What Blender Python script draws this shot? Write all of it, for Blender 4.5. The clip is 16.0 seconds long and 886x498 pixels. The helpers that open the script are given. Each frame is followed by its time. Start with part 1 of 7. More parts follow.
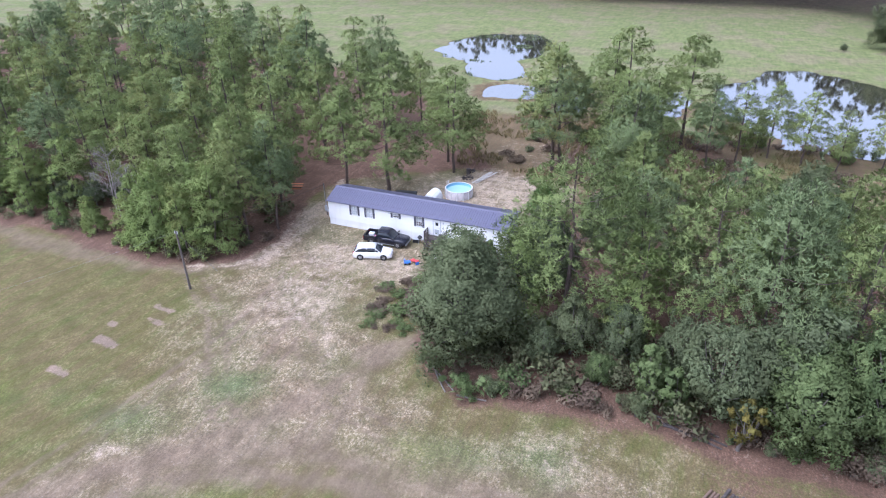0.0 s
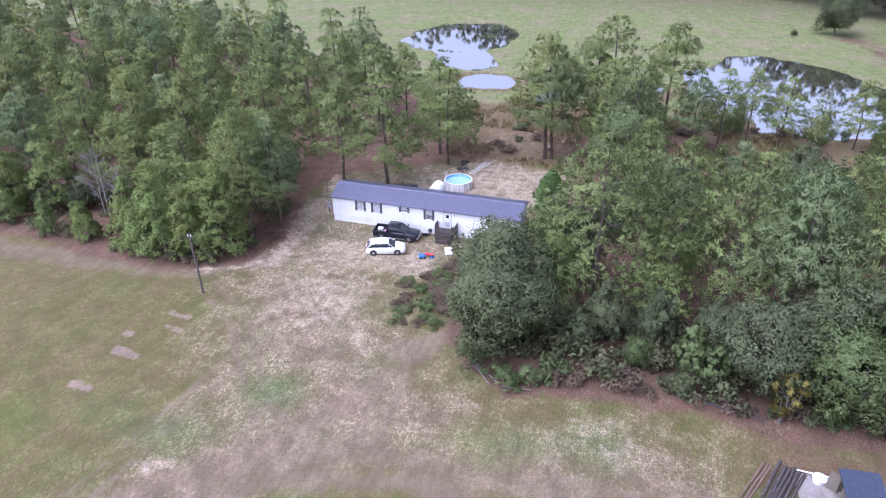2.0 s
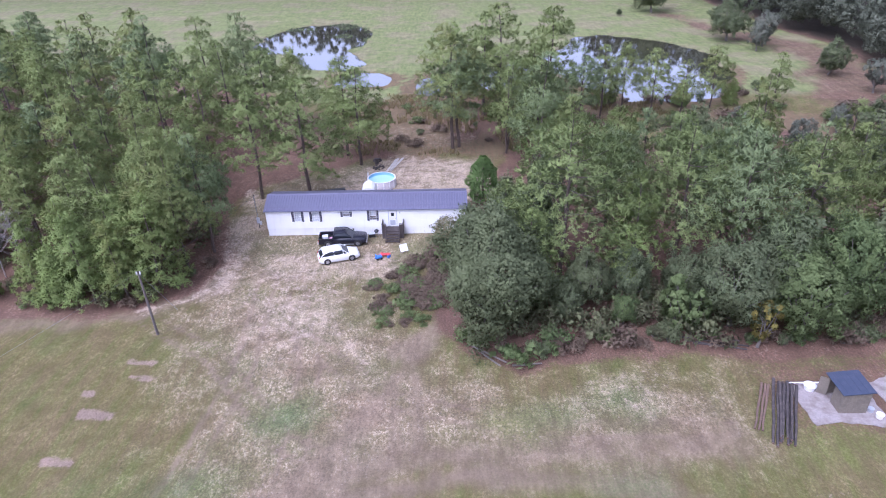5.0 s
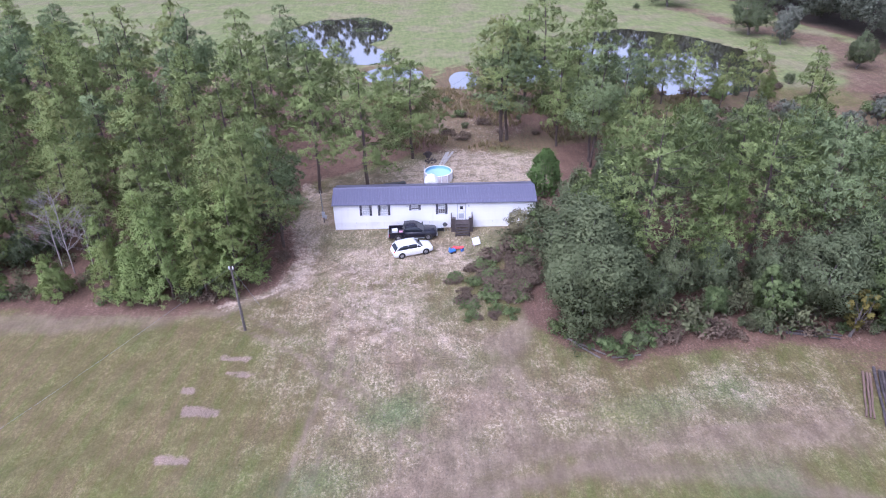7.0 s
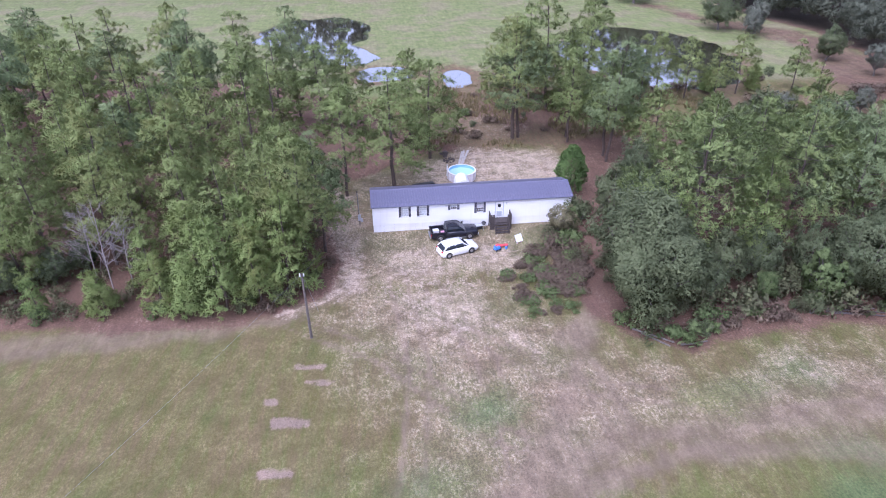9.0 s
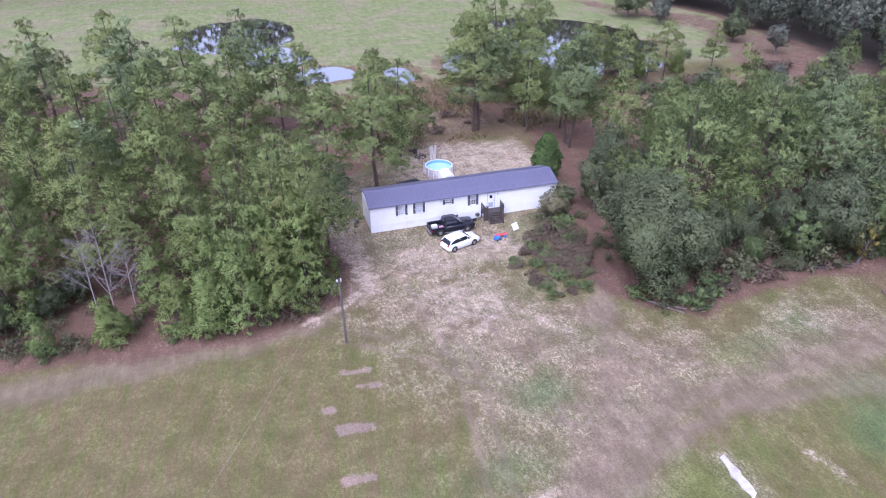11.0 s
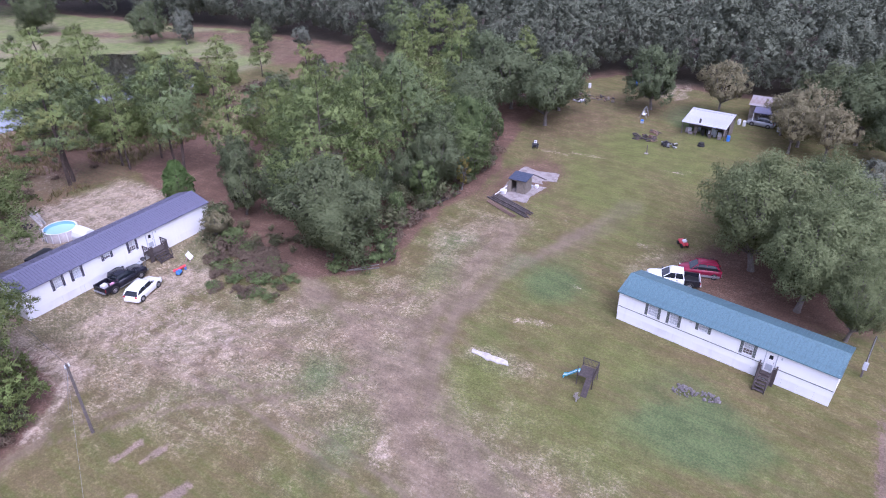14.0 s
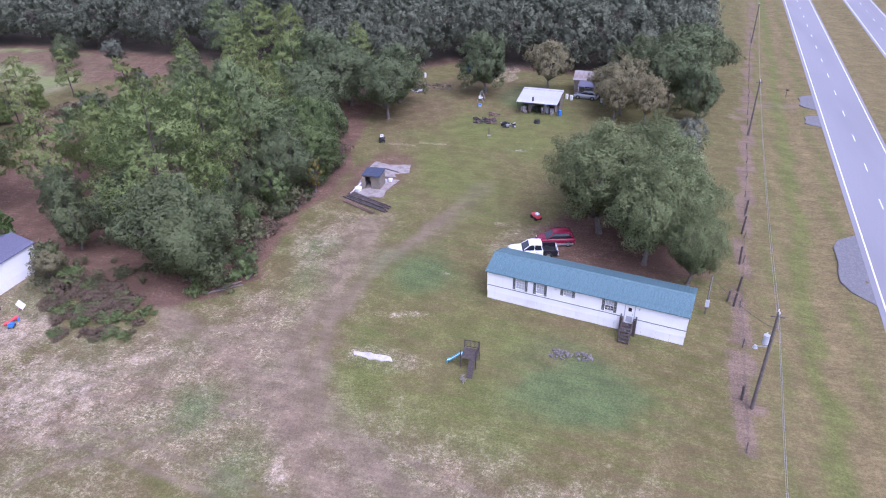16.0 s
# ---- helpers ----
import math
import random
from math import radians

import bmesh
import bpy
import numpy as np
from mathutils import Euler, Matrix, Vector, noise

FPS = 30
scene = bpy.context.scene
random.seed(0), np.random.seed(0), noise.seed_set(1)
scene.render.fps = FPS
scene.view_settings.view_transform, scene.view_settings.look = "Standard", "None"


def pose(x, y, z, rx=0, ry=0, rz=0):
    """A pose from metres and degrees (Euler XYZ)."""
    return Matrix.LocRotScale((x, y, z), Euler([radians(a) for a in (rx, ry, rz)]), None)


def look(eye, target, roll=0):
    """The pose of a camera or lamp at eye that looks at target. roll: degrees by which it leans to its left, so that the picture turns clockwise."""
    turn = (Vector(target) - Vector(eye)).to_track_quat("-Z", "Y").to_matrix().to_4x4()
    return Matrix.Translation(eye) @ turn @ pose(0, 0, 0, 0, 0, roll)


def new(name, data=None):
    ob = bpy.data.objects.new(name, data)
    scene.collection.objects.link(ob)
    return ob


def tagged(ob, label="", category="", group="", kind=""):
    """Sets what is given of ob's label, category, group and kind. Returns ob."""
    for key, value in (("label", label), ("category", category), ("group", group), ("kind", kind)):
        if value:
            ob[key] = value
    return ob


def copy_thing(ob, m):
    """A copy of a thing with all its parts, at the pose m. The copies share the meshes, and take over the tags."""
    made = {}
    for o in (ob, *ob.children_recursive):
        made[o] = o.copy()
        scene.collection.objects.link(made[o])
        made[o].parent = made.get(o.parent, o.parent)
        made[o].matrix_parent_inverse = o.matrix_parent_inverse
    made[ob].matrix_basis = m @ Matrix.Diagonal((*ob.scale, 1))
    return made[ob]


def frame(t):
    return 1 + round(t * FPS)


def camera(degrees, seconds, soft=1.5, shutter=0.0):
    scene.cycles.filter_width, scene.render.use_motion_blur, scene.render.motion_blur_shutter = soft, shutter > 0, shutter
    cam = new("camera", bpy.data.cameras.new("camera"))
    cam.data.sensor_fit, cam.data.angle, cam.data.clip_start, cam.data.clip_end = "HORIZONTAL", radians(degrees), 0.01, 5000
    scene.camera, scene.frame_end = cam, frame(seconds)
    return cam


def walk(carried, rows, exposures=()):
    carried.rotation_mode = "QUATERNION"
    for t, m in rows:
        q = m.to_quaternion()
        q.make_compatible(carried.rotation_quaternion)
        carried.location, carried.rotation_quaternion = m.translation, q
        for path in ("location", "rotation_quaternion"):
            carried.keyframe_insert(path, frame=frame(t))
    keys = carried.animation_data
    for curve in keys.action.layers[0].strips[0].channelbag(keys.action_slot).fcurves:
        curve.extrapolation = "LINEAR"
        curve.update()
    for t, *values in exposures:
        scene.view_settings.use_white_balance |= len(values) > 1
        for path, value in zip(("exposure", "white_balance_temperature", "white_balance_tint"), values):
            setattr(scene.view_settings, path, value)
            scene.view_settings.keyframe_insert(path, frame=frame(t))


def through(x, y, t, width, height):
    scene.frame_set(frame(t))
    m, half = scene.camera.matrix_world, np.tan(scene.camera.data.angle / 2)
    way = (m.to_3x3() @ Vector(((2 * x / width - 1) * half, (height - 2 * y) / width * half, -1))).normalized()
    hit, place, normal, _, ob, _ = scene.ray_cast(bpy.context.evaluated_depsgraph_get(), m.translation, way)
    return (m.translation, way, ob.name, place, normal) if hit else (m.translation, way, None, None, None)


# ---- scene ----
cam = camera(68.0, 16.0, 1.1)
PATH = [
    (0, (41.683, -63.205, 37.867), (41.014, -61.596, 36.886), -0.9),
    (0.5, (39.906, -63.783, 37.878), (39.251, -62.172, 36.89), -0.7),
    (1, (38.041, -64.328, 37.92), (37.415, -62.71, 36.926), -0.5),
    (1.5, (36.08, -64.985, 37.999), (35.495, -63.356, 36.999), -0.4),
    (2, (34.011, -65.668, 38.103), (33.51, -64.015, 37.095), -0.4),
    (2.5, (31.801, -66.298, 38.201), (31.459, -64.609, 37.186), -0.3),
    (3, (29.563, -66.748, 38.138), (29.357, -65.042, 37.115), -0.5),
    (5.5, (18.803, -67.756, 37.241), (18.798, -66.029, 36.233), -1.2),
    (6, (16.393, -67.733, 37.155), (16.402, -66.008, 36.144), -1.1),
    (6.5, (13.808, -67.659, 37.118), (13.832, -65.937, 36.102), -1.0),
    (7, (11.195, -67.398, 37.133), (11.228, -65.679, 36.111), -0.8),
    (7.5, (8.545, -67.247, 37.161), (8.585, -65.53, 36.137), -0.7),
    (8, (5.782, -67.157, 37.23), (5.83, -65.44, 36.206), -0.6),
    (8.5, (2.973, -66.992, 37.309), (3.036, -65.275, 36.285), -0.5),
    (9, (0.139, -66.765, 37.401), (0.341, -65.061, 36.374), -0.3),
    (11.5, (-14.321, -65.066, 38.173), (-13.723, -63.461, 37.14), 0.0),
    (12, (-17.209, -64.54, 38.204), (-16.455, -62.986, 37.197), 0.2),
    (12.5, (-20.024, -63.759, 38.167), (-19.076, -62.31, 37.167), 0.5),
    (13, (-22.396, -62.899, 38.17), (-21.179, -61.665, 37.172), 0.2),
    (13.5, (-24.08, -62.091, 38.214), (-22.602, -61.184, 37.219), -0.1),
    (14, (-24.86, -61.6, 38.24), (-23.362, -60.725, 37.245), -0.1),
    (14.5, (-25.078, -61.335, 38.246), (-23.512, -60.591, 37.248), -0.4),
    (15, (-25.037, -61.1, 38.243), (-23.432, -60.453, 37.24), -0.8),
    (15.5, (-25.0, -60.892, 38.235), (-23.358, -60.356, 37.227), -1.0),
    (16, (-24.981, -60.655, 38.202), (-23.322, -60.181, 37.191), -1.3),
]
walk(cam, [(t, look(eye, target, roll)) for t, eye, target, roll in PATH], [(0, 1.12, 5260, 19.5), (2.5, 1.09, 5230, 28), (6, 1.05, 5180, 30.5), (11.5, 1.05, 5190, 32), (14, 0.98, 5220, 35), (16, 0.97, 5220, 33.5)])

# ---- light: an overcast sky with a weak, wide sun ----
world = bpy.data.worlds.new("overcast_sky")
scene.world = world
world.use_nodes = True
wn, wl = world.node_tree.nodes, world.node_tree.links
sky = wn.new("ShaderNodeTexSky")
sky.sky_type = "NISHITA"
sky.sun_disc = False
sky.sun_elevation, sky.sun_rotation = radians(57), radians(220)
sky.dust_density, sky.air_density, sky.ozone_density = 4.0, 1.0, 1.0
grey = wn.new("ShaderNodeHueSaturation")
grey.inputs["Saturation"].default_value = 0.35
wl.new(sky.outputs[0], grey.inputs["Color"])
wl.new(grey.outputs[0], wn["Background"].inputs["Color"])
wn["Background"].inputs["Strength"].default_value = 0.15
sun = new("sun", bpy.data.lights.new("sun", "SUN"))
sun.data.energy, sun.data.angle, sun.data.color = 0.8, radians(60), (1.0, 0.97, 0.94)
sun.matrix_basis = look((0, 0, 0), (0.42, 0.50, -1.0))

# ---- materials ----
def rgba(c):
    return (c[0], c[1], c[2], 1.0)


class Mat:
    """A node material under construction."""

    def __init__(self, name, rough=0.8, metal=0.0, spec=0.5):
        self.m = bpy.data.materials.new(name)
        self.m.use_nodes = True
        self.n, self.l = self.m.node_tree.nodes, self.m.node_tree.links
        self.b = self.n["Principled BSDF"]
        self.b.inputs["Roughness"].default_value = rough
        self.b.inputs["Metallic"].default_value = metal
        self.b.inputs["Specular IOR Level"].default_value = spec
        self.coord = None

    def where(self, space="Object"):
        if self.coord is None:
            self.coord = self.n.new("ShaderNodeTexCoord")
        return self.coord.outputs[space]

    def noise(self, scale, detail=4.0, rough=0.6, stretch=None, space="Object"):
        t = self.n.new("ShaderNodeTexNoise")
        t.inputs["Scale"].default_value, t.inputs["Detail"].default_value, t.inputs["Roughness"].default_value = scale, detail, rough
        src = self.where(space)
        if stretch:
            mp = self.n.new("ShaderNodeMapping")
            mp.inputs["Scale"].default_value = stretch
            self.l.new(src, mp.inputs["Vector"])
            src = mp.outputs[0]
        self.l.new(src, t.inputs["Vector"])
        return t.outputs["Fac"]

    def ramp(self, fac, lo, hi):
        r = self.n.new("ShaderNodeMapRange")
        r.interpolation_type = "SMOOTHSTEP"
        r.inputs["From Min"].default_value, r.inputs["From Max"].default_value = lo, hi
        self.l.new(fac, r.inputs["Value"])
        return r.outputs[0]

    def math(self, op, a, b):
        k = self.n.new("ShaderNodeMath")
        k.operation = op
        for i, v in enumerate((a, b)):
            if isinstance(v, (int, float)):
                k.inputs[i].default_value = v
            else:
                self.l.new(v, k.inputs[i])
        k.use_clamp = op == "ADD"
        return k.outputs[0]

    def mix(self, fac, a, b, kind="MIX"):
        x = self.n.new("ShaderNodeMix")
        x.data_type, x.blend_type = "RGBA", kind
        if isinstance(fac, (int, float)):
            x.inputs[0].default_value = fac
        else:
            self.l.new(fac, x.inputs[0])
        for i, v in ((6, a), (7, b)):
            if isinstance(v, tuple):
                x.inputs[i].default_value = rgba(v)
            else:
                self.l.new(v, x.inputs[i])
        return x.outputs[2]

    def colour(self, c):
        if isinstance(c, tuple):
            self.b.inputs["Base Color"].default_value = rgba(c)
        else:
            self.l.new(c, self.b.inputs["Base Color"])
        return self

    def bump(self, height, strength=0.3, distance=0.02):
        k = self.n.new("ShaderNodeBump")
        k.inputs["Strength"].default_value, k.inputs["Distance"].default_value = strength, distance
        self.l.new(height, k.inputs["Height"])
        self.l.new(k.outputs[0], self.b.inputs["Normal"])
        return self

    def rnd(self):
        return self.n.new("ShaderNodeObjectInfo").outputs["Random"]

    def island(self):
        return self.n.new("ShaderNodeNewGeometry").outputs["Random Per Island"]


def worn(name, c, c2, scale=3.0, rough=0.8, metal=0.0, fine=25.0, bump=0.15, spec=0.5):
    """A surface of colour c with patches and grain towards c2."""
    k = Mat(name, rough, metal, spec)
    a = k.ramp(k.noise(scale), 0.4, 0.72)
    base = k.mix(a, c, c2)
    g = k.noise(fine, 3.0)
    base = k.mix(k.ramp(g, 0.35, 0.75), base, tuple(v * 0.72 for v in c))
    k.colour(base)
    if bump:
        k.bump(g, bump, 0.02)
    return k.m


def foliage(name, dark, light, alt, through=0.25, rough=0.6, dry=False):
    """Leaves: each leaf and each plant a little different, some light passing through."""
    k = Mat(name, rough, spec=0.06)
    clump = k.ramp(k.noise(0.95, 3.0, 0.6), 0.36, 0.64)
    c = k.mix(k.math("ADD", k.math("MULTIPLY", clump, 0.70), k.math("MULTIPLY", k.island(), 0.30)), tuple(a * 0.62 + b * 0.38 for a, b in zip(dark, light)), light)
    own = k.rnd()
    c = k.mix(k.math("MULTIPLY", own, 0.60), c, alt)
    if not dry:
        c = k.mix(k.math("MULTIPLY", k.ramp(k.math("FRACT", k.math("MULTIPLY", own, 7.31), 0.0), 0.55, 1.0), 0.40), c, tuple(0.46 * (a + b) * f for a, b, f in zip(dark, light, (0.84, 0.98, 1.06))))
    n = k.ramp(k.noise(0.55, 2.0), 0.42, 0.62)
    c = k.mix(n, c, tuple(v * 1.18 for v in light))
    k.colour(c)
    t = k.n.new("ShaderNodeBsdfTranslucent")
    k.l.new(c, t.inputs["Color"])
    x = k.n.new("ShaderNodeMixShader")
    x.inputs[0].default_value = through
    k.l.new(k.b.outputs[0], x.inputs[1])
    k.l.new(t.outputs[0], x.inputs[2])
    k.l.new(x.outputs[0], k.n["Material Output"].inputs["Surface"])
    return k.m


def plain(name, c, rough=0.6, metal=0.0, spec=0.5):
    k = Mat(name, rough, metal, spec)
    g = k.noise(12.0, 3.0)
    k.colour(k.mix(k.ramp(g, 0.4, 0.75), c, tuple(v * 0.82 for v in c)))
    return k.m


def faint(name, c, c2, rough):
    """Painted sheet with soft, wide weathering and thin streaks running down."""
    k = Mat(name, rough)
    base = k.mix(k.math("MULTIPLY", k.ramp(k.noise(0.35, 3.0), 0.42, 0.75), 0.6), c, c2)
    base = k.mix(k.math("MULTIPLY", k.ramp(k.noise(2.0, 4.0, 0.6, (1.0, 1.0, 0.12)), 0.52, 0.75), 0.5), base, c2)
    k.colour(base)
    return k.m


M = {}
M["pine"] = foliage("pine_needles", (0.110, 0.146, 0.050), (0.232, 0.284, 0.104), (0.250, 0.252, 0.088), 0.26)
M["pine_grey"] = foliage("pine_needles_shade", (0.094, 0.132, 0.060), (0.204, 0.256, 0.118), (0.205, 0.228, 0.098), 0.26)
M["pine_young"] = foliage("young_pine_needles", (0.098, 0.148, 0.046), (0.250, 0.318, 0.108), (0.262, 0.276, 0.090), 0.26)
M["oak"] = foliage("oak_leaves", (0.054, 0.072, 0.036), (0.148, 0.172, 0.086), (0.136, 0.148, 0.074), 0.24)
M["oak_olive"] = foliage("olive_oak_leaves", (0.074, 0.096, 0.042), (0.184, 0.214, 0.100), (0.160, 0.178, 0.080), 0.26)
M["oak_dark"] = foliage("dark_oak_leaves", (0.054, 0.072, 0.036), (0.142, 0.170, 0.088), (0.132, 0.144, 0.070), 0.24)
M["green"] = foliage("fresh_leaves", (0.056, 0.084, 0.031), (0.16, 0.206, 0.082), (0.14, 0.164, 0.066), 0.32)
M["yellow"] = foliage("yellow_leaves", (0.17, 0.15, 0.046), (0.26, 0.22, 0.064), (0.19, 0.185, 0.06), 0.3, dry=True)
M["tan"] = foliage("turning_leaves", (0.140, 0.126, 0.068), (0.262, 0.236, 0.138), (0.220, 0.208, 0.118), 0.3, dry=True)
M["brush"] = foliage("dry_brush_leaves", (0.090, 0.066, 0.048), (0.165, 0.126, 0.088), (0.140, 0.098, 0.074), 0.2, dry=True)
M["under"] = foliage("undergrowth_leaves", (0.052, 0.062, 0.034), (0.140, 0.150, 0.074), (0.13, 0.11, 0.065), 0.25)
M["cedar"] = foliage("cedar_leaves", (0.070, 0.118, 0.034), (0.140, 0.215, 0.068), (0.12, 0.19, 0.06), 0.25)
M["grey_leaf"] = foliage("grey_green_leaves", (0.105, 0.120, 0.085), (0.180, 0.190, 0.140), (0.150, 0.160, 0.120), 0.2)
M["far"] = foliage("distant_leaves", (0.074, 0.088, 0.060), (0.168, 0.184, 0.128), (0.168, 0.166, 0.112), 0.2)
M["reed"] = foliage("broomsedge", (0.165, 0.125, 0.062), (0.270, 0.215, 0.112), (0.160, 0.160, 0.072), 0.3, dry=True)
M["bark"] = worn("pine_bark", (0.088, 0.066, 0.054), (0.145, 0.104, 0.084), 2.0, 0.9, 0, 14, 0.5)
M["bark_grey"] = worn("grey_bark", (0.150, 0.130, 0.112), (0.240, 0.215, 0.190), 2.0, 0.9, 0, 14, 0.5)
M["dead"] = worn("dead_wood", (0.360, 0.320, 0.300), (0.240, 0.210, 0.190), 2.0, 0.9, 0, 14, 0.3)
M["white_siding"] = faint("white_siding", (0.80, 0.80, 0.80), (0.72, 0.72, 0.70), 0.5)
M["skirt"] = faint("white_skirting", (0.79, 0.79, 0.80), (0.62, 0.60, 0.57), 0.7)
M["trim"] = plain("white_trim", (0.80, 0.80, 0.80), 0.5)
M["shutter"] = plain("dark_shutter_paint", (0.045, 0.042, 0.065), 0.55)
M["shutter_grey"] = plain("grey_shutter_paint", (0.12, 0.135, 0.125), 0.55)
M["roof_slate"] = worn("slate_blue_roof_metal", (0.150, 0.147, 0.212), (0.132, 0.130, 0.190), 0.5, 0.45, 0.15, 6, 0.02)
M["roof_teal"] = worn("teal_roof_metal", (0.105, 0.185, 0.212), (0.120, 0.205, 0.228), 0.5, 0.42, 0.15, 6, 0.02)
M["roof_white"] = worn("pale_tin_roof", (0.60, 0.60, 0.63), (0.50, 0.50, 0.53), 0.6, 0.4, 0.3, 6, 0.02)
M["roof_blue"] = worn("dark_blue_shingle", (0.045, 0.058, 0.098), (0.065, 0.075, 0.115), 2.0, 0.8, 0, 20, 0.2)
M["blind"] = plain("white_blind", (0.62, 0.62, 0.64), 0.8)
M["curtain"] = plain("dim_curtain", (0.16, 0.13, 0.12), 0.9)
M["deck"] = worn("dark_weathered_deck", (0.066, 0.052, 0.048), (0.108, 0.088, 0.080), 3.0, 0.85, 0, 20, 0.3)
M["post"] = worn("weathered_pole", (0.120, 0.100, 0.090), (0.185, 0.160, 0.145), 1.5, 0.9, 0, 15, 0.3)
M["shed_wood"] = worn("weathered_plywood", (0.215, 0.185, 0.145), (0.140, 0.120, 0.098), 1.5, 0.85, 0, 12, 0.2)
M["log"] = worn("old_dark_logs", (0.070, 0.058, 0.055), (0.140, 0.115, 0.105), 2.0, 0.9, 0, 12, 0.4)
M["brown_log"] = worn("brown_logs", (0.200, 0.130, 0.095), (0.140, 0.100, 0.080), 2.0, 0.9, 0, 12, 0.4)
M["concrete"] = worn("stained_concrete", (0.330, 0.290, 0.275), (0.165, 0.130, 0.108), 1.1, 0.85, 0, 8, 0.2)
M["white_slab"] = worn("pale_broken_slab", (0.560, 0.520, 0.480), (0.340, 0.285, 0.250), 1.3, 0.85, 0, 9, 0.3)
M["rock"] = worn("grey_stone", (0.140, 0.122, 0.118), (0.280, 0.255, 0.250), 4.0, 0.85, 0, 22, 0.4)
M["metal"] = plain("galvanised_metal", (0.45, 0.46, 0.48), 0.4, 0.7)
M["grey_box"] = plain("grey_enamel", (0.42, 0.44, 0.48), 0.5)
M["black"] = plain("black_plastic", (0.020, 0.020, 0.023), 0.45)
M["tyre"] = plain("tyre_rubber", (0.025, 0.024, 0.024), 0.85)
M["rim"] = plain("alloy_rim", (0.50, 0.50, 0.53), 0.35, 0.8)
M["white_plastic"] = plain("white_plastic", (0.78, 0.78, 0.80), 0.4)
M["blue_plastic"] = plain("blue_plastic", (0.055, 0.20, 0.62), 0.4)
M["red_plastic"] = plain("red_plastic", (0.62, 0.07, 0.08), 0.4)
M["pink_plastic"] = plain("pink_plastic", (0.70, 0.34, 0.50), 0.4)
M["teal_plastic"] = plain("teal_slide_plastic", (0.07, 0.34, 0.44), 0.35)
M["pale_plastic"] = plain("pale_slide_plastic", (0.55, 0.68, 0.74), 0.35)
M["orange"] = plain("orange_paint", (0.62, 0.20, 0.06), 0.5)
M["liner"] = plain("blue_pool_liner", (0.20, 0.44, 0.60), 0.5)
M["pool_wall"] = worn("pale_pool_wall", (0.55, 0.50, 0.50), (0.42, 0.38, 0.40), 2.0, 0.5, 0, 14, 0.03)
M["paint_black"] = plain("black_car_paint", (0.016, 0.016, 0.024), 0.22)
M["paint_white"] = plain("white_car_paint", (0.82, 0.82, 0.83), 0.25)
M["paint_red"] = plain("dark_red_car_paint", (0.24, 0.014, 0.045), 0.25)
M["paint_silver"] = plain("silver_car_paint", (0.36, 0.37, 0.40), 0.3, 0.3)
M["lamp_red"] = plain("red_lamp_lens", (0.45, 0.02, 0.025), 0.2)
M["lamp_clear"] = plain("clear_lamp_lens", (0.65, 0.65, 0.68), 0.15)
M["wire"] = plain("dark_cable", (0.035, 0.034, 0.036), 0.6)
M["pale_wire"] = plain("aluminium_cable", (0.26, 0.26, 0.27), 0.6, 0.3)
M["line"] = worn("white_road_paint", (0.74, 0.74, 0.74), (0.60, 0.60, 0.60), 1.0, 0.7, 0, 10, 0.02)
k = Mat("car_glass", 0.06, spec=0.6)
M["car_glass"] = k.colour((0.016, 0.020, 0.026)).m
k = Mat("window_glass", 0.03)
k.b.inputs["Transmission Weight"].default_value = 1.0
M["glass"] = k.colour((0.92, 0.95, 0.97)).m
k = Mat("asphalt", 0.9)
g = k.noise(9.0, 6.0)
c = k.mix(k.ramp(k.noise(0.12, 3.0, 0.5, (0.15, 1.2, 1)), 0.38, 0.66), (0.240, 0.236, 0.262), (0.204, 0.200, 0.222))
M["asphalt"] = k.colour(k.mix(k.ramp(g, 0.4, 0.7), c, (0.196, 0.190, 0.212))).bump(g, 0.2).m
k = Mat("old_asphalt", 0.9)
g = k.noise(5.0, 6.0)
M["old_asphalt"] = k.colour(k.mix(k.ramp(g, 0.4, 0.65), (0.130, 0.126, 0.140), (0.175, 0.168, 0.172))).bump(g, 0.2).m
k = Mat("pond_water", 0.03, spec=0.6)
k.colour(k.mix(k.ramp(k.noise(0.08), 0.35, 0.7), (0.030, 0.026, 0.018), (0.050, 0.042, 0.028)))
k.b.inputs["IOR"].default_value = 6.0
M["water"] = k.bump(k.noise(3.0, 3.0, 0.5), 0.05, 0.02).m
k = Mat("pool_water", 0.03, spec=0.5)
M["pool_water"] = k.colour((0.40, 0.62, 0.60)).bump(k.noise(4.0), 0.06, 0.02).m

# ---- the ground: one sheet to the horizon ----
def vnoise(x, y, size, seed):
    """Smooth noise of 0 to 1 over the plan, with features of that size."""
    r = np.random.RandomState(seed).rand(128, 128)
    u, v = x / size, y / size
    i, j = np.floor(u).astype(int), np.floor(v).astype(int)
    f, h = u - i, v - j
    f, h = f * f * (3 - 2 * f), h * h * (3 - 2 * h)
    i0, i1, j0, j1 = i % 128, (i + 1) % 128, j % 128, (j + 1) % 128
    return (r[i0, j0] * (1 - f) + r[i1, j0] * f) * (1 - h) + (r[i0, j1] * (1 - f) + r[i1, j1] * f) * h


def smooth(lo, hi, v):
    k = np.clip((v - lo) / (hi - lo), 0, 1)
    return k * k * (3 - 2 * k)


def to_line(x, y, pts):
    """Distance from a line through pts."""
    d = np.full(np.shape(x), 1e9)
    for (ax, ay), (bx, by) in zip(pts, pts[1:]):
        ux, uy = bx - ax, by - ay
        k = np.clip(((x - ax) * ux + (y - ay) * uy) / (ux * ux + uy * uy), 0, 1)
        d = np.minimum(d, np.hypot(x - ax - k * ux, y - ay - k * uy))
    return d


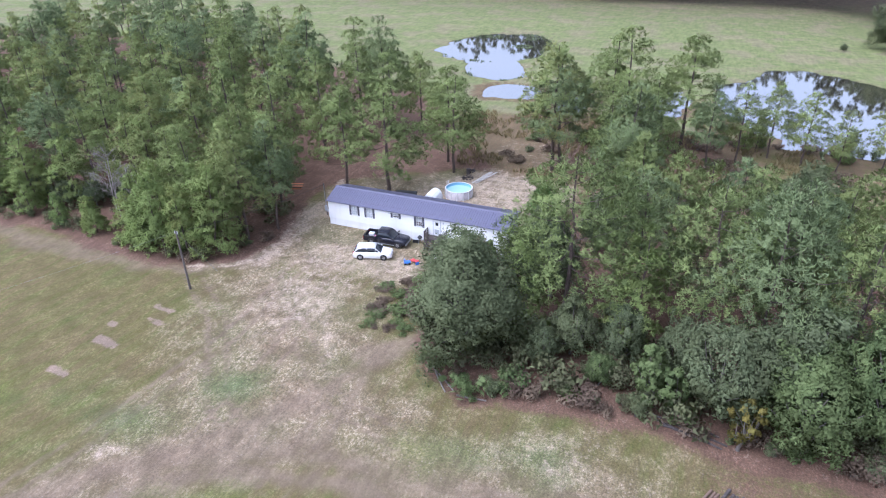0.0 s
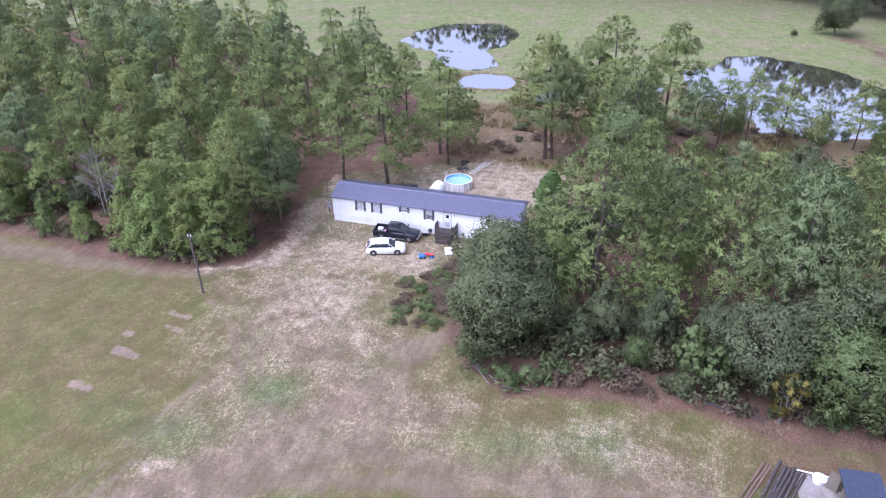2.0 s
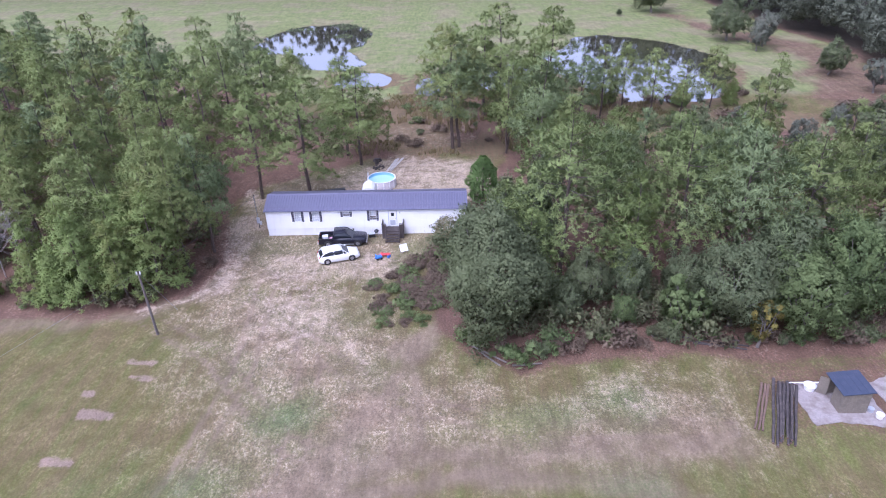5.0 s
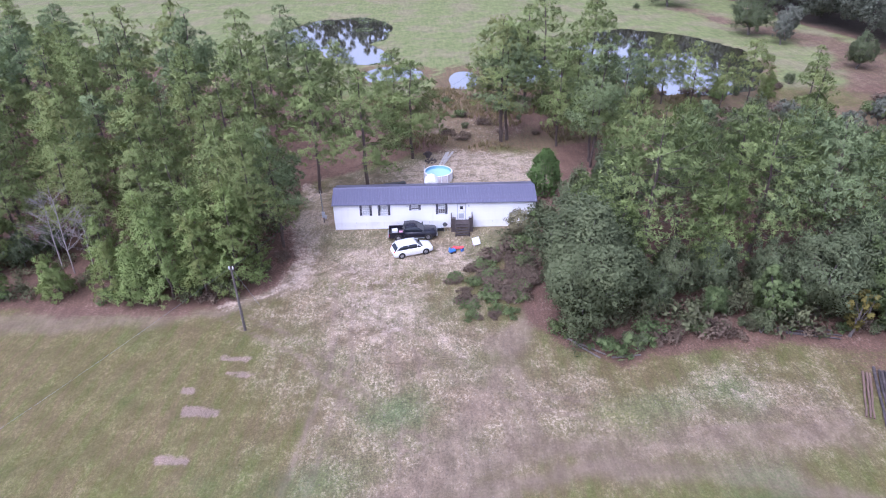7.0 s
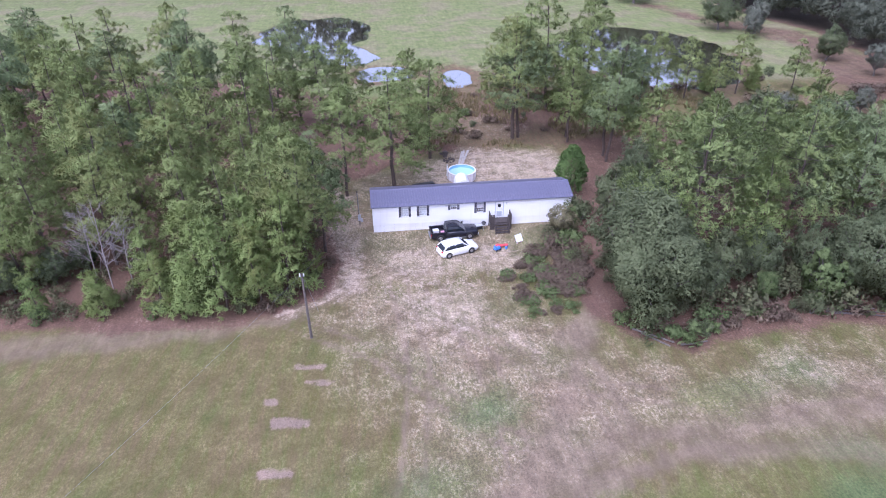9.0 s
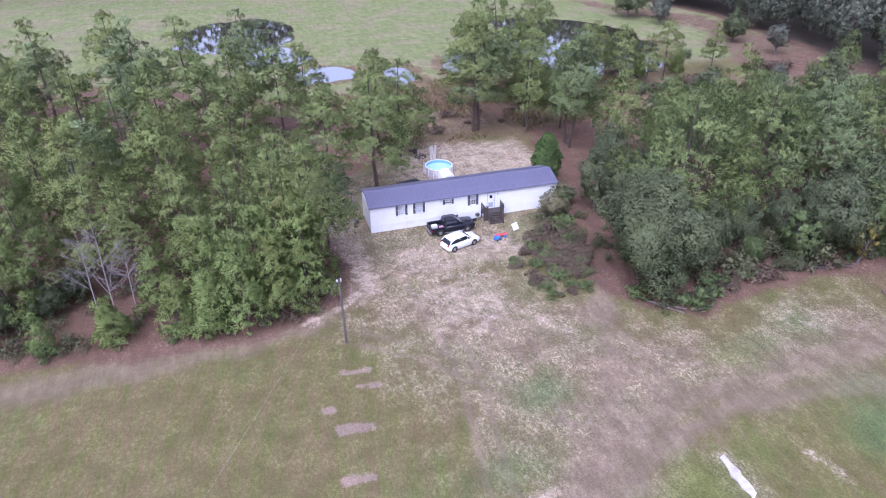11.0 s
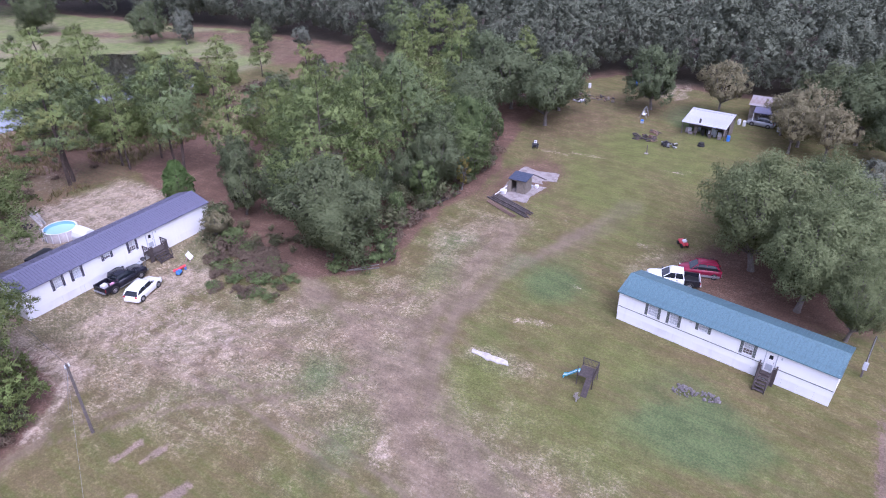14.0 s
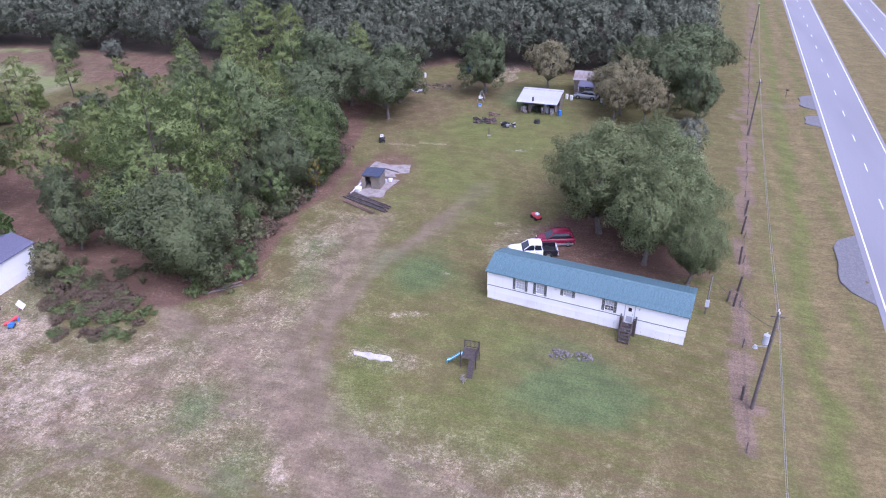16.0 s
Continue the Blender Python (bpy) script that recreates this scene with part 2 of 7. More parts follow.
def to_area(x, y, pts):
    """Distance from an outline, negative inside."""
    d = to_line(x, y, pts + pts[:1])
    inside = np.zeros(np.shape(x), bool)
    for (ax, ay), (bx, by) in zip(pts, pts[1:] + pts[:1]):
        if ay != by:
            inside ^= ((ay > y) != (by > y)) & (x < (bx - ax) * (y - ay) / (by - ay) + ax)
    return np.where(inside, -d, d)


def oval(x, y, cx, cy, rx, ry, turn=0.0):
    """About the distance from an oval, negative inside."""
    a = radians(turn)
    u, v = (x - cx) * math.cos(a) + (y - cy) * math.sin(a), -(x - cx) * math.sin(a) + (y - cy) * math.cos(a)
    return (np.hypot(u / rx, v / ry) - 1) * min(rx, ry)


WOOD_LEFT = [(-230, -14), (-31, -14.3), (-25, -14.3), (-12.4, -16.2), (-6.2, -11.8), (-3.6, -6), (-6.3, 2), (-7, 10), (-4, 15), (3, 19), (12, 24), (8, 33), (-2, 42), (-12, 56), (-60, 78), (-230, 90)]
WOOD_RIGHT = [(22.5, -3), (19.5, -10), (20, -17), (22.5, -21.8), (27, -24.8), (33, -22.6), (43, -22.0), (50, -23), (58, -22.5), (65, -20), (78, -17), (90, -16), (104, -18), (106, 14), (76, 30), (50, 27), (30, 24), (27.5, 14), (25, 6)]
WOOD_FAR = [(108, 20), (109, 44), (109, 60), (112, 86), (106, 104), (104, 132), (96, 150), (60, 186), (22, 182), (-5, 181), (-60, 202), (-170, 225), (-170, 300), (300, 300), (300, -92), (206, -84), (122, -76), (113, -66), (114, -44), (118, -22), (104, -14), (106, 6)]
ROAD_DIR = math.atan2(-17.5, 172.4)
ROAD_AT = (35.7, -87.5)


def road_xy(x, y):
    """Metres along the highway and away from its near edge line, to the far side."""
    u, v = x - ROAD_AT[0], y - ROAD_AT[1]
    c, s = math.cos(ROAD_DIR), math.sin(ROAD_DIR)
    return u * c + v * s, u * s - v * c


def water_edge(x, y):
    """Distance from the ponds' shores, negative over water."""
    w = (vnoise(x, y, 6.0, 3) - 0.5) * 4.0 + (vnoise(x, y, 2.2, 4) - 0.5) * 1.6
    d = np.minimum(oval(x, y, 61.5, 73.5, 18.5, 25.5), oval(x, y, -12, 104, 14, 17))
    d = np.minimum(d, oval(x, y, -4, 80, 7, 9))
    d = np.minimum(d, oval(x, y, 4.5, 66, 6.5, 5.0))
    d = np.minimum(d, oval(x, y, 18, 61, 3.0, 4.5))
    d = np.minimum(d, oval(x, y, 34, 66, 5, 8, -20))
    return d + w


def ground_z(x, y):
    """The ground's height."""
    x, y = np.asarray(x, float), np.asarray(y, float)
    z = -0.7 * smooth(1.2, -2.5, water_edge(x, y)) - 0.05 * smooth(6, 1, water_edge(x, y))
    a, d = road_xy(x, y)
    z = z + 0.10 * smooth(-2.5, -0.8, d) * smooth(26, 24, d) - 0.30 * smooth(3.5, 0, np.abs(d - 12.0)) - 0.25 * smooth(3, 0, np.abs(d + 5.5)) 
    return z


def at(x, y):
    return float(ground_z(x, y))


def axis(lo, hi, fine_lo, fine_hi, mid, fine):
    inner = np.concatenate([np.arange(lo, fine_lo, mid), np.arange(fine_lo, fine_hi, fine), np.arange(fine_hi, hi + mid, mid)])
    far = [260, 330, 450, 700, 1100, 2000]
    return np.concatenate([[v for v in sorted(-f for f in far) if v < lo - 20], inner, [v for v in far if v > hi + 20]])


GX = axis(-100, 215, -14, 30, 1.4, 0.45)
GY = axis(-130, 135, -48, -2, 1.3, 0.45)
gx, gy = np.meshgrid(GX, GY)
gz = ground_z(gx, gy)
gz = gz + (vnoise(gx, gy, 2.3, 5) - 0.5) * 0.05
nx, ny = len(GX), len(GY)
idx = np.arange(nx * ny).reshape(ny, nx)
quads = np.stack([idx[:-1, :-1], idx[:-1, 1:], idx[1:, 1:], idx[1:, :-1]], -1).reshape(-1, 4)


def mesh_of(name, verts, faces, material=None, flat=True, normals=None):
    """A mesh from arrays of corners and of faces that all have the same number of corners; normals: one a corner, to round the shading of foliage."""
    verts, faces = np.asarray(verts, np.float32), np.asarray(faces, np.int32)
    me = bpy.data.meshes.new(name)
    n, k = faces.shape
    me.vertices.add(len(verts))
    me.vertices.foreach_set("co", verts.ravel())
    me.loops.add(n * k)
    me.loops.foreach_set("vertex_index", faces.ravel())
    me.polygons.add(n)
    me.polygons.foreach_set("loop_start", np.arange(0, n * k, k, dtype=np.int32))
    me.polygons.foreach_set("use_smooth", np.full(n, not flat))
    if normals is not None:
        me.polygons.foreach_set("use_smooth", np.full(n, True))
    me.update(calc_edges=True)
    if normals is not None:
        layer = me.attributes.new("custom_normal", "FLOAT_VECTOR", "POINT")
        layer.data.foreach_set("vector", np.asarray(normals, np.float32).ravel())
    if material:
        me.materials.append(material)
    return me


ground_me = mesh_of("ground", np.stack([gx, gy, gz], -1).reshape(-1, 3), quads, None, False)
X, Y = gx.ravel(), gy.ravel()
edge_n = (vnoise(X, Y, 3.0, 11) - 0.5) * 3.0 + (vnoise(X, Y, 0.9, 12) - 0.5) * 1.2
wood = np.minimum(np.minimum(to_area(X, Y, WOOD_LEFT), to_area(X, Y, WOOD_RIGHT)), to_area(X, Y, WOOD_FAR))
straw = smooth(2.4, -1.4, wood + edge_n * 0.7)
straw = np.maximum(straw, 0.55 * smooth(3, -4, oval(X, Y, 33, 40, 16, 12) + edge_n * 2))
straw = np.maximum(straw, 0.8 * smooth(3, -2, oval(X, Y, 45, -63, 9, 9) + edge_n))
dirt_b = smooth(3.5, -2.5, oval(X, Y, 40.5, -54.5, 5, 6) + edge_n)
straw = np.maximum(straw, 0.36 * smooth(3, -3, oval(X, Y, 84, -24, 12, 8) + edge_n))
straw = np.maximum(straw, 0.34 * smooth(3, -3, oval(X, Y, 98, -32, 9, 12) + edge_n))
straw = np.maximum(straw, 0.6 * smooth(3, -3, oval(X, Y, 55, -28, 9, 5) + edge_n))
dirt = 0.9 * smooth(2.5, -2.5, to_area(X, Y, [(-6.5, -12), (-5.5, 10), (-1, 16), (10, 24), (28, 23), (28, 6), (24, -3), (14, -10)]) + edge_n)
dirt = np.maximum(dirt, smooth(6, -9, to_area(X, Y, [(-9, -14), (-4, -9), (14, -12), (20, -20), (27, -26.5), (44, -24), (46, -34), (32, -36), (20, -36), (13, -42), (8, -64), (-1, -64), (0, -44), (0.5, -28), (-7, -19)]) + edge_n * 1.5))
track = 0.75 * smooth(3.6, 0.2, to_line(X, Y, [(42, -33), (30, -33.5), (18, -34), (11, -36.5), (4.6, -41.5), (-1, -50), (-6, -62)]) + edge_n * 0.6)
track = np.maximum(track, 0.75 * smooth(2.6, 0.2, to_line(X, Y, [(20.5, -17), (17.5, -23), (14.6, -29.5), (11, -36.4)]) + edge_n * 0.5))
track = np.maximum(track, 0.55 * smooth(3.5, 0.2, to_line(X, Y, [(28, -31), (34.5, -37.7), (48, -43.7)]) + edge_n * 0.8))
track = np.maximum(track, 0.7 * smooth(1.0, 0.2, np.abs(to_line(X, Y, [(17, -22), (17.7, -33)]) - 0.9) + edge_n * 0.25))
track = np.maximum(track, 0.9 * smooth(1.0, 0.2, np.abs(to_line(X, Y, [(92, -80), (99, -82.4), (101, -90)]) - 0.7) + edge_n * 0.2))
track = np.maximum(track, 0.7 * smooth(3.2, 0.5, to_line(X, Y, [(-60, -15.5), (-30, -16.6), (-21, -16.8), (-9.5, -15.5), (-3, -11)]) + edge_n * 0.6))
for pts in ([(2, -9), (3.2, -24), (1, -40), (-4, -60)], [(5, -10), (9, -24), (9.5, -38), (4, -56)], [(8, -20), (16, -28), (28, -31.5), (42, -31.5)], [(-8, -16.5), (0, -22), (8, -32), (18, -38)]):
    track = np.maximum(track, 0.80 * smooth(0.60, 0.1, np.abs(to_line(X, Y, pts) - 0.85) + np.abs(edge_n) * 0.16))
track = np.maximum(track, 0.85 * smooth(2.4, 0.3, to_line(X, Y, [(2, -52), (8, -42.5), (13, -38), (22, -35.5), (31, -36.5), (42, -40), (56, -44)]) + edge_n * 0.5))
dirt = np.maximum(dirt, 0.8 * dirt_b)
dirt = np.maximum(dirt, 0.9 * smooth(0.9, -0.5, oval(X, Y, 17.7, -41.6, 1.3, 2.9) + edge_n * 0.4))
sand = 0.78 * smooth(2.6, -1.8, to_area(X, Y, [(4.5, 10.5), (25, 8), (28, 13), (27.5, 22), (14, 24), (9, 21)]) + edge_n * 0.8)
sand = np.maximum(sand, 0.62 * smooth(2.5, -2.0, to_area(X, Y, [(-5.5, -8), (-1, -5), (-0.5, 8), (2, 13), (-3, 15), (-7, 8)]) + edge_n * 1.5))
sand = np.maximum(sand, 0.80 * smooth(2.9, 0.4, to_line(X, Y, [(-2.2, -11), (-3.0, -5), (-3.6, 2), (-4.0, 12)]) + edge_n * 1.3))
sand = np.maximum(sand, 0.72 * smooth(6, -5, to_area(X, Y, [(-3, -13), (1, -3), (20, -1.5), (16, -9), (10, -13), (11, -22), (6, -24), (2, -18)]) + edge_n * 2))
sand = np.maximum(sand, 0.62 * smooth(5, -5, oval(X, Y, 37, -27, 13, 3.6, 8) + edge_n * 1.5))
sand = np.maximum(sand, 0.85 * smooth(0.9, -0.9, oval(X, Y, 3.5, -39.5, 1.9, 1.2, 30) + edge_n * 0.7))
straw = np.maximum(straw, 0.6 * smooth(4, -5, to_area(X, Y, [(86, 44), (84, 30), (110, 34), (112, 80), (96, 104), (84, 130), (78, 130), (86, 100), (96, 78)]) + edge_n * 2))
sand = np.maximum(sand, 0.45 * smooth(4, -5, to_area(X, Y, [(86, 44), (84, 30), (110, 34), (112, 80), (96, 104), (84, 130), (78, 130), (86, 100), (96, 78)]) + edge_n * 2))
sand = np.maximum(sand, 0.55 * smooth(3, -2, oval(X, Y, 18, 33, 10, 6) + edge_n * 1.5))
sand = np.maximum(sand, 0.7 * smooth(1.2, -0.5, oval(X, Y, 112, -34, 9, 5) + edge_n))
for cx, cy, rx, ry, turn in ((47.8, -37.8, 2.2, 0.8, 10), (69.2, -33.5, 1.2, 4.5, 10), (69.8, -47.1, 1.0, 2.4, 30), (45.3, -47.6, 1.8, 1.0, 40), (68, -28.5, 0.7, 3.0, 0), (24.6, -42.3, 0.7, 2.3, 20), (33, -44.5, 0.7, 1.3, 0)):
    sand = np.maximum(sand, 0.70 * smooth(0.9, -0.7, oval(X, Y, cx, cy, rx, ry, turn) + edge_n * 0.5))
for pts, w, s in (([(-5.4, 2.6), (-3.6, -2.5), (-0.8, -5.5), (1.6, -11), (2.4, -16), (1.7, -22)], 2.2, 0.62), ([(-9.5, -14.8), (-5.5, -13.5), (-2.3, -9.9), (-1.5, -5)], 1.3, 0.85), ([(0.5, -9), (-0.8, -20), (-2.8, -34), (-5, -52)], 0.7, 0.38), ([(10.5, -18.2), (12.7, -22.3), (16, -25)], 2.0, 0.75), ([(6, -11), (6.5, -24), (5.5, -38), (3, -55)], 0.9, 0.42), ([(-9, -15.5), (-5, -14.5), (-1, -10)], 1.2, 0.75), ([(14, -21), (18, -27), (26, -30), (40, -31)], 1.0, 0.45)):
    sand = np.maximum(sand, s * smooth(w, 0.0, to_line(X, Y, pts) + edge_n * 0.4))
bare = np.zeros_like(X)
for cx, cy, rx, ry in ((-6.0, -22.8, 1.25, 0.33), (-5.4, -24.8, 1.1, 0.25), (-7.2, -29.1, 1.35, 0.36), (-8.0, -33.9, 1.3, 0.38), (-9.0, -26.6, 0.3, 0.2)):
    bare = np.maximum(bare, 0.85 * smooth(0.50, -0.30, np.maximum(np.abs(X - cx) - rx, np.abs(Y - cy + 0.12 * (X - cx)) - ry) + edge_n * 0.10))
lush = np.zeros_like(X)
for cx, cy, rx, ry, s in ((32, -41.5, 5.5, 4.5, 1.0), (17, -59, 5, 6, 1.0), (14.5, -42, 4.5, 3, 0.9), (22, -54, 4, 6, 0.7), (96, -44, 8, 7, 0.9), (28, -30, 5, 2.2, 0.8), (-4.5, -21.5, 1.5, 0.8, 0.8), (8, -29.6, 2.6, 1.6, 0.9), (2, -37, 3.5, 2.2, 0.8), (34, -28.6, 3, 1.6, 0.8), (40, -58, 4, 3, 0.5), (62, -39, 8, 3.5, 0.7), (-10, -38, 4, 3, 0.7), (-6, -36, 3, 2, 0.5), (4, -33, 3, 2, 0.5), (16.5, -3.6, 1.8, 2.5, 0.8), (60, -36, 14, 4, 0.8), (76, -38, 9, 6, 0.8), (12.5, -49, 3.5, 7, 0.7), (23, -49, 4, 5, 0.6), (84, -50, 8, 4, 0.7), (50, -34, 6, 3, 0.7), (20.5, -40, 3, 2, 0.8), (58, -41, 16, 6, 0.62), (74, -46, 12, 6, 0.68), (46, -45, 8, 5, 0.5), (88, -47, 9, 5, 0.75), (14, -54, 6, 8, 0.6), (30, -38, 7, 4, 0.5)):
    lush = np.maximum(lush, s * 0.88 * smooth(3.5, -4.0, oval(X, Y, cx, cy, rx, ry, 20) + edge_n * 0.9))
teal = np.zeros_like(X)
for cx, cy, rx, ry in ((34, -41.5, 6, 5), (18.5, -59.5, 6, 6), (-2, -36, 6, 4), (8, -30, 3, 2), (33, -29, 4, 2), (96, -44, 8, 7)):
    teal = np.maximum(teal, smooth(2.5, -2.5, oval(X, Y, cx, cy, rx, ry) + edge_n * 0.6))
ra, rd = road_xy(X, Y)
rdw = rd + (vnoise(X, Y, 5.0, 43) - 0.5) * 1.6
band = 0.85 * smooth(1.9, 0.6, np.abs(rdw + 4.2)) + 0.55 * smooth(1.0, 0.3, np.abs(rdw + 8.6)) + 0.45 * smooth(1.0, 0.3, np.abs(rdw + 11.0)) + 0.7 * smooth(1.5, 0.4, np.abs(rdw + 1.0))
dry = np.clip(band + 0.25, 0, 1) * smooth(-13.5, -11.5, rd) * smooth(-0.2, -0.6, rd) + (0.45 + 0.4 * vnoise(X * 0.2, rd, 2.2, 41)) * smooth(-0.6, -0.2, rd) * smooth(60, 50, rd)
lush = np.maximum(lush, 0.70 * smooth(1.6, 0.5, np.abs(rdw + 6.6)) + 0.55 * smooth(1.0, 0.3, np.abs(rdw + 2.2)) + 0.45 * smooth(1.0, 0.3, np.abs(rdw + 9.8)))
brushy = smooth(3, -3, to_area(X, Y, [(10, 24), (28, 23), (46, 27), (52, 46), (26, 52), (8, 50), (2, 44)]) + edge_n * 2)
brushy = np.maximum(brushy, smooth(3, -3, to_area(X, Y, [(50, 26), (76, 30), (104, 14), (110, 34), (84, 40), (62, 44)]) + edge_n * 2))
brushy = np.maximum(brushy, (0.7 - 0.5 * smooth(66, 74, Y)) * smooth(5, 1.5, water_edge(X, Y)))
field = smooth(46, 56, Y - 0.0 * X) * smooth(-1, 4, wood)
sand = np.maximum(sand, 0.5 * field * smooth(0.70, 0.86, vnoise(X, Y, 9.0, 21)))
fence = 0.95 * smooth(1.15, 0.2, to_line(X, Y, [(14, -72.6), (33.4, -74.2), (42.4, -75.4), (83.2, -80.4), (120.6, -84.9), (206, -95.6)]) + edge_n * 0.3)
fence = np.maximum(fence, smooth(0.5, -0.3, oval(X, Y, 19, -73.4, 0.8, 0.8)))
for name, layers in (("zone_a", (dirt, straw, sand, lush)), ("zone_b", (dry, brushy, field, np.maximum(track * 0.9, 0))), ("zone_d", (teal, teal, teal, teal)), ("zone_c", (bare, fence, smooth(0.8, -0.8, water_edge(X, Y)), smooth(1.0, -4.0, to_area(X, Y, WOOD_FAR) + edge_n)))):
    layer = ground_me.color_attributes.new(name, "FLOAT_COLOR", "POINT")
    layer.data.foreach_set("color", np.stack(layers, -1).astype(np.float32).ravel())

k = Mat("ground", 0.95, spec=0.15)
parts = {}
for name in ("zone_a", "zone_b", "zone_c", "zone_d"):
    v = k.n.new("ShaderNodeVertexColor")
    v.layer_name = name
    s = k.n.new("ShaderNodeSeparateColor")
    k.l.new(v.outputs["Color"], s.inputs[0])
    parts[name] = list(s.outputs) + [v.outputs["Alpha"]]
(z_dirt, z_straw, z_sand, z_lush), (z_dry, z_brush, z_field, z_track) = parts["zone_a"], parts["zone_b"]
z_bare, z_fence, z_mud, z_far_shade = parts["zone_c"]
z_teal = parts["zone_d"][0]
big, mid, small, tiny = k.noise(0.11, 4.0), k.noise(0.7, 5.0), k.noise(2.6, 6.0, 0.7), k.noise(11.0, 4.0, 0.7)
crumb = k.noise(0.85, 10.0, 0.82)
blotch = k.noise(0.16, 5.0, 0.6)
fine = k.noise(5.5, 8.0, 0.80)
drift = k.noise(0.40, 7.0, 0.66)
litter = k.noise(2.6, 9.0, 0.86, (1.25, 0.8, 1.0))
swath = k.n.new("ShaderNodeTexNoise")
swath.inputs["Scale"].default_value, swath.inputs["Detail"].default_value, swath.inputs["Roughness"].default_value = 0.55, 5.0, 0.62
lie = k.n.new("ShaderNodeMapping")
lie.inputs["Rotation"].default_value, lie.inputs["Scale"].default_value = (0, 0, radians(16)), (2.6, 0.40, 1.0)
k.l.new(k.where(), lie.inputs["Vector"])
k.l.new(lie.outputs[0], swath.inputs["Vector"])
mow = swath.outputs["Fac"]


def patchy(zone, grain, width=0.5):
    """A zone with a broken edge."""
    k2 = k.math("SUBTRACT", k.math("MULTIPLY", zone, 1.0 + width), k.math("MULTIPLY", k.ramp(grain, 0.30, 0.70), width))
    return k.ramp(k2, 0.0, 0.75)


c = k.mix(k.ramp(big, 0.35, 0.68), (0.128, 0.111, 0.040), (0.164, 0.125, 0.062))
wave = k.n.new("ShaderNodeTexWave")
wave.inputs["Scale"].default_value, wave.inputs["Distortion"].default_value, wave.inputs["Detail"].default_value = 0.17, 1.6, 2.0
turned = k.n.new("ShaderNodeMapping")
turned.inputs["Rotation"].default_value = (0, 0, radians(16))
k.l.new(k.where(), turned.inputs["Vector"])
k.l.new(turned.outputs[0], wave.inputs["Vector"])
c = k.mix(k.ramp(mow, 0.38, 0.62), c, (0.102, 0.104, 0.034))
c = k.mix(k.math("MULTIPLY", k.ramp(mow, 0.46, 0.30), 0.6), c, (0.165, 0.125, 0.068))
c = k.mix(k.math("MULTIPLY", k.ramp(blotch, 0.50, 0.66), 0.55), c, (0.104, 0.124, 0.038))
c = k.mix(k.math("MULTIPLY", k.ramp(wave.outputs["Fac"], 0.2, 0.85), 0.34), c, (0.160, 0.122, 0.064))
c = k.mix(k.math("MULTIPLY", k.math("MULTIPLY", k.ramp(litter, 0.48, 0.60), k.ramp(drift, 0.30, 0.62)), 0.42), c, (0.262, 0.216, 0.130))
c = k.mix(k.math("MULTIPLY", k.ramp(litter, 0.50, 0.38), 0.35), c, (0.070, 0.066, 0.026))
c = k.mix(patchy(z_field, mid, 0.3), c, k.mix(k.math("MULTIPLY", k.ramp(big, 0.46, 0.62), 0.8), k.mix(k.ramp(mid, 0.35, 0.7), (0.150, 0.182, 0.068), (0.198, 0.212, 0.092)), k.mix(k.ramp(fine, 0.4, 0.65), (0.190, 0.170, 0.098), (0.270, 0.235, 0.150))))
c = k.mix(k.math("MULTIPLY", z_dry, 0.85), c, k.mix(k.ramp(litter, 0.36, 0.62), (0.138, 0.112, 0.050), (0.218, 0.168, 0.088)))
soil = k.mix(k.ramp(blotch, 0.34, 0.62), (0.214, 0.160, 0.106), (0.176, 0.156, 0.088))
soil = k.mix(k.math("MULTIPLY", k.ramp(mid, 0.52, 0.68), 0.65), soil, (0.130, 0.122, 0.066))
soil = k.mix(k.math("MULTIPLY", k.ramp(fine, 0.54, 0.34), 0.60), soil, (0.098, 0.078, 0.050))
pale = k.math("MULTIPLY", k.ramp(litter, 0.505, 0.55), k.ramp(drift, 0.40, 0.58))
soil = k.mix(k.math("MULTIPLY", pale, 0.90), soil, (0.410, 0.340, 0.258))
c = k.mix(k.math("MULTIPLY", k.ramp(k.math("ADD", z_dirt, k.math("MULTIPLY", k.math("SUBTRACT", drift, 0.5), 1.3)), 0.10, 0.95), 0.88), c, soil)
c = k.mix(k.math("MULTIPLY", k.ramp(k.math("ADD", z_track, k.math("MULTIPLY", k.math("SUBTRACT", mid, 0.5), 0.8)), 0.05, 0.9), 0.80), c, k.mix(k.ramp(fine, 0.38, 0.64), (0.176, 0.130, 0.094), (0.218, 0.164, 0.122)))
c = k.mix(k.math("MULTIPLY", k.ramp(k.math("ADD", z_lush, k.math("MULTIPLY", k.math("SUBTRACT", small, 0.5), 0.7)), 0.08, 0.85), 0.80), c, k.mix(k.math("SUBTRACT", 1.0, z_teal), k.mix(k.ramp(fine, 0.38, 0.62), (0.058, 0.100, 0.040), (0.122, 0.160, 0.064)), k.mix(k.ramp(fine, 0.38, 0.62), (0.082, 0.104, 0.026), (0.158, 0.172, 0.052))))
c = k.mix(patchy(z_brush, mid, 0.8), c, k.mix(k.ramp(small, 0.38, 0.66), (0.165, 0.108, 0.066), (0.140, 0.122, 0.066)))
c = k.mix(k.math("MULTIPLY", patchy(z_straw, small, 0.5), 0.9), c, k.mix(k.ramp(fine, 0.34, 0.68), (0.100, 0.057, 0.043), (0.190, 0.113, 0.086)))
c = k.mix(k.math("MULTIPLY", k.math("MULTIPLY", z_straw, k.ramp(litter, 0.52, 0.60)), k.math("MULTIPLY", k.ramp(drift, 0.42, 0.62), 0.7)), c, (0.300, 0.225, 0.180))
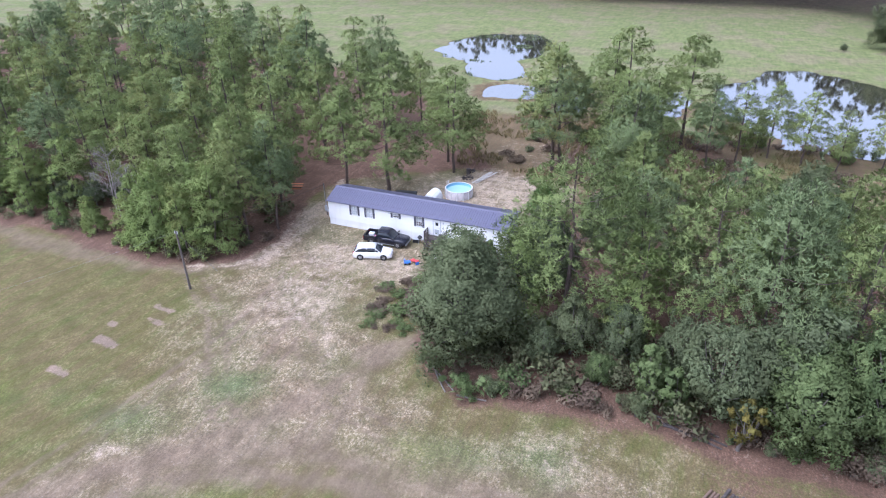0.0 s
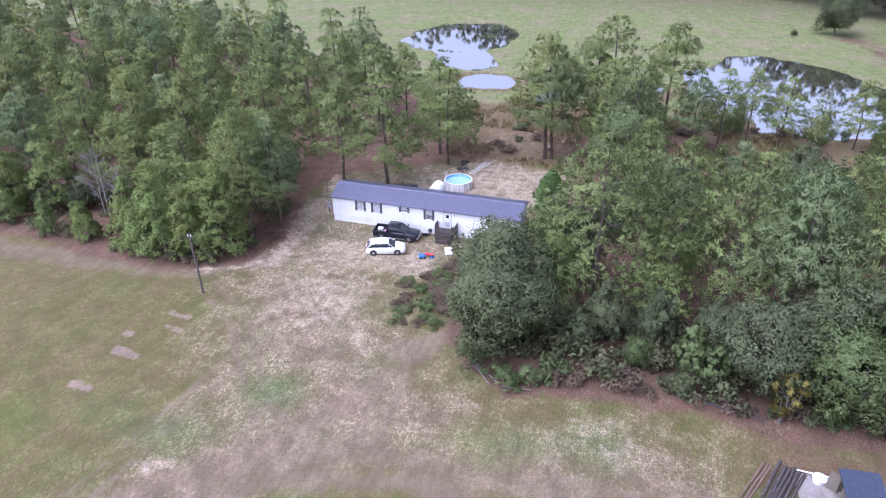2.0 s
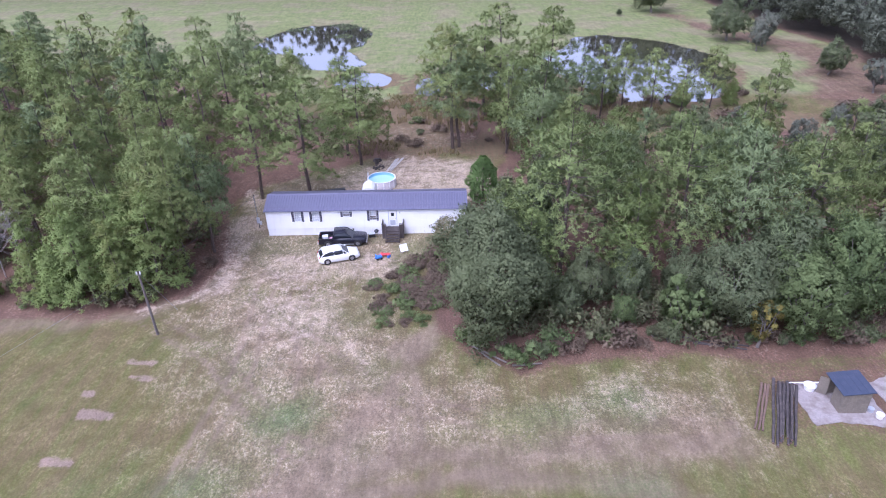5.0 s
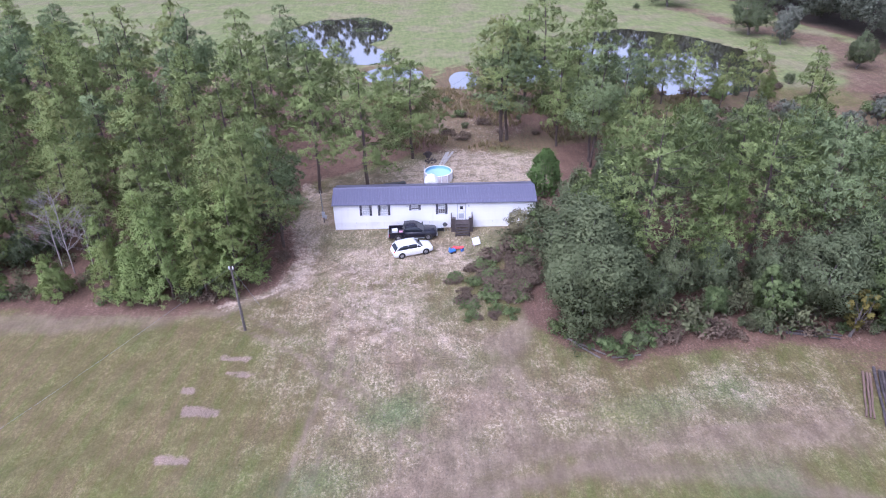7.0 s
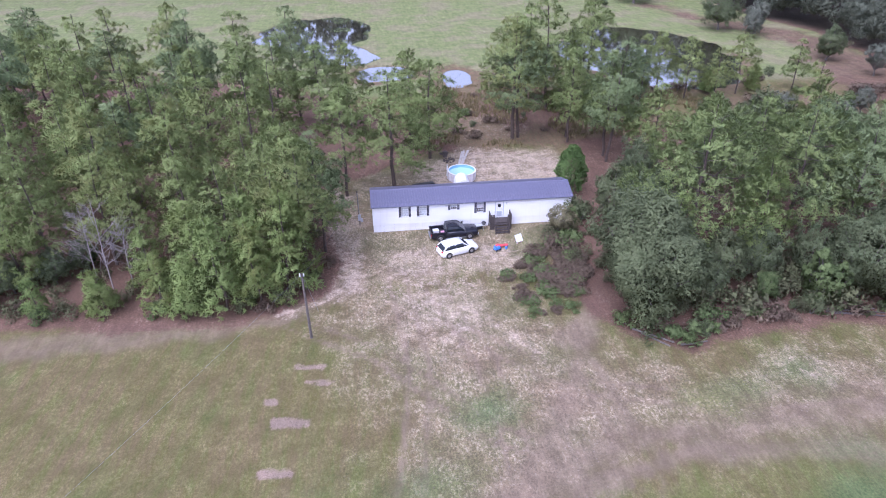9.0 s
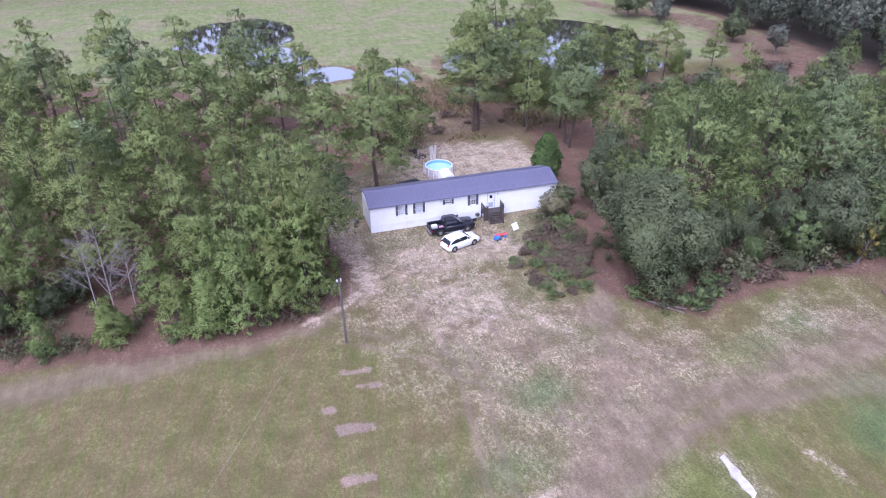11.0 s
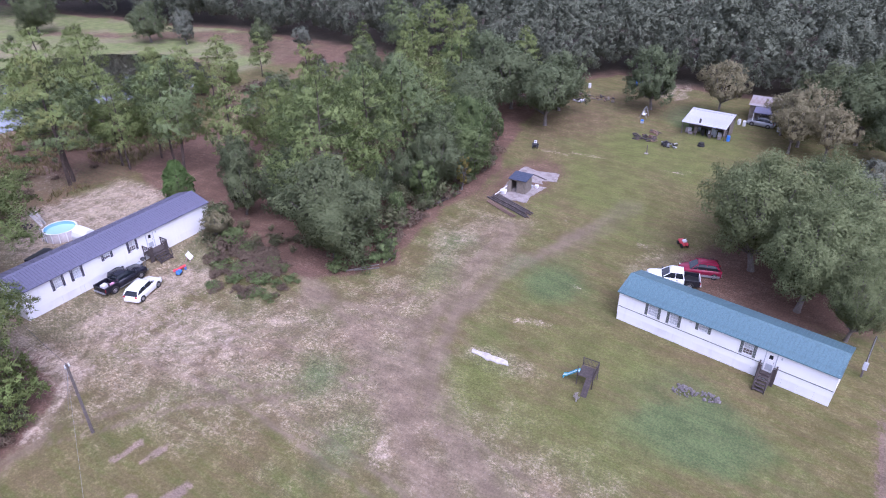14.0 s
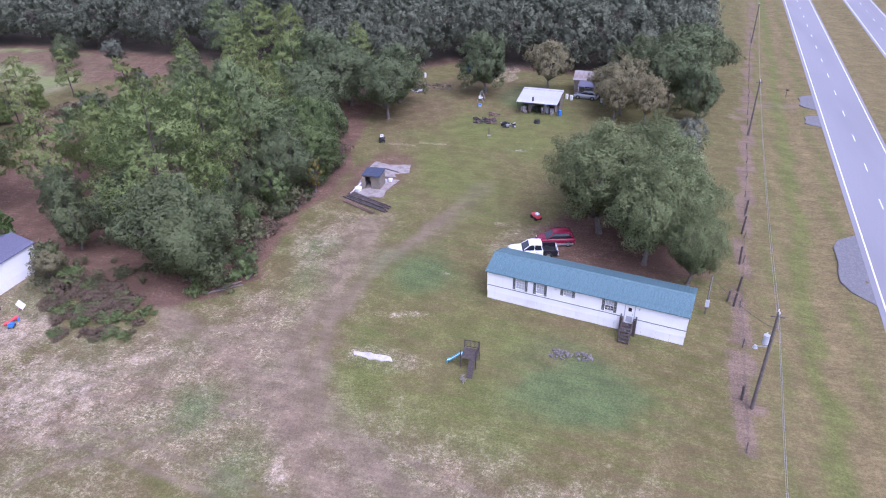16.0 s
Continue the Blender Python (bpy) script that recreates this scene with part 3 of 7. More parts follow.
grit = k.math("ADD", k.math("MULTIPLY", crumb, 0.5), k.math("MULTIPLY", litter, 0.5))
c = k.mix(patchy(k.math("MULTIPLY", z_sand, 0.58), grit, 1.6), c, k.mix(k.ramp(fine, 0.38, 0.64), (0.325, 0.248, 0.190), (0.520, 0.432, 0.348)))
c = k.mix(k.math("MULTIPLY", patchy(z_bare, crumb, 0.9), 0.70), c, k.mix(k.ramp(tiny, 0.35, 0.7), (0.330, 0.240, 0.208), (0.230, 0.165, 0.138)))
# shade under the far woods' crowns, painted into the floor as near-black brown
c = k.mix(k.math("MULTIPLY", z_far_shade, 0.9), c, k.mix(k.ramp(small, 0.35, 0.7), (0.040, 0.036, 0.026), (0.075, 0.062, 0.044)))
c = k.mix(patchy(z_fence, small, 0.7), c, k.mix(k.ramp(fine, 0.4, 0.65), (0.150, 0.108, 0.076), (0.240, 0.178, 0.138)))
c = k.mix(patchy(z_mud, small, 0.3), c, (0.095, 0.075, 0.050))
# fallen leaves and gravel: pale flecks, some cells only
flecks = k.n.new("ShaderNodeTexVoronoi")
flecks.inputs["Scale"].default_value = 3.6
k.l.new(k.where(), flecks.inputs["Vector"])
pick = k.n.new("ShaderNodeSeparateColor")
k.l.new(flecks.outputs["Color"], pick.inputs[0])
near = k.math("MULTIPLY", k.math("SUBTRACT", 1.0, k.ramp(flecks.outputs["Distance"], 0.14, 0.34)), k.ramp(pick.outputs[0], 0.58, 0.66))
dark_bits = k.math("MULTIPLY", k.math("SUBTRACT", 1.0, k.ramp(flecks.outputs["Distance"], 0.15, 0.40)), k.ramp(pick.outputs[1], 0.66, 0.74))
open_soil = k.math("ADD", k.math("ADD", z_dirt, k.math("MULTIPLY", z_sand, 0.8)), k.math("MULTIPLY", z_straw, 0.25))
some = k.math("MULTIPLY", k.math("MULTIPLY", near, open_soil), k.ramp(k.noise(0.30, 5.0), 0.38, 0.60))
c = k.mix(k.math("MULTIPLY", k.math("MULTIPLY", dark_bits, open_soil), 0.35), c, (0.075, 0.055, 0.040))
c = k.mix(k.math("MULTIPLY", some, 0.40), c, (0.40, 0.34, 0.29))
c = k.mix(k.math("MULTIPLY", k.ramp(tiny, 0.48, 0.70), 0.7), c, k.mix(0.5, c, (0.06, 0.05, 0.03)))
grain = k.noise(6.5, 5.0, 0.75)
blades = k.noise(3.2, 6.0, 0.80, (1.4, 0.7, 1.0))
rough_soil = k.math("ADD", 0.42, k.math("MULTIPLY", k.math("SUBTRACT", open_soil, k.math("MULTIPLY", z_track, 1.2)), 0.55))
c = k.mix(rough_soil, c, k.mix(1.0, c, k.mix(k.ramp(grain, 0.36, 0.64), (0.74, 0.73, 0.73), (1.25, 1.24, 1.22)), "MULTIPLY"))
c = k.mix(rough_soil, c, k.mix(1.0, c, k.mix(k.ramp(blades, 0.38, 0.62), (0.78, 0.80, 0.78), (1.20, 1.18, 1.16)), "MULTIPLY"))
# long soft swaths where the mower went, and faint broad stains
c = k.mix(1.0, c, k.mix(k.ramp(mow, 0.36, 0.64), (0.90, 0.91, 0.90), (1.10, 1.09, 1.08)), "MULTIPLY")
c = k.mix(1.0, c, k.mix(k.ramp(drift, 0.34, 0.66), (0.90, 0.90, 0.91), (1.12, 1.11, 1.10)), "MULTIPLY")
k.colour(c).bump(k.math("ADD", small, tiny), 0.4, 0.06)
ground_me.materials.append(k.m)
ground = tagged(new("ground", ground_me), "mown olive grass with bare sandy soil, pine straw and tracks", "ground", kind="structure")

# ---- helpers for building things ----
def finish(bm, name, material, flat=True):
    me = bpy.data.meshes.new(name)
    bmesh.ops.recalc_face_normals(bm, faces=bm.faces)
    bm.to_mesh(me)
    bm.free()
    if material:
        me.materials.append(material)
    if not flat:
        me.polygons.foreach_set("use_smooth", np.full(len(me.polygons), True))
    return me


def part(name, bm, material, parent, label="", flat=True):
    """One mesh as a part of a thing or of a part."""
    me = bm if isinstance(bm, bpy.types.Mesh) else finish(bm, name, material, flat)
    ob = new(name, me)
    ob.parent = parent
    return tagged(ob, label)


def thing(name, m, label, category, group="", kind=""):
    ob = new(name)
    ob.empty_display_size = 0.3
    ob.matrix_basis = m
    return tagged(ob, label, category, group, kind)


def box(bm, x0, x1, y0, y1, z0, z1, bevel=0.0, m=None):
    made = bmesh.ops.create_cube(bm, size=1.0)["verts"]
    bmesh.ops.transform(bm, matrix=Matrix.LocRotScale(((x0 + x1) / 2, (y0 + y1) / 2, (z0 + z1) / 2), None, (x1 - x0, y1 - y0, z1 - z0)), verts=made)
    if bevel:
        edges = {e for v in made for e in v.link_edges}
        made = list({v for f in bmesh.ops.bevel(bm, geom=list(edges), offset=bevel, segments=1, affect="EDGES")["faces"] for v in f.verts} | {v for v in made if v.is_valid})
    if m is not None:
        bmesh.ops.transform(bm, matrix=m, verts=[v for v in made if v.is_valid])
    return bm


def boxes(*rows, bevel=0.0):
    bm = bmesh.new()
    for r in rows:
        box(bm, *r, bevel=bevel)
    return bm


def rod(bm, a, b, r0, r1=None, sides=6):
    """A round, tapered bar from a to b."""
    a, b = Vector(a), Vector(b)
    r1 = r0 if r1 is None else r1
    m = Matrix.Translation((a + b) / 2) @ (b - a).to_track_quat("Z", "Y").to_matrix().to_4x4()
    bmesh.ops.create_cone(bm, cap_ends=True, segments=sides, radius1=r0, radius2=max(r1, 0.001), depth=(b - a).length, matrix=m)
    return bm


def rods(*rows, sides=6):
    bm = bmesh.new()
    for a, b, r0, r1 in rows:
        rod(bm, a, b, r0, r1, sides)
    return bm


def drum(bm, x, y, z0, z1, r, sides=16, r1=None):
    return rod(bm, (x, y, z0), (x, y, z1), r, r if r1 is None else r1, sides)


def loft(sections, closed=True, caps=True):
    """A skin over rings of points, all with the same number of points."""
    bm = bmesh.new()
    rings = [[bm.verts.new(p) for p in s] for s in sections]
    n = len(rings[0])
    for a, b in zip(rings, rings[1:]):
        for i in range(n if closed else n - 1):
            bm.faces.new((a[i], a[(i + 1) % n], b[(i + 1) % n], b[i]))
    if closed and caps:
        bm.faces.new(rings[0][::-1])
        bm.faces.new(rings[-1])
    return bm


def cable(name, a, b, sag, r, material, label, parts_n=16):
    """A hanging cable."""
    cu = bpy.data.curves.new(name, "CURVE")
    cu.dimensions, cu.bevel_depth, cu.bevel_resolution = "3D", r, 1
    sp = cu.splines.new("POLY")
    sp.points.add(parts_n)
    for i in range(parts_n + 1):
        k = i / parts_n
        p = Vector(a).lerp(Vector(b), k)
        sp.points[i].co = (p.x, p.y, p.z - sag * 4 * k * (1 - k), 1)
    cu.materials.append(material)
    return tagged(new(name, cu), label, "cable", "overhead cables")


# ---- highway and water ----
def road_point(a, d, z=0.0):
    c, s = math.cos(ROAD_DIR), math.sin(ROAD_DIR)
    return (ROAD_AT[0] + a * c + d * s, ROAD_AT[1] + a * s - d * c, z)


def strip(name, a0, a1, d0, d1, z0, z1, material, parent=None, steps=1):
    """A long slab along the highway."""
    secs = []
    for i in range(steps + 1):
        a = a0 + (a1 - a0) * i / steps
        secs.append([road_point(a, d0, z0), road_point(a, d1, z0), road_point(a, d1, z1), road_point(a, d0, z1)])
    ob = new(name, finish(loft(secs), name, material))
    ob.parent = parent
    return ob


for i, (d0, d1) in enumerate(((-0.55, 7.6), (16.4, 24.5))):
    road = tagged(strip("road", -260, 620, d0, d1, -0.3, 0.125, M["asphalt"], None, 8), "grey asphalt highway carriageway with white lines", "road", kind="structure")
    for d in ((0.0, 0.16), (7.0, 7.16)):
        strip("edge_line", -260, 620, d0 + 0.55 + d[0], d0 + 0.55 + d[1], 0.11, 0.130, M["line"], road)
    dash = finish(loft([[road_point(a, d0 + 0.55 + o, z) for o, z in ((3.5, 0.11), (3.63, 0.11), (3.63, 0.130), (3.5, 0.130))] for a in (0, 3.0)]), "lane_dash", M["line"])
    step = Vector(road_point(12.2, 0)) - Vector(road_point(0, 0))
    for j in range(-4, 26):
        ob = new("lane_dash", dash)
        ob.location, ob.parent = step * j, road
for name, a0, a1, w in (("turnout", 1, 16, 3.6), ("turnout", 54, 60, 3.0), ("turnout", 63, 72, 3.2)):
    secs = []
    for i in range(9):
        k2 = i / 8
        d = -0.5 - w * (math.sin(math.pi * k2) ** 0.6) * (0.85 + 0.15 * math.sin(9 * k2)) - 0.05
        a = a0 + (a1 - a0) * k2
        secs.append([road_point(a, d, -0.2), road_point(a, -0.55, -0.2), road_point(a, -0.55, 0.118), road_point(a, d, 0.108)])
    tagged(new(name, finish(loft(secs), name, M["old_asphalt"])), "patched old asphalt turnout beside the highway", "turnout", "turnouts", "structure")

WATER_Z = -0.22
for lift, cx, cy, rx, ry, label in ((0.0, 61, 73, 24, 32, "still farm pond mirroring the pale sky"), (0.006, -2, 86, 26, 40, "shallow pond with muddy edges beyond the trees"), (-0.006, 26, 66, 17, 14, "small shallow pool in the grass")):
    bm = bmesh.new()
    ring = [bm.verts.new((cx + rx * math.cos(a), cy + ry * math.sin(a), WATER_Z + lift)) for a in np.linspace(0, 2 * math.pi, 48, endpoint=False)]
    bm.faces.new(ring)
    tagged(new("water", finish(bm, "water", M["water"])), label, "pond", kind="structure")


# ---- mobile homes ----
def lap_wall(x0, x1, z0, z1, holes, course=0.22, thick=0.12):
    """A wall along x in lapped courses, its outside at y = 0, with openings through it."""
    cuts = sorted({round(z0 + i * course, 3) for i in range(int((z1 - z0) / course) + 1)} | {z1} | {h[2] for h in holes} | {h[3] for h in holes})
    cuts = [c for c in cuts if z0 <= c <= z1]
    bm = bmesh.new()
    for a, b in zip(cuts, cuts[1:]):
        if b - a < 0.005:
            continue
        spans, at_x = [], x0
        for h in sorted(h for h in holes if h[2] < b - 0.001 and h[3] > a + 0.001):
            spans.append((at_x, h[0]))
            at_x = h[1]
        spans.append((at_x, x1))
        for p, q in spans:
            if q - p < 0.01:
                continue
            v = [bm.verts.new(c) for c in ((p, -0.014, a), (q, -0.014, a), (q, 0, b), (p, 0, b), (p, thick, a), (q, thick, a), (q, thick, b), (p, thick, b))]
            for f in ((0, 1, 2, 3), (5, 4, 7, 6), (4, 0, 3, 7), (1, 5, 6, 2), (3, 2, 6, 7), (4, 5, 1, 0)):
                bm.faces.new([v[i] for i in f])
    return bm


def roof_sheet(width, run, rise, ribs):
    """One ribbed metal sheet from the eave at y = 0 up to the ridge."""
    prof = []
    for i in range(ribs):
        x = width * i / ribs
        prof += [(x, 0.0), (x + width / ribs * 0.74, 0.0), (x + width / ribs * 0.80, 0.035), (x + width / ribs * 0.94, 0.035)]
    prof.append((width, 0.0))
    top = [(x, h) for x, h in prof] + [(width, -0.03), (0, -0.03)]
    return loft([[(x, y, z + h) for x, h in top] for y, z in ((0, 0), (run, rise))])


def mobile_home(m, length, width, eave, ridge, roof_mat, shutter_mat, windows, door, label, belt=None, bottom=0.85):
    home = thing("mobile_home", m, label, "mobile home", "mobile homes")
    holes = [(a + 0.30, b - 0.30, lo, hi) for a, b, lo, hi in windows] + [(door[0], door[1], door[2], door[3])]
    part("wall", lap_wall(0, length, bottom, eave, holes), M["white_siding"], home, "white lapped siding")
    back = part("wall", lap_wall(0, length, bottom, eave, []), M["white_siding"], home, "white lapped siding")
    back.matrix_basis = pose(length, width, 0, 0, 0, 180)
    for x, s in ((0, 1), (length, -1)):
        bm = bmesh.new()
        pts = [(0.02, bottom), (width - 0.02, bottom), (width - 0.02, eave), (width / 2, ridge - 0.06), (0.02, eave)]
        a = [bm.verts.new((x + s * 0.005, y, z)) for y, z in pts]
        b = [bm.verts.new((x + s * 0.12, y, z)) for y, z in pts]
        bm.faces.new(a), bm.faces.new(b[::-1])
        for i in range(5):
            bm.faces.new((a[i], b[i], b[(i + 1) % 5], a[(i + 1) % 5]))
        part("gable_wall", bm, M["white_siding"], home)
        part("corner_trim", boxes((x - 0.03, x + 0.03, -0.03, 0.09, bottom, eave), bevel=0.008), M["trim"], home)
    part("floor", boxes((0.13, length - 0.13, 0.13, width - 0.13, bottom - 0.15, bottom)), M["deck"], home)
    # skirting, in panels with an uneven foot
    rng = random.Random(int(length * 10))
    n = int(length / 1.2)
    for i in range(n):
        x0, x1 = length * i / n, length * (i + 1) / n
        for y0, y1 in ((0.02, 0.05), (width - 0.05, width - 0.02)):
            lo = -0.06 + rng.uniform(-0.03, 0.03)
            part("skirting_panel", boxes((x0 + 0.004, x1 - 0.004, y0 - 0.012 * (i % 2), y1, lo, bottom - 0.005)), M["skirt"], home)
    for x in (0.03, length - 0.06):
        part("skirting_panel", boxes((x, x + 0.03, 0.06, width - 0.06, -0.06, bottom - 0.005)), M["skirt"], home)
    if belt:
        part("belt_trim", boxes((0.0, door[0] - 0.08, -0.032, -0.016, belt - 0.035, belt + 0.035), (door[1] + 0.08, length, -0.032, -0.016, belt - 0.035, belt + 0.035)), shutter_mat, home, "dark belt trim")
    # roof
    roof = part("roof", boxes((-0.10, length + 0.10, 0.0, width, eave - 0.06, eave - 0.036)), M["trim"], home, "ribbed metal roof")
    n = round((length + 0.3) / 0.92)
    w = (length + 0.3) / n
    over = 0.26
    rise = (ridge - eave) * (width / 2 + over) / (width / 2)
    sheet = finish(roof_sheet(w, width / 2 + over, rise, 3), "roof_sheet", roof_mat)
    for i in range(n):
        for side in (0, 1):
            ob = part("roof_sheet", sheet, None, roof)
            ob.matrix_basis = pose(-0.15 + w * i, -over, ridge - rise) if side == 0 else pose(-0.15 + w * (i + 1), width + over, ridge - rise, 0, 0, 180)
    c = width / 2
    part("ridge_cap", loft([[(x, c - 0.22, ridge - 0.055), (x, c, ridge + 0.035), (x, c + 0.22, ridge - 0.055), (x, c, ridge + 0.06)] for x in (-0.16, length + 0.16)]), roof_mat, roof)
    for y in (-over - 0.01, width + over + 0.01):
        part("eave_trim", boxes((-0.16, length + 0.16, y - 0.012, y + 0.012, ridge - rise - 0.07, ridge - rise + 0.003)), roof_mat, roof)
    for x in (-0.16, length + 0.16):
        part("barge_board", loft([[(x + s * 0.012, y, z) for s in (-1, 1)] + [(x + s * 0.012, y, z - 0.13) for s in (1, -1)] for y, z in ((-over, ridge - rise), (c, ridge), (width + over, ridge - rise))]), roof_mat, roof)
    # windows
    for a, b, lo, hi in windows:
        p, q = a + 0.30, b - 0.30
        win = part("window", boxes((p - 0.05, p, -0.045, 0.02, lo - 0.05, hi + 0.05), (q, q + 0.05, -0.045, 0.02, lo - 0.05, hi + 0.05), (p, q, -0.045, 0.02, hi, hi + 0.05), (p, q, -0.05, 0.02, lo - 0.05, lo)), M["trim"], home, "white framed window")
        bars = [(p, q, 0.005, 0.035, (lo + hi) / 2 - 0.02, (lo + hi) / 2 + 0.02)]
        bars += [(x - 0.012, x + 0.012, 0.010, 0.030, lo, hi) for x in (p + (q - p) / 3, p + (q - p) * 2 / 3)]
        if hi - lo > 0.8:
            bars += [(p, q, 0.010, 0.030, z - 0.012, z + 0.012) for z in (lo + (hi - lo) * 0.25, lo + (hi - lo) * 0.75)]
        part("muntin", boxes(*bars), M["trim"], win)
        pane = part("pane", boxes((p, q, 0.040, 0.046, lo, hi)), M["glass"], win)
        pane.visible_shadow = False
        part("blind", boxes((p, q, 0.10, 0.115, lo + (hi - lo) * (0.0 if a < 8 else 0.45), hi)), M["blind"], win)
        part("curtain", boxes((p - 0.05, q + 0.05, 0.125, 0.14, lo - 0.05, hi + 0.05)), M["curtain"], win)
        for x in (a, b - 0.26):
            sh = boxes((x, x + 0.045, -0.055, -0.018, lo - 0.06, hi + 0.06), (x + 0.215, x + 0.26, -0.055, -0.018, lo - 0.06, hi + 0.06))
            z = lo - 0.06
            while z < hi + 0.05:
                box(sh, x + 0.045, x + 0.215, -0.045, -0.020, z, z + 0.05)
                z += 0.075
            part("shutter", sh, shutter_mat, home)
    # door with its storm glass
    a, b, lo, hi = door
    d = part("door", boxes((a, a + 0.09, -0.03, 0.03, lo, hi), (b - 0.09, b, -0.03, 0.03, lo, hi), (a + 0.09, b - 0.09, -0.03, 0.03, hi - 0.30, hi), (a + 0.09, b - 0.09, -0.03, 0.03, lo + 0.84, hi - 0.72), (a + 0.09, a + 0.26, -0.03, 0.03, hi - 0.72, hi - 0.30), (b - 0.26, b - 0.09, -0.03, 0.03, hi - 0.72, hi - 0.30), (a + 0.09, b - 0.09, -0.02, 0.02, lo, lo + 0.84)), M["trim"], home, "white storm door")
    part("pane", boxes((a + 0.26, b - 0.26, -0.005, 0.005, hi - 0.72, hi - 0.30)), M["car_glass"], d)
    part("kick_panel", boxes((a + 0.14, b - 0.14, -0.034, -0.022, lo + 0.15, lo + 0.78)), M["grey_box"], d)
    part("handle", rods(((b - 0.13, -0.06, lo + 0.95), (b - 0.13, -0.06, lo + 1.1), 0.015, 0.015)), M["black"], d)
    part("door_frame", boxes((a - 0.07, a, -0.045, 0.02, lo, hi + 0.07), (b, b + 0.07, -0.045, 0.02, lo, hi + 0.07), (a, b, -0.045, 0.02, hi, hi + 0.07)), M["grey_box"], home, "grey door frame")
    part("porch_light", boxes((b + 0.35, b + 0.47, -0.12, -0.016, hi - 0.35, hi - 0.15), bevel=0.02), M["grey_box"], home)
    part("vent", boxes((length * 0.36, length * 0.36 + 0.25, -0.03, -0.016, hi - 0.25, hi - 0.05)), M["blind"], home)
    return home


home_a = mobile_home(pose(0, 0, 0), 23.2, 4.9, 3.38, 4.18, M["roof_slate"], M["shutter"],
                     [(2.98, 4.36, 1.85, 3.02), (5.06, 6.46, 1.85, 3.02), (8.66, 9.98, 2.42, 2.98), (11.74, 13.06, 1.85, 3.02)], (14.24, 15.12, 1.02, 3.05),
                     "white single-wide mobile home with slate-blue ribbed metal roof", None, 0.9)
ANG_B = math.degrees(math.atan2(-18.86, -3.35))
home_b = mobile_home(pose(29.36, -49.71, 0, 0, 0, ANG_B), 19.15, 4.6, 3.38, 4.13, M["roof_teal"], M["shutter_grey"],
                     [(2.70, 4.20, 1.88, 3.05), (4.80, 6.15, 1.88, 3.05), (7.50, 8.90, 2.42, 3.0), (11.50, 12.88, 1.88, 3.05)], (13.68, 14.52, 1.02, 3.05),
                     "white single-wide mobile home with teal ribbed metal roof", 1.62, 0.88)


def porch(m, x0, x1, depth, top, steps, label):
    """A raised timber landing with steps to the front (-y) and rails."""
    p = thing("porch", m, label, "porch", "porches")
    boards = int(depth / 0.14)
    for i in range(boards):
        part("deck_board", boxes((x0, x1, -depth + i * depth / boards + 0.006, -depth + (i + 1) * depth / boards - 0.006, top - 0.04, top)), M["deck"], p)
    part("joist", boxes((x0, x0 + 0.05, -depth, 0, top - 0.2, top - 0.042), (x1 - 0.05, x1, -depth, 0, top - 0.2, top - 0.042), (x0 + 0.05, x1 - 0.05, -depth, -depth + 0.05, top - 0.2, top - 0.042)), M["deck"], p)
    sx0, sx1 = x0 + (x1 - x0) * 0.2, x1 - (x1 - x0) * 0.2
    for x in (x0, x1 - 0.1):
        for y in (-depth, -0.12):
            part("post", boxes((x, x + 0.1, y, y + 0.1, -0.1, top + 0.95), bevel=0.008), M["deck"], p)
        part("rail", boxes((x + 0.02, x + 0.08, -depth + 0.1, -0.12, top + 0.86, top + 0.92), (x + 0.02, x + 0.08, -depth + 0.1, -0.12, top + 0.12, top + 0.17)), M["deck"], p)
        n = int((depth - 0.25) / 0.13)
        for i in range(n):
            y = -depth + 0.15 + i * 0.13
            part("baluster", boxes((x + 0.035, x + 0.065, y, y + 0.03, top + 0.17, top + 0.86)), M["deck"], p)
    for x in ((x0 + 0.1, sx0), (sx1, x1 - 0.1)):
        part("rail", boxes((x[0], x[1], -depth + 0.02, -depth + 0.08, top + 0.86, top + 0.92)), M["deck"], p)
        part("lattice_panel", boxes((x[0], x[1], -depth + 0.03, -depth + 0.06, 0.0, top + 0.80)), M["deck"], p)
    run = 0.28
    for i in range(steps):
        z = top * (steps - i) / (steps + 1)
        y = -depth - run * (i + 1)
        part("tread", boxes((sx0, sx1, y, y + run + 0.03, z - 0.045, z), bevel=0.006), M["deck"], p)
    end = -depth - run * steps
    for x in (sx0 - 0.05, sx1):
        part("stringer", loft([[(x + o, y, z) for o, z in ((0, z0), (0.05, z0), (0.05, z1), (0, z1))] for y, z0, z1 in ((-depth, top - 0.36, top - 0.05), (end, -0.05, top / (steps + 1) + 0.05))]), M["deck"], p)
        part("post", boxes((x - 0.01, x + 0.07, end, end + 0.08, -0.1, 1.05)), M["deck"], p)
        part("handrail", loft([[(x + o, y, z + h) for o, h in ((0, 0), (0.06, 0), (0.06, 0.06), (0, 0.06))] for y, z in ((-depth, top + 0.80), (end, 0.98))]), M["deck"], p)
    return p


porch(pose(0, -0.02, 0), 13.45, 15.95, 1.15, 1.0, 4, "dark weathered timber porch with steps and railings")
porch(pose(29.36, -49.71, 0, 0, 0, ANG_B) @ pose(0, -0.02, 0), 13.35, 14.85, 0.5, 1.0, 5, "narrow dark timber steps with railings at the door")


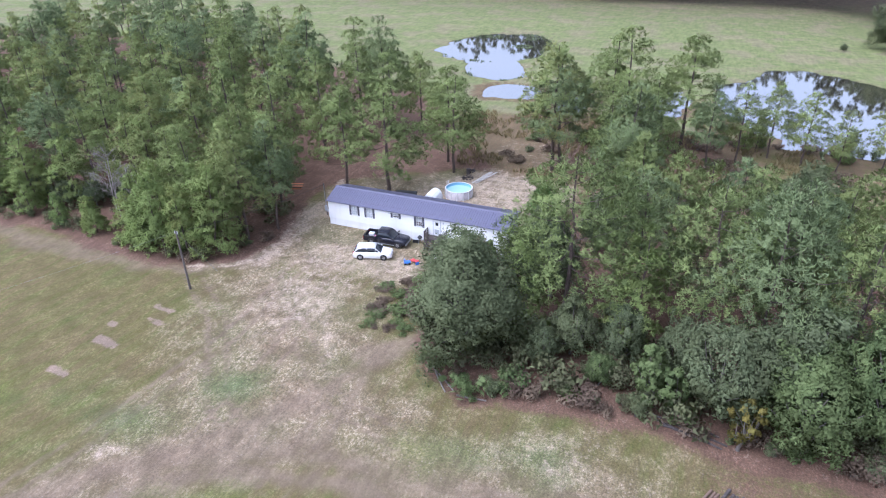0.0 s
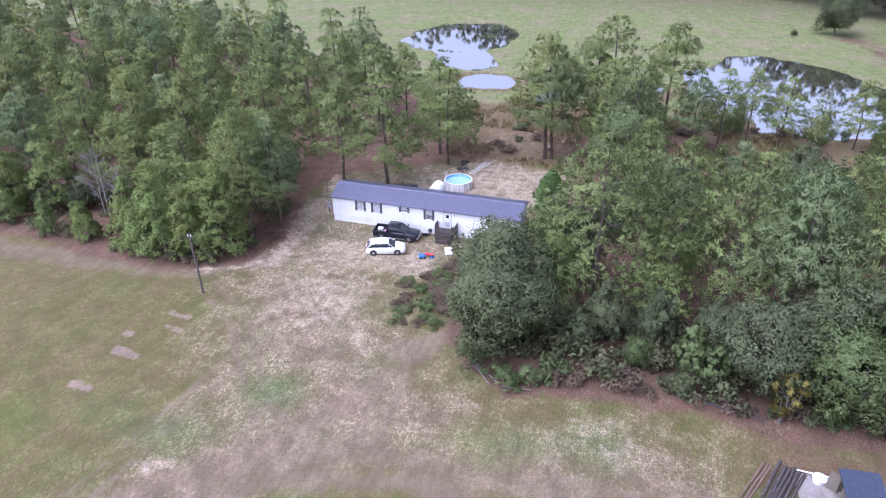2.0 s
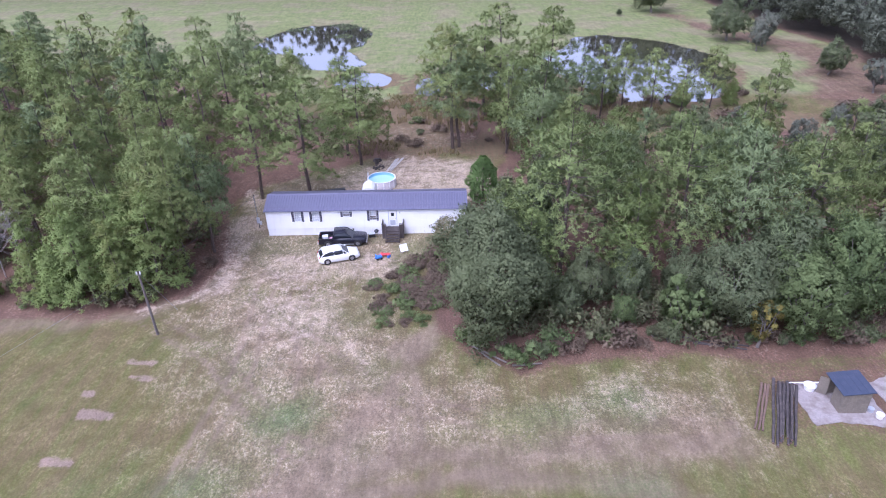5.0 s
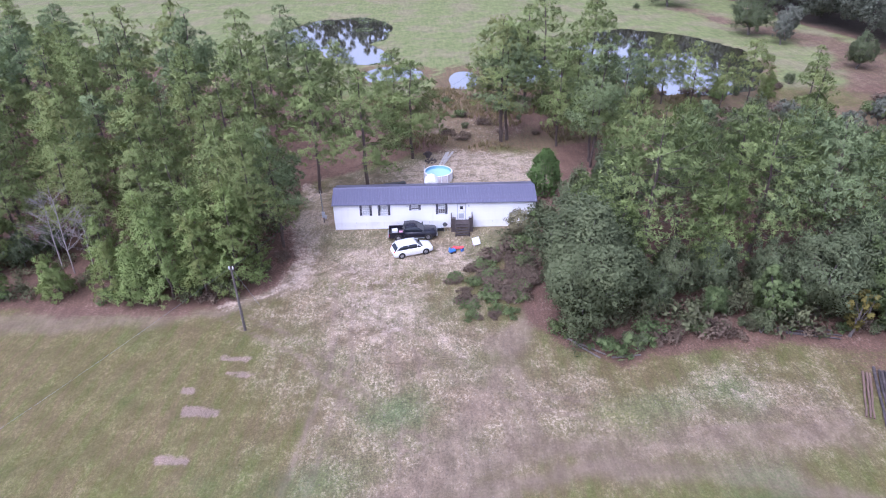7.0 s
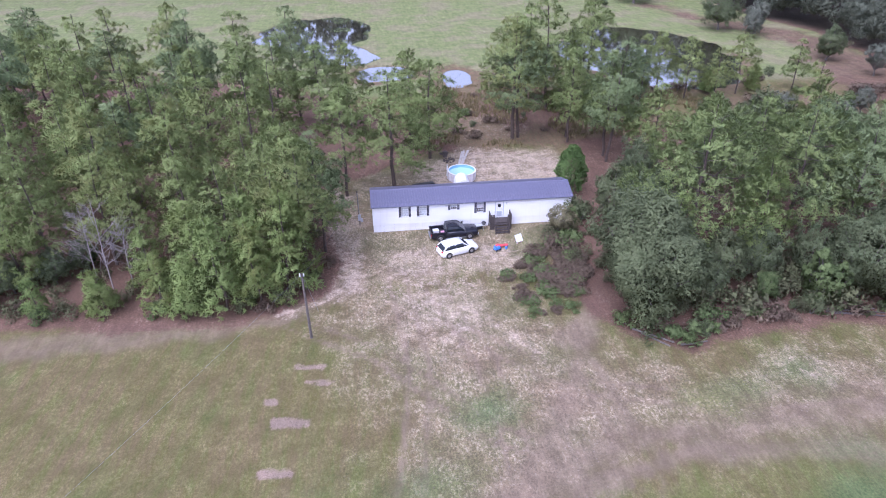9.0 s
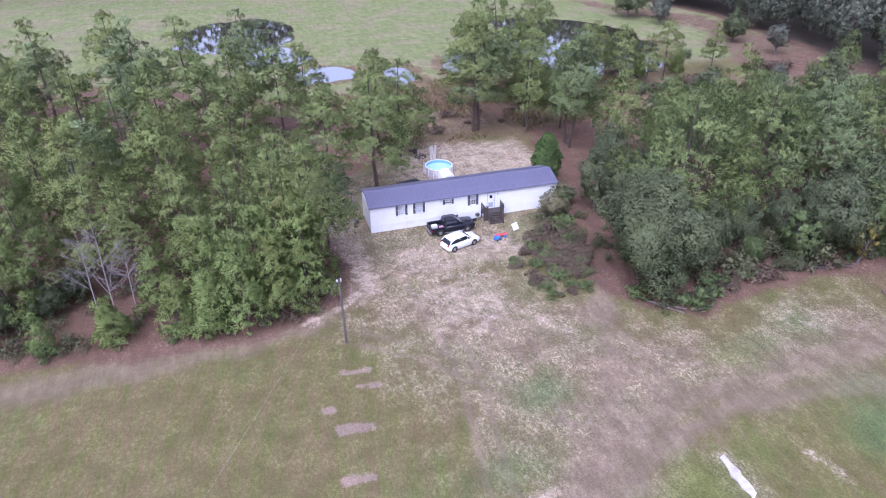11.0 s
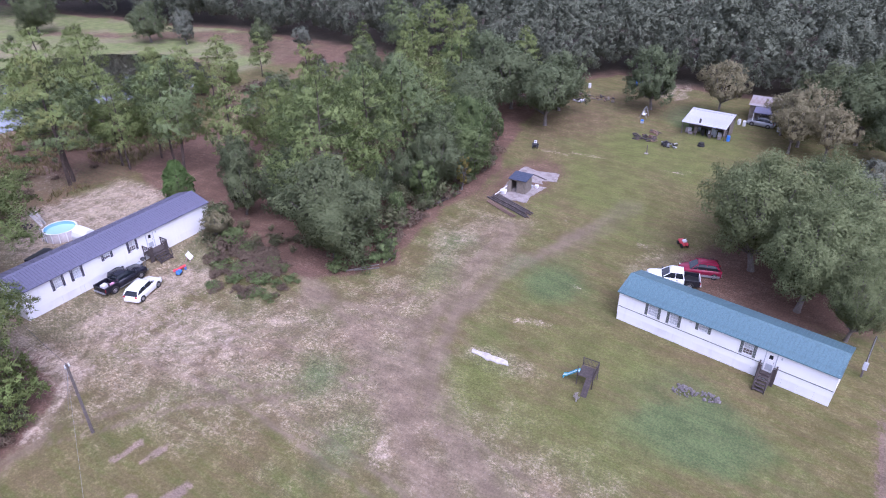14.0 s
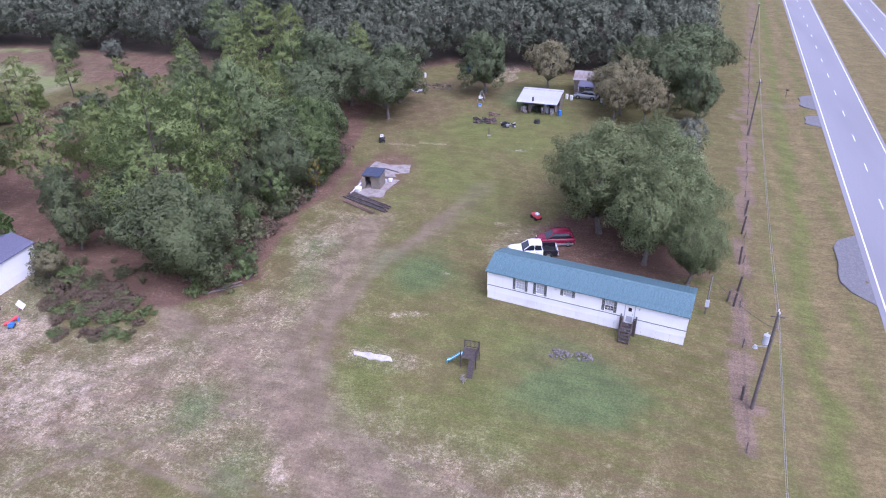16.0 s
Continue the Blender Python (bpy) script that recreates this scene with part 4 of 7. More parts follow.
# ---- vehicles ----
def hull(stations):
    """A body skin: stations of x, half-width low and high, bottom, waist and top."""
    secs = []
    for x, w0, w1, zb, zt in stations:
        zm = zb + (zt - zb) * 0.55
        secs.append([(x, -w0 * 0.94, zb), (x, -w0, zb + 0.06), (x, -w0 * 1.0, zm), (x, -w1, zt - 0.03), (x, -w1 * 0.93, zt), (x, w1 * 0.93, zt), (x, w1, zt - 0.03), (x, w0 * 1.0, zm), (x, w0, zb + 0.06), (x, w0 * 0.94, zb)])
    return loft(secs)


def wheels(car, axles, half, r):
    for x in axles:
        for s in (-1, 1):
            w = part("wheel", rods(((x, s * (half - 0.20), r), (x, s * half, r), r, r), sides=18), M["tyre"], car)
            part("rim", rods(((x, s * (half - 0.02), r), (x, s * (half + 0.008), r), r * 0.62, r * 0.58), sides=12), M["rim"], w)
            for i in range(5):
                a = i * 2 * math.pi / 5
                part("spoke_gap", rods(((x + 0.36 * r * math.cos(a), s * (half + 0.004), r + 0.36 * r * math.sin(a)), (x + 0.36 * r * math.cos(a), s * (half + 0.012), r + 0.36 * r * math.sin(a)), r * 0.13, r * 0.13), sides=6), M["tyre"], w)


def hatchback(m, label, paint, suv=False):
    """A five-door car that points along +x."""
    car = thing("car", m, label, "car", "vehicles")
    L, W = (4.42, 0.875) if not suv else (4.75, 0.90)
    h = 1.53 if not suv else 1.76
    b = 0.98 if not suv else 1.05
    e = L / 2
    part("body", hull([(-e, W * 0.86, W * 0.84, 0.36, b - 0.14), (-e + 0.10, W * 0.95, W * 0.92, 0.24, b - 0.02), (-e + 0.55, W, W * 0.96, 0.20, b), (0.1, W, W * 0.97, 0.18, b), (e - 1.35, W, W * 0.96, 0.18, b), (e - 0.9, W, W * 0.93, 0.20, b - 0.06), (e - 0.25, W * 0.96, W * 0.86, 0.22, b - 0.22), (e, W * 0.80, W * 0.74, 0.32, b - 0.36)]), paint, car, flat=False)
    part("glasshouse", hull([(-e + 0.10, W * 0.90, W * 0.80, b - 0.06, b + 0.04), (-e + 0.75, W * 0.91, W * 0.76, b - 0.04, h - 0.07), (0.25, W * 0.91, W * 0.76, b - 0.04, h - 0.06), (e - 1.15, W * 0.90, W * 0.82, b - 0.06, b + 0.02)]), M["car_glass"], car, "dark window glass")
    part("roof", hull([(-e + 0.45, W * 0.76, W * 0.66, h - 0.20, h - 0.11), (-e + 0.85, W * 0.82, W * 0.72, h - 0.14, h - 0.01), (-0.2, W * 0.83, W * 0.74, h - 0.10, h + 0.01), (0.40, W * 0.80, W * 0.72, h - 0.14, h - 0.06)]), paint, car, flat=False)
    for s in (-1, 1):
        part("rear_pillar", loft([[(x, s * W * f, z) for x, f, z in ((x0, 0.915, b - 0.03), (x1, 0.80, h - 0.10), (x1, 0.70, h - 0.10), (x0, 0.80, b - 0.03))] for x0, x1 in ((-e + 0.16, -e + 0.58), (-e + 0.72, -e + 0.98))]), paint, car)
    for s in (-1, 1):
        for x0, x1, t0, t1 in ((-e + 0.18, -e + 0.62, -0.02, 0.0), (-0.55, -0.62, 0, 0), (0.42, 0.40, 0, 0), (e - 1.28, 0.36, 0, 0)):
            part("pillar", rods(((x0, s * W * 0.905, b - 0.01), (x1, s * W * 0.775, h - 0.07), 0.045, 0.04)), paint, car)
        part("door_handle", boxes((-0.45, -0.28, s * W - 0.02, s * W + 0.02, b - 0.18, b - 0.14)), paint, car)
        part("door_handle", boxes((0.52, 0.68, s * W - 0.02, s * W + 0.02, b - 0.18, b - 0.14)), paint, car)
        part("mirror", boxes((e - 1.42, e - 1.24, s * (W + 0.08) - 0.07, s * (W + 0.08) + 0.07, b + 0.02, b + 0.15), bevel=0.02), paint, car)
        part("headlight", boxes((e - 0.32, e - 0.07, s * W * 0.68 - 0.15, s * W * 0.68 + 0.15, b - 0.40, b - 0.24), bevel=0.03), M["lamp_clear"], car)
        part("tail_light", boxes((-e - 0.005, -e + 0.16, s * W * 0.76 - 0.12, s * W * 0.76 + 0.12, b - 0.20, b - 0.03), bevel=0.03), M["lamp_red"], car)
        for ax in (-e + 0.82, e - 0.90):
            part("wheel_arch", rods(((ax, s * (W - 0.06), 0.34), (ax, s * (W + 0.004), 0.34), 0.39, 0.39), sides=18), M["black"], car)
        if suv:
            part("sill_cladding", boxes((-e + 0.2, e - 0.2, s * W - 0.02, s * W + 0.012, 0.24, 0.50)), M["paint_silver"], car)
            part("roof_rail", rods(((-e + 0.7, s * W * 0.66, h + 0.06), (0.3, s * W * 0.66, h + 0.06), 0.02, 0.02)), M["black"], car)
    part("bumper", boxes((e - 0.10, e + 0.03, -W * 0.76, W * 0.76, 0.26, 0.46), bevel=0.03), paint if not suv else M["paint_silver"], car)
    part("bumper", boxes((-e - 0.05, -e + 0.10, -W * 0.84, W * 0.84, 0.34, 0.58), bevel=0.03), paint if not suv else M["paint_silver"], car)
    part("grille", boxes((e - 0.06, e + 0.012, -0.34, 0.34, 0.48, 0.60), bevel=0.01), M["black"], car)
    part("number_plate", boxes((-e - 0.03, -e + 0.02, -0.16, 0.16, 0.62, 0.74)), M["white_plastic"], car)
    wheels(car, (-e + 0.82, e - 0.90), W + 0.01, 0.33 if not suv else 0.36)
    return car


def pickup(m, label, paint, lower, load):
    """A crew-cab pickup that points along +x, its bed open."""
    car = thing("pickup_truck", m, label, "pickup truck", "vehicles")
    L, W, b, h = 5.35, 0.93, 1.08, 1.74
    e = L / 2
    part("body", hull([(-e + 1.62, W, W * 0.96, 0.34, b), (0.2, W, W * 0.97, 0.32, b), (e - 1.45, W, W * 0.96, 0.32, b), (e - 0.9, W, W * 0.93, 0.32, b - 0.02), (e - 0.2, W * 0.97, W * 0.88, 0.34, b - 0.10), (e, W * 0.88, W * 0.82, 0.40, b - 0.20)]), paint, car, flat=False)
    part("glasshouse", hull([(-e + 1.64, W * 0.88, W * 0.80, b - 0.03, b + 0.30), (-e + 1.86, W * 0.89, W * 0.77, b - 0.03, h - 0.06), (0.35, W * 0.89, W * 0.77, b - 0.03, h - 0.05), (e - 1.45, W * 0.89, W * 0.85, b - 0.03, b + 0.03)]), M["car_glass"], car, "dark window glass")
    part("roof", hull([(-e + 1.72, W * 0.78, W * 0.74, h - 0.10, h - 0.03), (-e + 2.0, W * 0.80, W * 0.75, h - 0.08, h), (0.1, W * 0.80, W * 0.75, h - 0.06, h), (0.5, W * 0.78, W * 0.73, h - 0.12, h - 0.06)]), paint, car, flat=False)
    bed = part("bed", boxes((-e, -e + 1.60, -W, -W + 0.10, 0.42, b), (-e, -e + 1.60, W - 0.10, W, 0.42, b), (-e + 1.52, -e + 1.60, -W + 0.10, W - 0.10, 0.42, b), (-e, -e + 1.60, -W + 0.10, W - 0.10, 0.52, 0.60), bevel=0.015), lower, car)
    part("tailgate", boxes((-e - 0.05, -e + 0.04, -W + 0.03, W - 0.03, 0.56, b), bevel=0.015), paint, bed)
    part("bed_liner", boxes((-e + 0.05, -e + 1.50, -W + 0.11, W - 0.11, 0.602, 0.63)), M["black"], bed)
    for s in (-1, 1):
        part("bed_rail", boxes((-e, -e + 1.58, s * (W - 0.055) - 0.06, s * (W - 0.055) + 0.06, b, b + 0.03)), M["black"], bed)
        part("pillar", rods(((-e + 1.66, s * W * 0.89, b), (-e + 1.84, s * W * 0.785, h - 0.06), 0.07, 0.06)), paint, car)
        part("pillar", rods(((-0.12, s * W * 0.90, b), (-0.12, s * W * 0.785, h - 0.05), 0.05, 0.04)), paint, car)
        part("pillar", rods(((e - 1.47, s * W * 0.895, b), (0.44, s * W * 0.785, h - 0.08), 0.045, 0.04)), paint, car)
        part("mirror", boxes((e - 1.62, e - 1.45, s * (W + 0.12) - 0.09, s * (W + 0.12) + 0.09, b + 0.03, b + 0.22), bevel=0.02), M["black"], car)
        part("headlight", boxes((e - 0.22, e - 0.02, s * W * 0.68 - 0.15, s * W * 0.68 + 0.15, b - 0.40, b - 0.20), bevel=0.03), M["lamp_clear"], car)
        part("tail_light", boxes((-e - 0.045, -e + 0.05, s * (W - 0.09) - 0.08, s * (W - 0.09) + 0.08, 0.66, b - 0.08), bevel=0.02), M["lamp_red"], car)
        part("door_handle", boxes((-0.40, -0.24, s * W - 0.02, s * W + 0.02, b - 0.16, b - 0.12)), lower, car)
        part("door_handle", boxes((0.55, 0.71, s * W - 0.02, s * W + 0.02, b - 0.16, b - 0.12)), lower, car)
        part("sill", boxes((-e + 1.64, e - 1.4, s * W - 0.03, s * W + 0.05, 0.30, 0.36)), M["metal"], car)
        for ax in (-e + 1.02, e - 0.98):
            part("wheel_arch", rods(((ax, s * (W - 0.06), 0.42), (ax, s * (W + 0.006), 0.42), 0.45, 0.45), sides=18), M["black"], car)
    part("bumper", boxes((e - 0.06, e + 0.10, -W * 0.92, W * 0.92, 0.42, 0.62), bevel=0.03), M["rim"], car)
    part("bumper", boxes((-e - 0.18, -e - 0.05, -W * 0.88, W * 0.88, 0.42, 0.58), bevel=0.03), M["rim"], car)
    part("grille", boxes((e - 0.05, e + 0.03, -0.42, 0.42, 0.64, 0.86), bevel=0.02), M["black"], car)
    wheels(car, (-e + 1.02, e - 0.98), W + 0.01, 0.385)
    return car


pickup(pose(9.05, -2.05, 0, 0, 0, 3), "black crew-cab pickup truck parked beside the mobile home", M["paint_black"], M["paint_black"], True)
hatchback(pose(9.0, -5.55, 0, 0, 0, 18), "white five-door hatchback car parked on the yard", M["paint_white"])
pickup(pose(38.7, -52.9, 0, 0, 0, 105), "white pickup truck with dark bed parked behind the home", M["paint_white"], M["paint_black"], True)
suv = hatchback(pose(41.9, -55.0, 0, 0, 0, 62 + 45), "dark red sport utility car with silver cladding", M["paint_red"], True)

suv.scale = (0.92, 0.95, 1.0)

# ---- trees and shrubs ----
def tube(points, radii, sides=6):
    """Corners and faces of a bent, tapering limb."""
    p = np.asarray(points, float)
    d = np.gradient(p, axis=0)
    d /= np.linalg.norm(d, axis=1)[:, None] + 1e-9
    ref = np.where(np.abs(d[:, 2:3]) > 0.9, [[1.0, 0, 0]], [[0, 0, 1.0]])
    u = np.cross(d, ref)
    u /= np.linalg.norm(u, axis=1)[:, None] + 1e-9
    w = np.cross(d, u)
    a = np.linspace(0, 2 * np.pi, sides, endpoint=False)
    r = np.asarray(radii)[:, None, None]
    v = p[:, None] + r * (np.cos(a)[None, :, None] * u[:, None] + np.sin(a)[None, :, None] * w[:, None])
    n = len(p)
    i = np.arange(n * sides).reshape(n, sides)
    j = np.roll(i, -1, axis=1)
    f = np.stack([i[:-1], j[:-1], j[1:], i[1:]], -1).reshape(-1, 4)
    return v.reshape(-1, 3), f


def join(pieces):
    vs, fs, n = [], [], 0
    for v, f, *_ in pieces:
        vs.append(v), fs.append(f + n)
        n += len(v)
    return np.concatenate(vs), np.concatenate(fs)


def leafy(name, piece, leaf):
    """A mesh of foliage with rounded shading."""
    return mesh_of(name, piece[0], piece[1], leaf, True, piece[2])


def unit(rng, n):
    v = rng.normal(size=(n, 3))
    return v / np.linalg.norm(v, axis=1)[:, None]


def faced(v, n):
    """Triangles with the outward normals n: corners wound so that the faces look outward, faces, and a normal for every corner."""
    n = n / (np.linalg.norm(n, axis=1)[:, None] + 1e-9)
    g = np.cross(v[:, 1] - v[:, 0], v[:, 2] - v[:, 0])
    back = (g * n).sum(axis=1) < 0
    v[back] = v[back][:, [0, 2, 1]]
    return v.reshape(-1, 3), np.arange(len(v) * 3).reshape(-1, 3), np.repeat(n, 3, axis=0)


def tufts(rng, centres, ways, blades, length, width, spread=0.8, root=0.08, round_to=None, loose=0.0):
    """Bunches of needles or narrow leaves, a triangle each."""
    n = len(centres)
    c = np.repeat(centres, blades, axis=0)
    lead = np.repeat(ways, blades, axis=0)
    d = unit(rng, n * blades) * spread + lead * 0.8
    d /= np.linalg.norm(d, axis=1)[:, None] + 1e-9
    ln = rng.uniform(0.7, 1.25, (n * blades, 1)) * (length if np.isscalar(length) else np.repeat(length, blades)[:, None])
    side = np.cross(d, unit(rng, n * blades))
    side /= np.linalg.norm(side, axis=1)[:, None] + 1e-9
    side *= width / 2 * rng.uniform(0.7, 1.3, (n * blades, 1))
    c = c + rng.normal(size=c.shape) * loose
    foot = c + d * ln * root
    out = d * (0.75 if round_to is None else 0.40) + (lead * 0.5 if round_to is None else np.repeat(round_to, blades, axis=0)) + rng.normal(size=d.shape) * 0.12
    return faced(np.stack([foot - side, foot + side, c + d * ln], 1), out)


def leaves(rng, points, normals, size, stray=0.5, out=None):
    """Leafy sprays, a small blade each."""
    n = len(points)
    nn = normals + rng.normal(size=(n, 3)) * stray
    nn /= np.linalg.norm(nn, axis=1)[:, None] + 1e-9
    u = np.cross(nn, unit(rng, n))
    u /= np.linalg.norm(u, axis=1)[:, None] + 1e-9
    w = np.cross(nn, u)
    s = size * rng.uniform(0.6, 1.35, (n, 1))
    tip, end = points + u * s * 0.70, points - u * s * 0.45
    v = np.stack([end + w * s * 0.34, end * 0.65 + tip * 0.35 - w * s * 0.42, tip], 1)
    return faced(v, (normals if out is None else out) + rng.normal(size=(n, 3)) * 0.22)


def pine_meshes(seed, h, low, radius, puffs=58, young=False, tuft=17, blades=12, width=0.094, long=0.34, broad=False):
    """Trunk, limbs and crown of a pine: boughs of small needle tufts crowded over an uneven dome, with whorled limbs within."""
    rng = np.random.RandomState(seed)
    z = np.linspace(-0.3, h, 12)
    bend = np.cumsum(rng.normal(size=(12, 2)) * 0.07, axis=0) + np.linspace(0, 1, 12)[:, None] * rng.normal(size=2) * 0.35
    bend[0] = bend[1] = 0
    trunk = tube(np.column_stack([bend, z]), 0.013 * h * (1 - np.linspace(0, 1, 12) ** 1.2 * 0.86), 8)
    lobe = rng.uniform(0, 6.28, 4)

    def reach(k2, turn):
        """The crown's radius at a height of 0 to 1 and a bearing."""
        if young:
            r = np.minimum(1.0, 0.7 + 3.0 * k2) * (1 - k2) ** 0.85 + 0.04
        elif broad:
            r = np.minimum(1.0, 0.70 + 1.4 * k2) * np.maximum(1 - k2 ** 2.3, 0) ** 0.62 + 0.04
        else:
            r = np.minimum(1.0, 0.62 + 1.7 * k2) * np.maximum(1 - k2 ** 1.55, 0) ** 0.85 + 0.06
        return radius * r * (1 + 0.14 * np.sin(turn + lobe[0]) + 0.13 * np.sin(2 * turn + lobe[1] + 5 * k2) + 0.10 * np.sin(3 * turn + lobe[2] - 9 * k2) + 0.08 * np.sin(17 * k2 + lobe[3]))

    def spine(zz):
        return np.column_stack([np.interp(zz, z, bend[:, 0]), np.interp(zz, z, bend[:, 1]), zz])

    def height(k2):
        return h * (low + (0.975 - low) * k2)

    pieces, turn = [], 0.0
    limbs = 26 if not young else 20
    for i in range(limbs):
        k2 = (i + rng.rand() * 0.7) / limbs
        turn += 2.4 + rng.normal() * 0.3
        ln = float(reach(k2, turn)) * rng.uniform(0.72, 0.95)
        base = spine(np.array([height(k2) - 0.12 * ln]))[0]
        q = np.linspace(0, 1, 4)[:, None]
        out = np.array([math.cos(turn), math.sin(turn), 0.10 + 0.5 * k2])
        pieces.append(tube(base + out * ln * q - np.array([0, 0, 1]) * 0.10 * ln * np.sin(q * 3.1), 0.004 * ln + 0.014 * (1 - q[:, 0]) * (1 + ln * 0.3), 3))
    k2 = rng.uniform(0, 1, puffs * 8)
    turn = rng.uniform(0, 2 * np.pi, puffs * 8)
    r = reach(k2, turn)
    keep = rng.rand(puffs * 8) < (r / radius + 0.12) * np.where(k2 < 0.25, 0.8, 1.0)
    k2, turn, r = k2[keep], turn[keep], r[keep]
    c = spine(height(k2)) + np.column_stack([np.cos(turn), np.sin(turn), np.zeros(len(k2))]) * (r * rng.uniform(0.66, 0.90, len(k2)))[:, None]
    gap = (0.155 if not young else 0.17) * radius + 0.10
    chosen = []
    for i in range(len(c)):
        if len(chosen) < puffs and all(np.sum(((c[i] - c[m]) * [1, 1, 1.25]) ** 2) > gap * gap for m in chosen):
            chosen.append(i)
    c, k2, turn = c[chosen], k2[chosen], turn[chosen]
    out = np.column_stack([np.cos(turn), np.sin(turn), np.zeros(len(k2))])
    away = out + np.array([0, 0, 1.0]) * (0.10 + 1.1 * k2[:, None] ** 2)
    away /= np.linalg.norm(away, axis=1)[:, None]
    each = np.repeat(np.arange(len(c)), tuft)
    u = unit(rng, len(each))
    u[:, 2] = np.where(u[:, 2] < -0.35, -u[:, 2], u[:, 2])
    size = (radius * rng.uniform(0.17, 0.26, len(c)) + 0.12)[each][:, None]
    flat = u * size * rng.uniform(0.45, 1.0, (len(each), 1)) ** 0.5 * [1.0, 1.0, 0.72]
    flat += out[each] * (flat * out[each]).sum(axis=1)[:, None] * 0.35
    crown = tufts(rng, c[each] + flat, u * 0.7 + away[each] * 0.3 + np.array([0, 0, 0.25]), blades, long, width, 0.95, 0.0, u * 0.42 + away[each] * 0.85 + np.array([0, 0, 0.02]), 0.34 * long)
    return trunk, join(pieces), crown


def oak_meshes(seed, h, radius, foot=0.25, count=5200, size=0.36, lobes=17, spray=34, stray=0.38):
    """Trunk, limbs and crown of a broadleaved tree: small sprays of leaves over a lobed dome."""
    rng = np.random.RandomState(seed)
    half = h * (1 - foot) / 2
    mid = h * foot + half * 0.92
    top = np.array([rng.normal() * 0.3, rng.normal() * 0.3, h * max(foot, 0.12) + 0.5])
    trunk = tube([[0, 0, -0.3], [0.03, 0, 0.3], top * [0.5, 0.5, 0.6], top], [0.034 * h, 0.024 * h, 0.019 * h, 0.016 * h], 8)
    ways = unit(rng, lobes * 4)
    ways = ways[ways[:, 2] > -0.6][:lobes]
    big = rng.uniform(0.26, 0.56, len(ways))
    pieces = []
    for d in ways:
        c = np.array([d[0] * radius * 0.66, d[1] * radius * 0.66, mid + d[2] * half * 0.66])
        pieces.append(tube([top * [1, 1, 0.9], (top + c) / 2 + np.array([0, 0, -0.3]) + rng.normal(size=3) * 0.25, c], [0.010 * h, 0.007 * h, 0.003 * h], 5))
    n = count // spray
    s, a = rng.uniform(-1.0, 1.0, n), rng.uniform(0, 2 * np.pi, n)
    flat = np.where(s > 0, np.maximum(0, 1 - np.abs(s) ** 1.8) ** 0.62, np.maximum(0, 1 - np.abs(s) ** 3.4) ** 0.45 * rng.uniform(0.78, 1.0, n))
    d = np.column_stack([np.cos(a) * flat, np.sin(a) * flat, s])
    du = d / np.linalg.norm(d, axis=1)[:, None]
    turn = np.arccos(np.clip(du @ ways.T, -1, 1))
    pull = np.exp(-(turn / (1.62 / math.sqrt(lobes))) ** 2) * big[None]
    grow = 0.52 + np.max(pull, axis=1)
    boss = ways[np.argmax(pull, axis=1)]
    deep = np.where(rng.rand(n) < 0.26, rng.uniform(0.60, 0.88, n), rng.uniform(0.88, 1.03, n))
    c = d * (grow * deep)[:, None] * [radius, radius, half] + [0, 0, mid]
    each = np.repeat(np.arange(n), spray)
    u = unit(rng, n * spray)
    wide = (radius * rng.uniform(0.050, 0.105, n) + 0.12)[each][:, None]
    c = c * (1 + rng.normal(size=(n, 1)) * 0.03)
    p = c[each] + u * rng.uniform(0.2, 1.0, (n * spray, 1)) ** 0.6 * wide * [1.0, 1.0, 1.15]
    keep = p[:, 2] > 0.12
    side = (du - boss * 0.72)[each]
    lean = u * 0.45 + du[each] * 0.45 + side * 1.1 + [0, 0, 0.12]
    crown = leaves(rng, p[keep], (u * 0.6 + du[each] * 0.35 + [0, 0, 0.35])[keep], size, stray, lean[keep])
    return trunk, join(pieces), crown


def shrub_mesh(seed, h, radius, count, size, narrow=False):
    rng = np.random.RandomState(seed)
    n_l = 7
    c = np.column_stack([rng.normal(size=n_l) * radius * 0.42, rng.normal(size=n_l) * radius * 0.42, rng.uniform(0.25, 0.8, n_l) * h])
    who = rng.randint(0, n_l, count)
    u = unit(rng, count)
    p = c[who] + u * (rng.rand(count, 1) ** 0.4) * np.array([radius * 0.48, radius * 0.48, h * 0.30])
    p[:, 2] = np.abs(p[:, 2]) + 0.03
    if narrow:
        crown = tufts(rng, p[: count // 3], u[: count // 3] * 0.5 + [0, 0, 0.6], 5, size * 1.3, size * 0.22)
    else:
        crown = leaves(rng, p, u * 0.6 + [0, 0, 0.5], size)
    stems = join([tube([[0, 0, -0.1], c[i] * [0.5, 0.5, 0.55], c[i]], [0.03, 0.02, 0.008], 4) for i in range(n_l)])
    return stems, crown


def tree_thing(name, trunk, limbs, crown, bark, leaf, label, group):
    """A tree at the origin, to be copied."""
    t = thing(name, pose(0, 0, 0), label, "tree", group)
    part("trunk", mesh_of("trunk", *trunk, bark, False), None, t)
    tagged(part("limb", mesh_of("limb", *limbs, bark, False), None, t), kind="stuff")
    part("crown", leafy("crown", crown, leaf), None, t)
    return t


def drop_master(ob):
    for o in (*ob.children_recursive, ob):
        bpy.data.objects.remove(o)


def plant(master, base_h, x, y, h, turn, label="", lean=0.0, wide=1.0):
    s = h / base_h
    t = copy_thing(master, pose(x, y, at(x, y) - 0.02, lean, 0, turn))
    t.scale = (s * wide, s * wide, s)
    if label:
        t["label"] = label
    return t


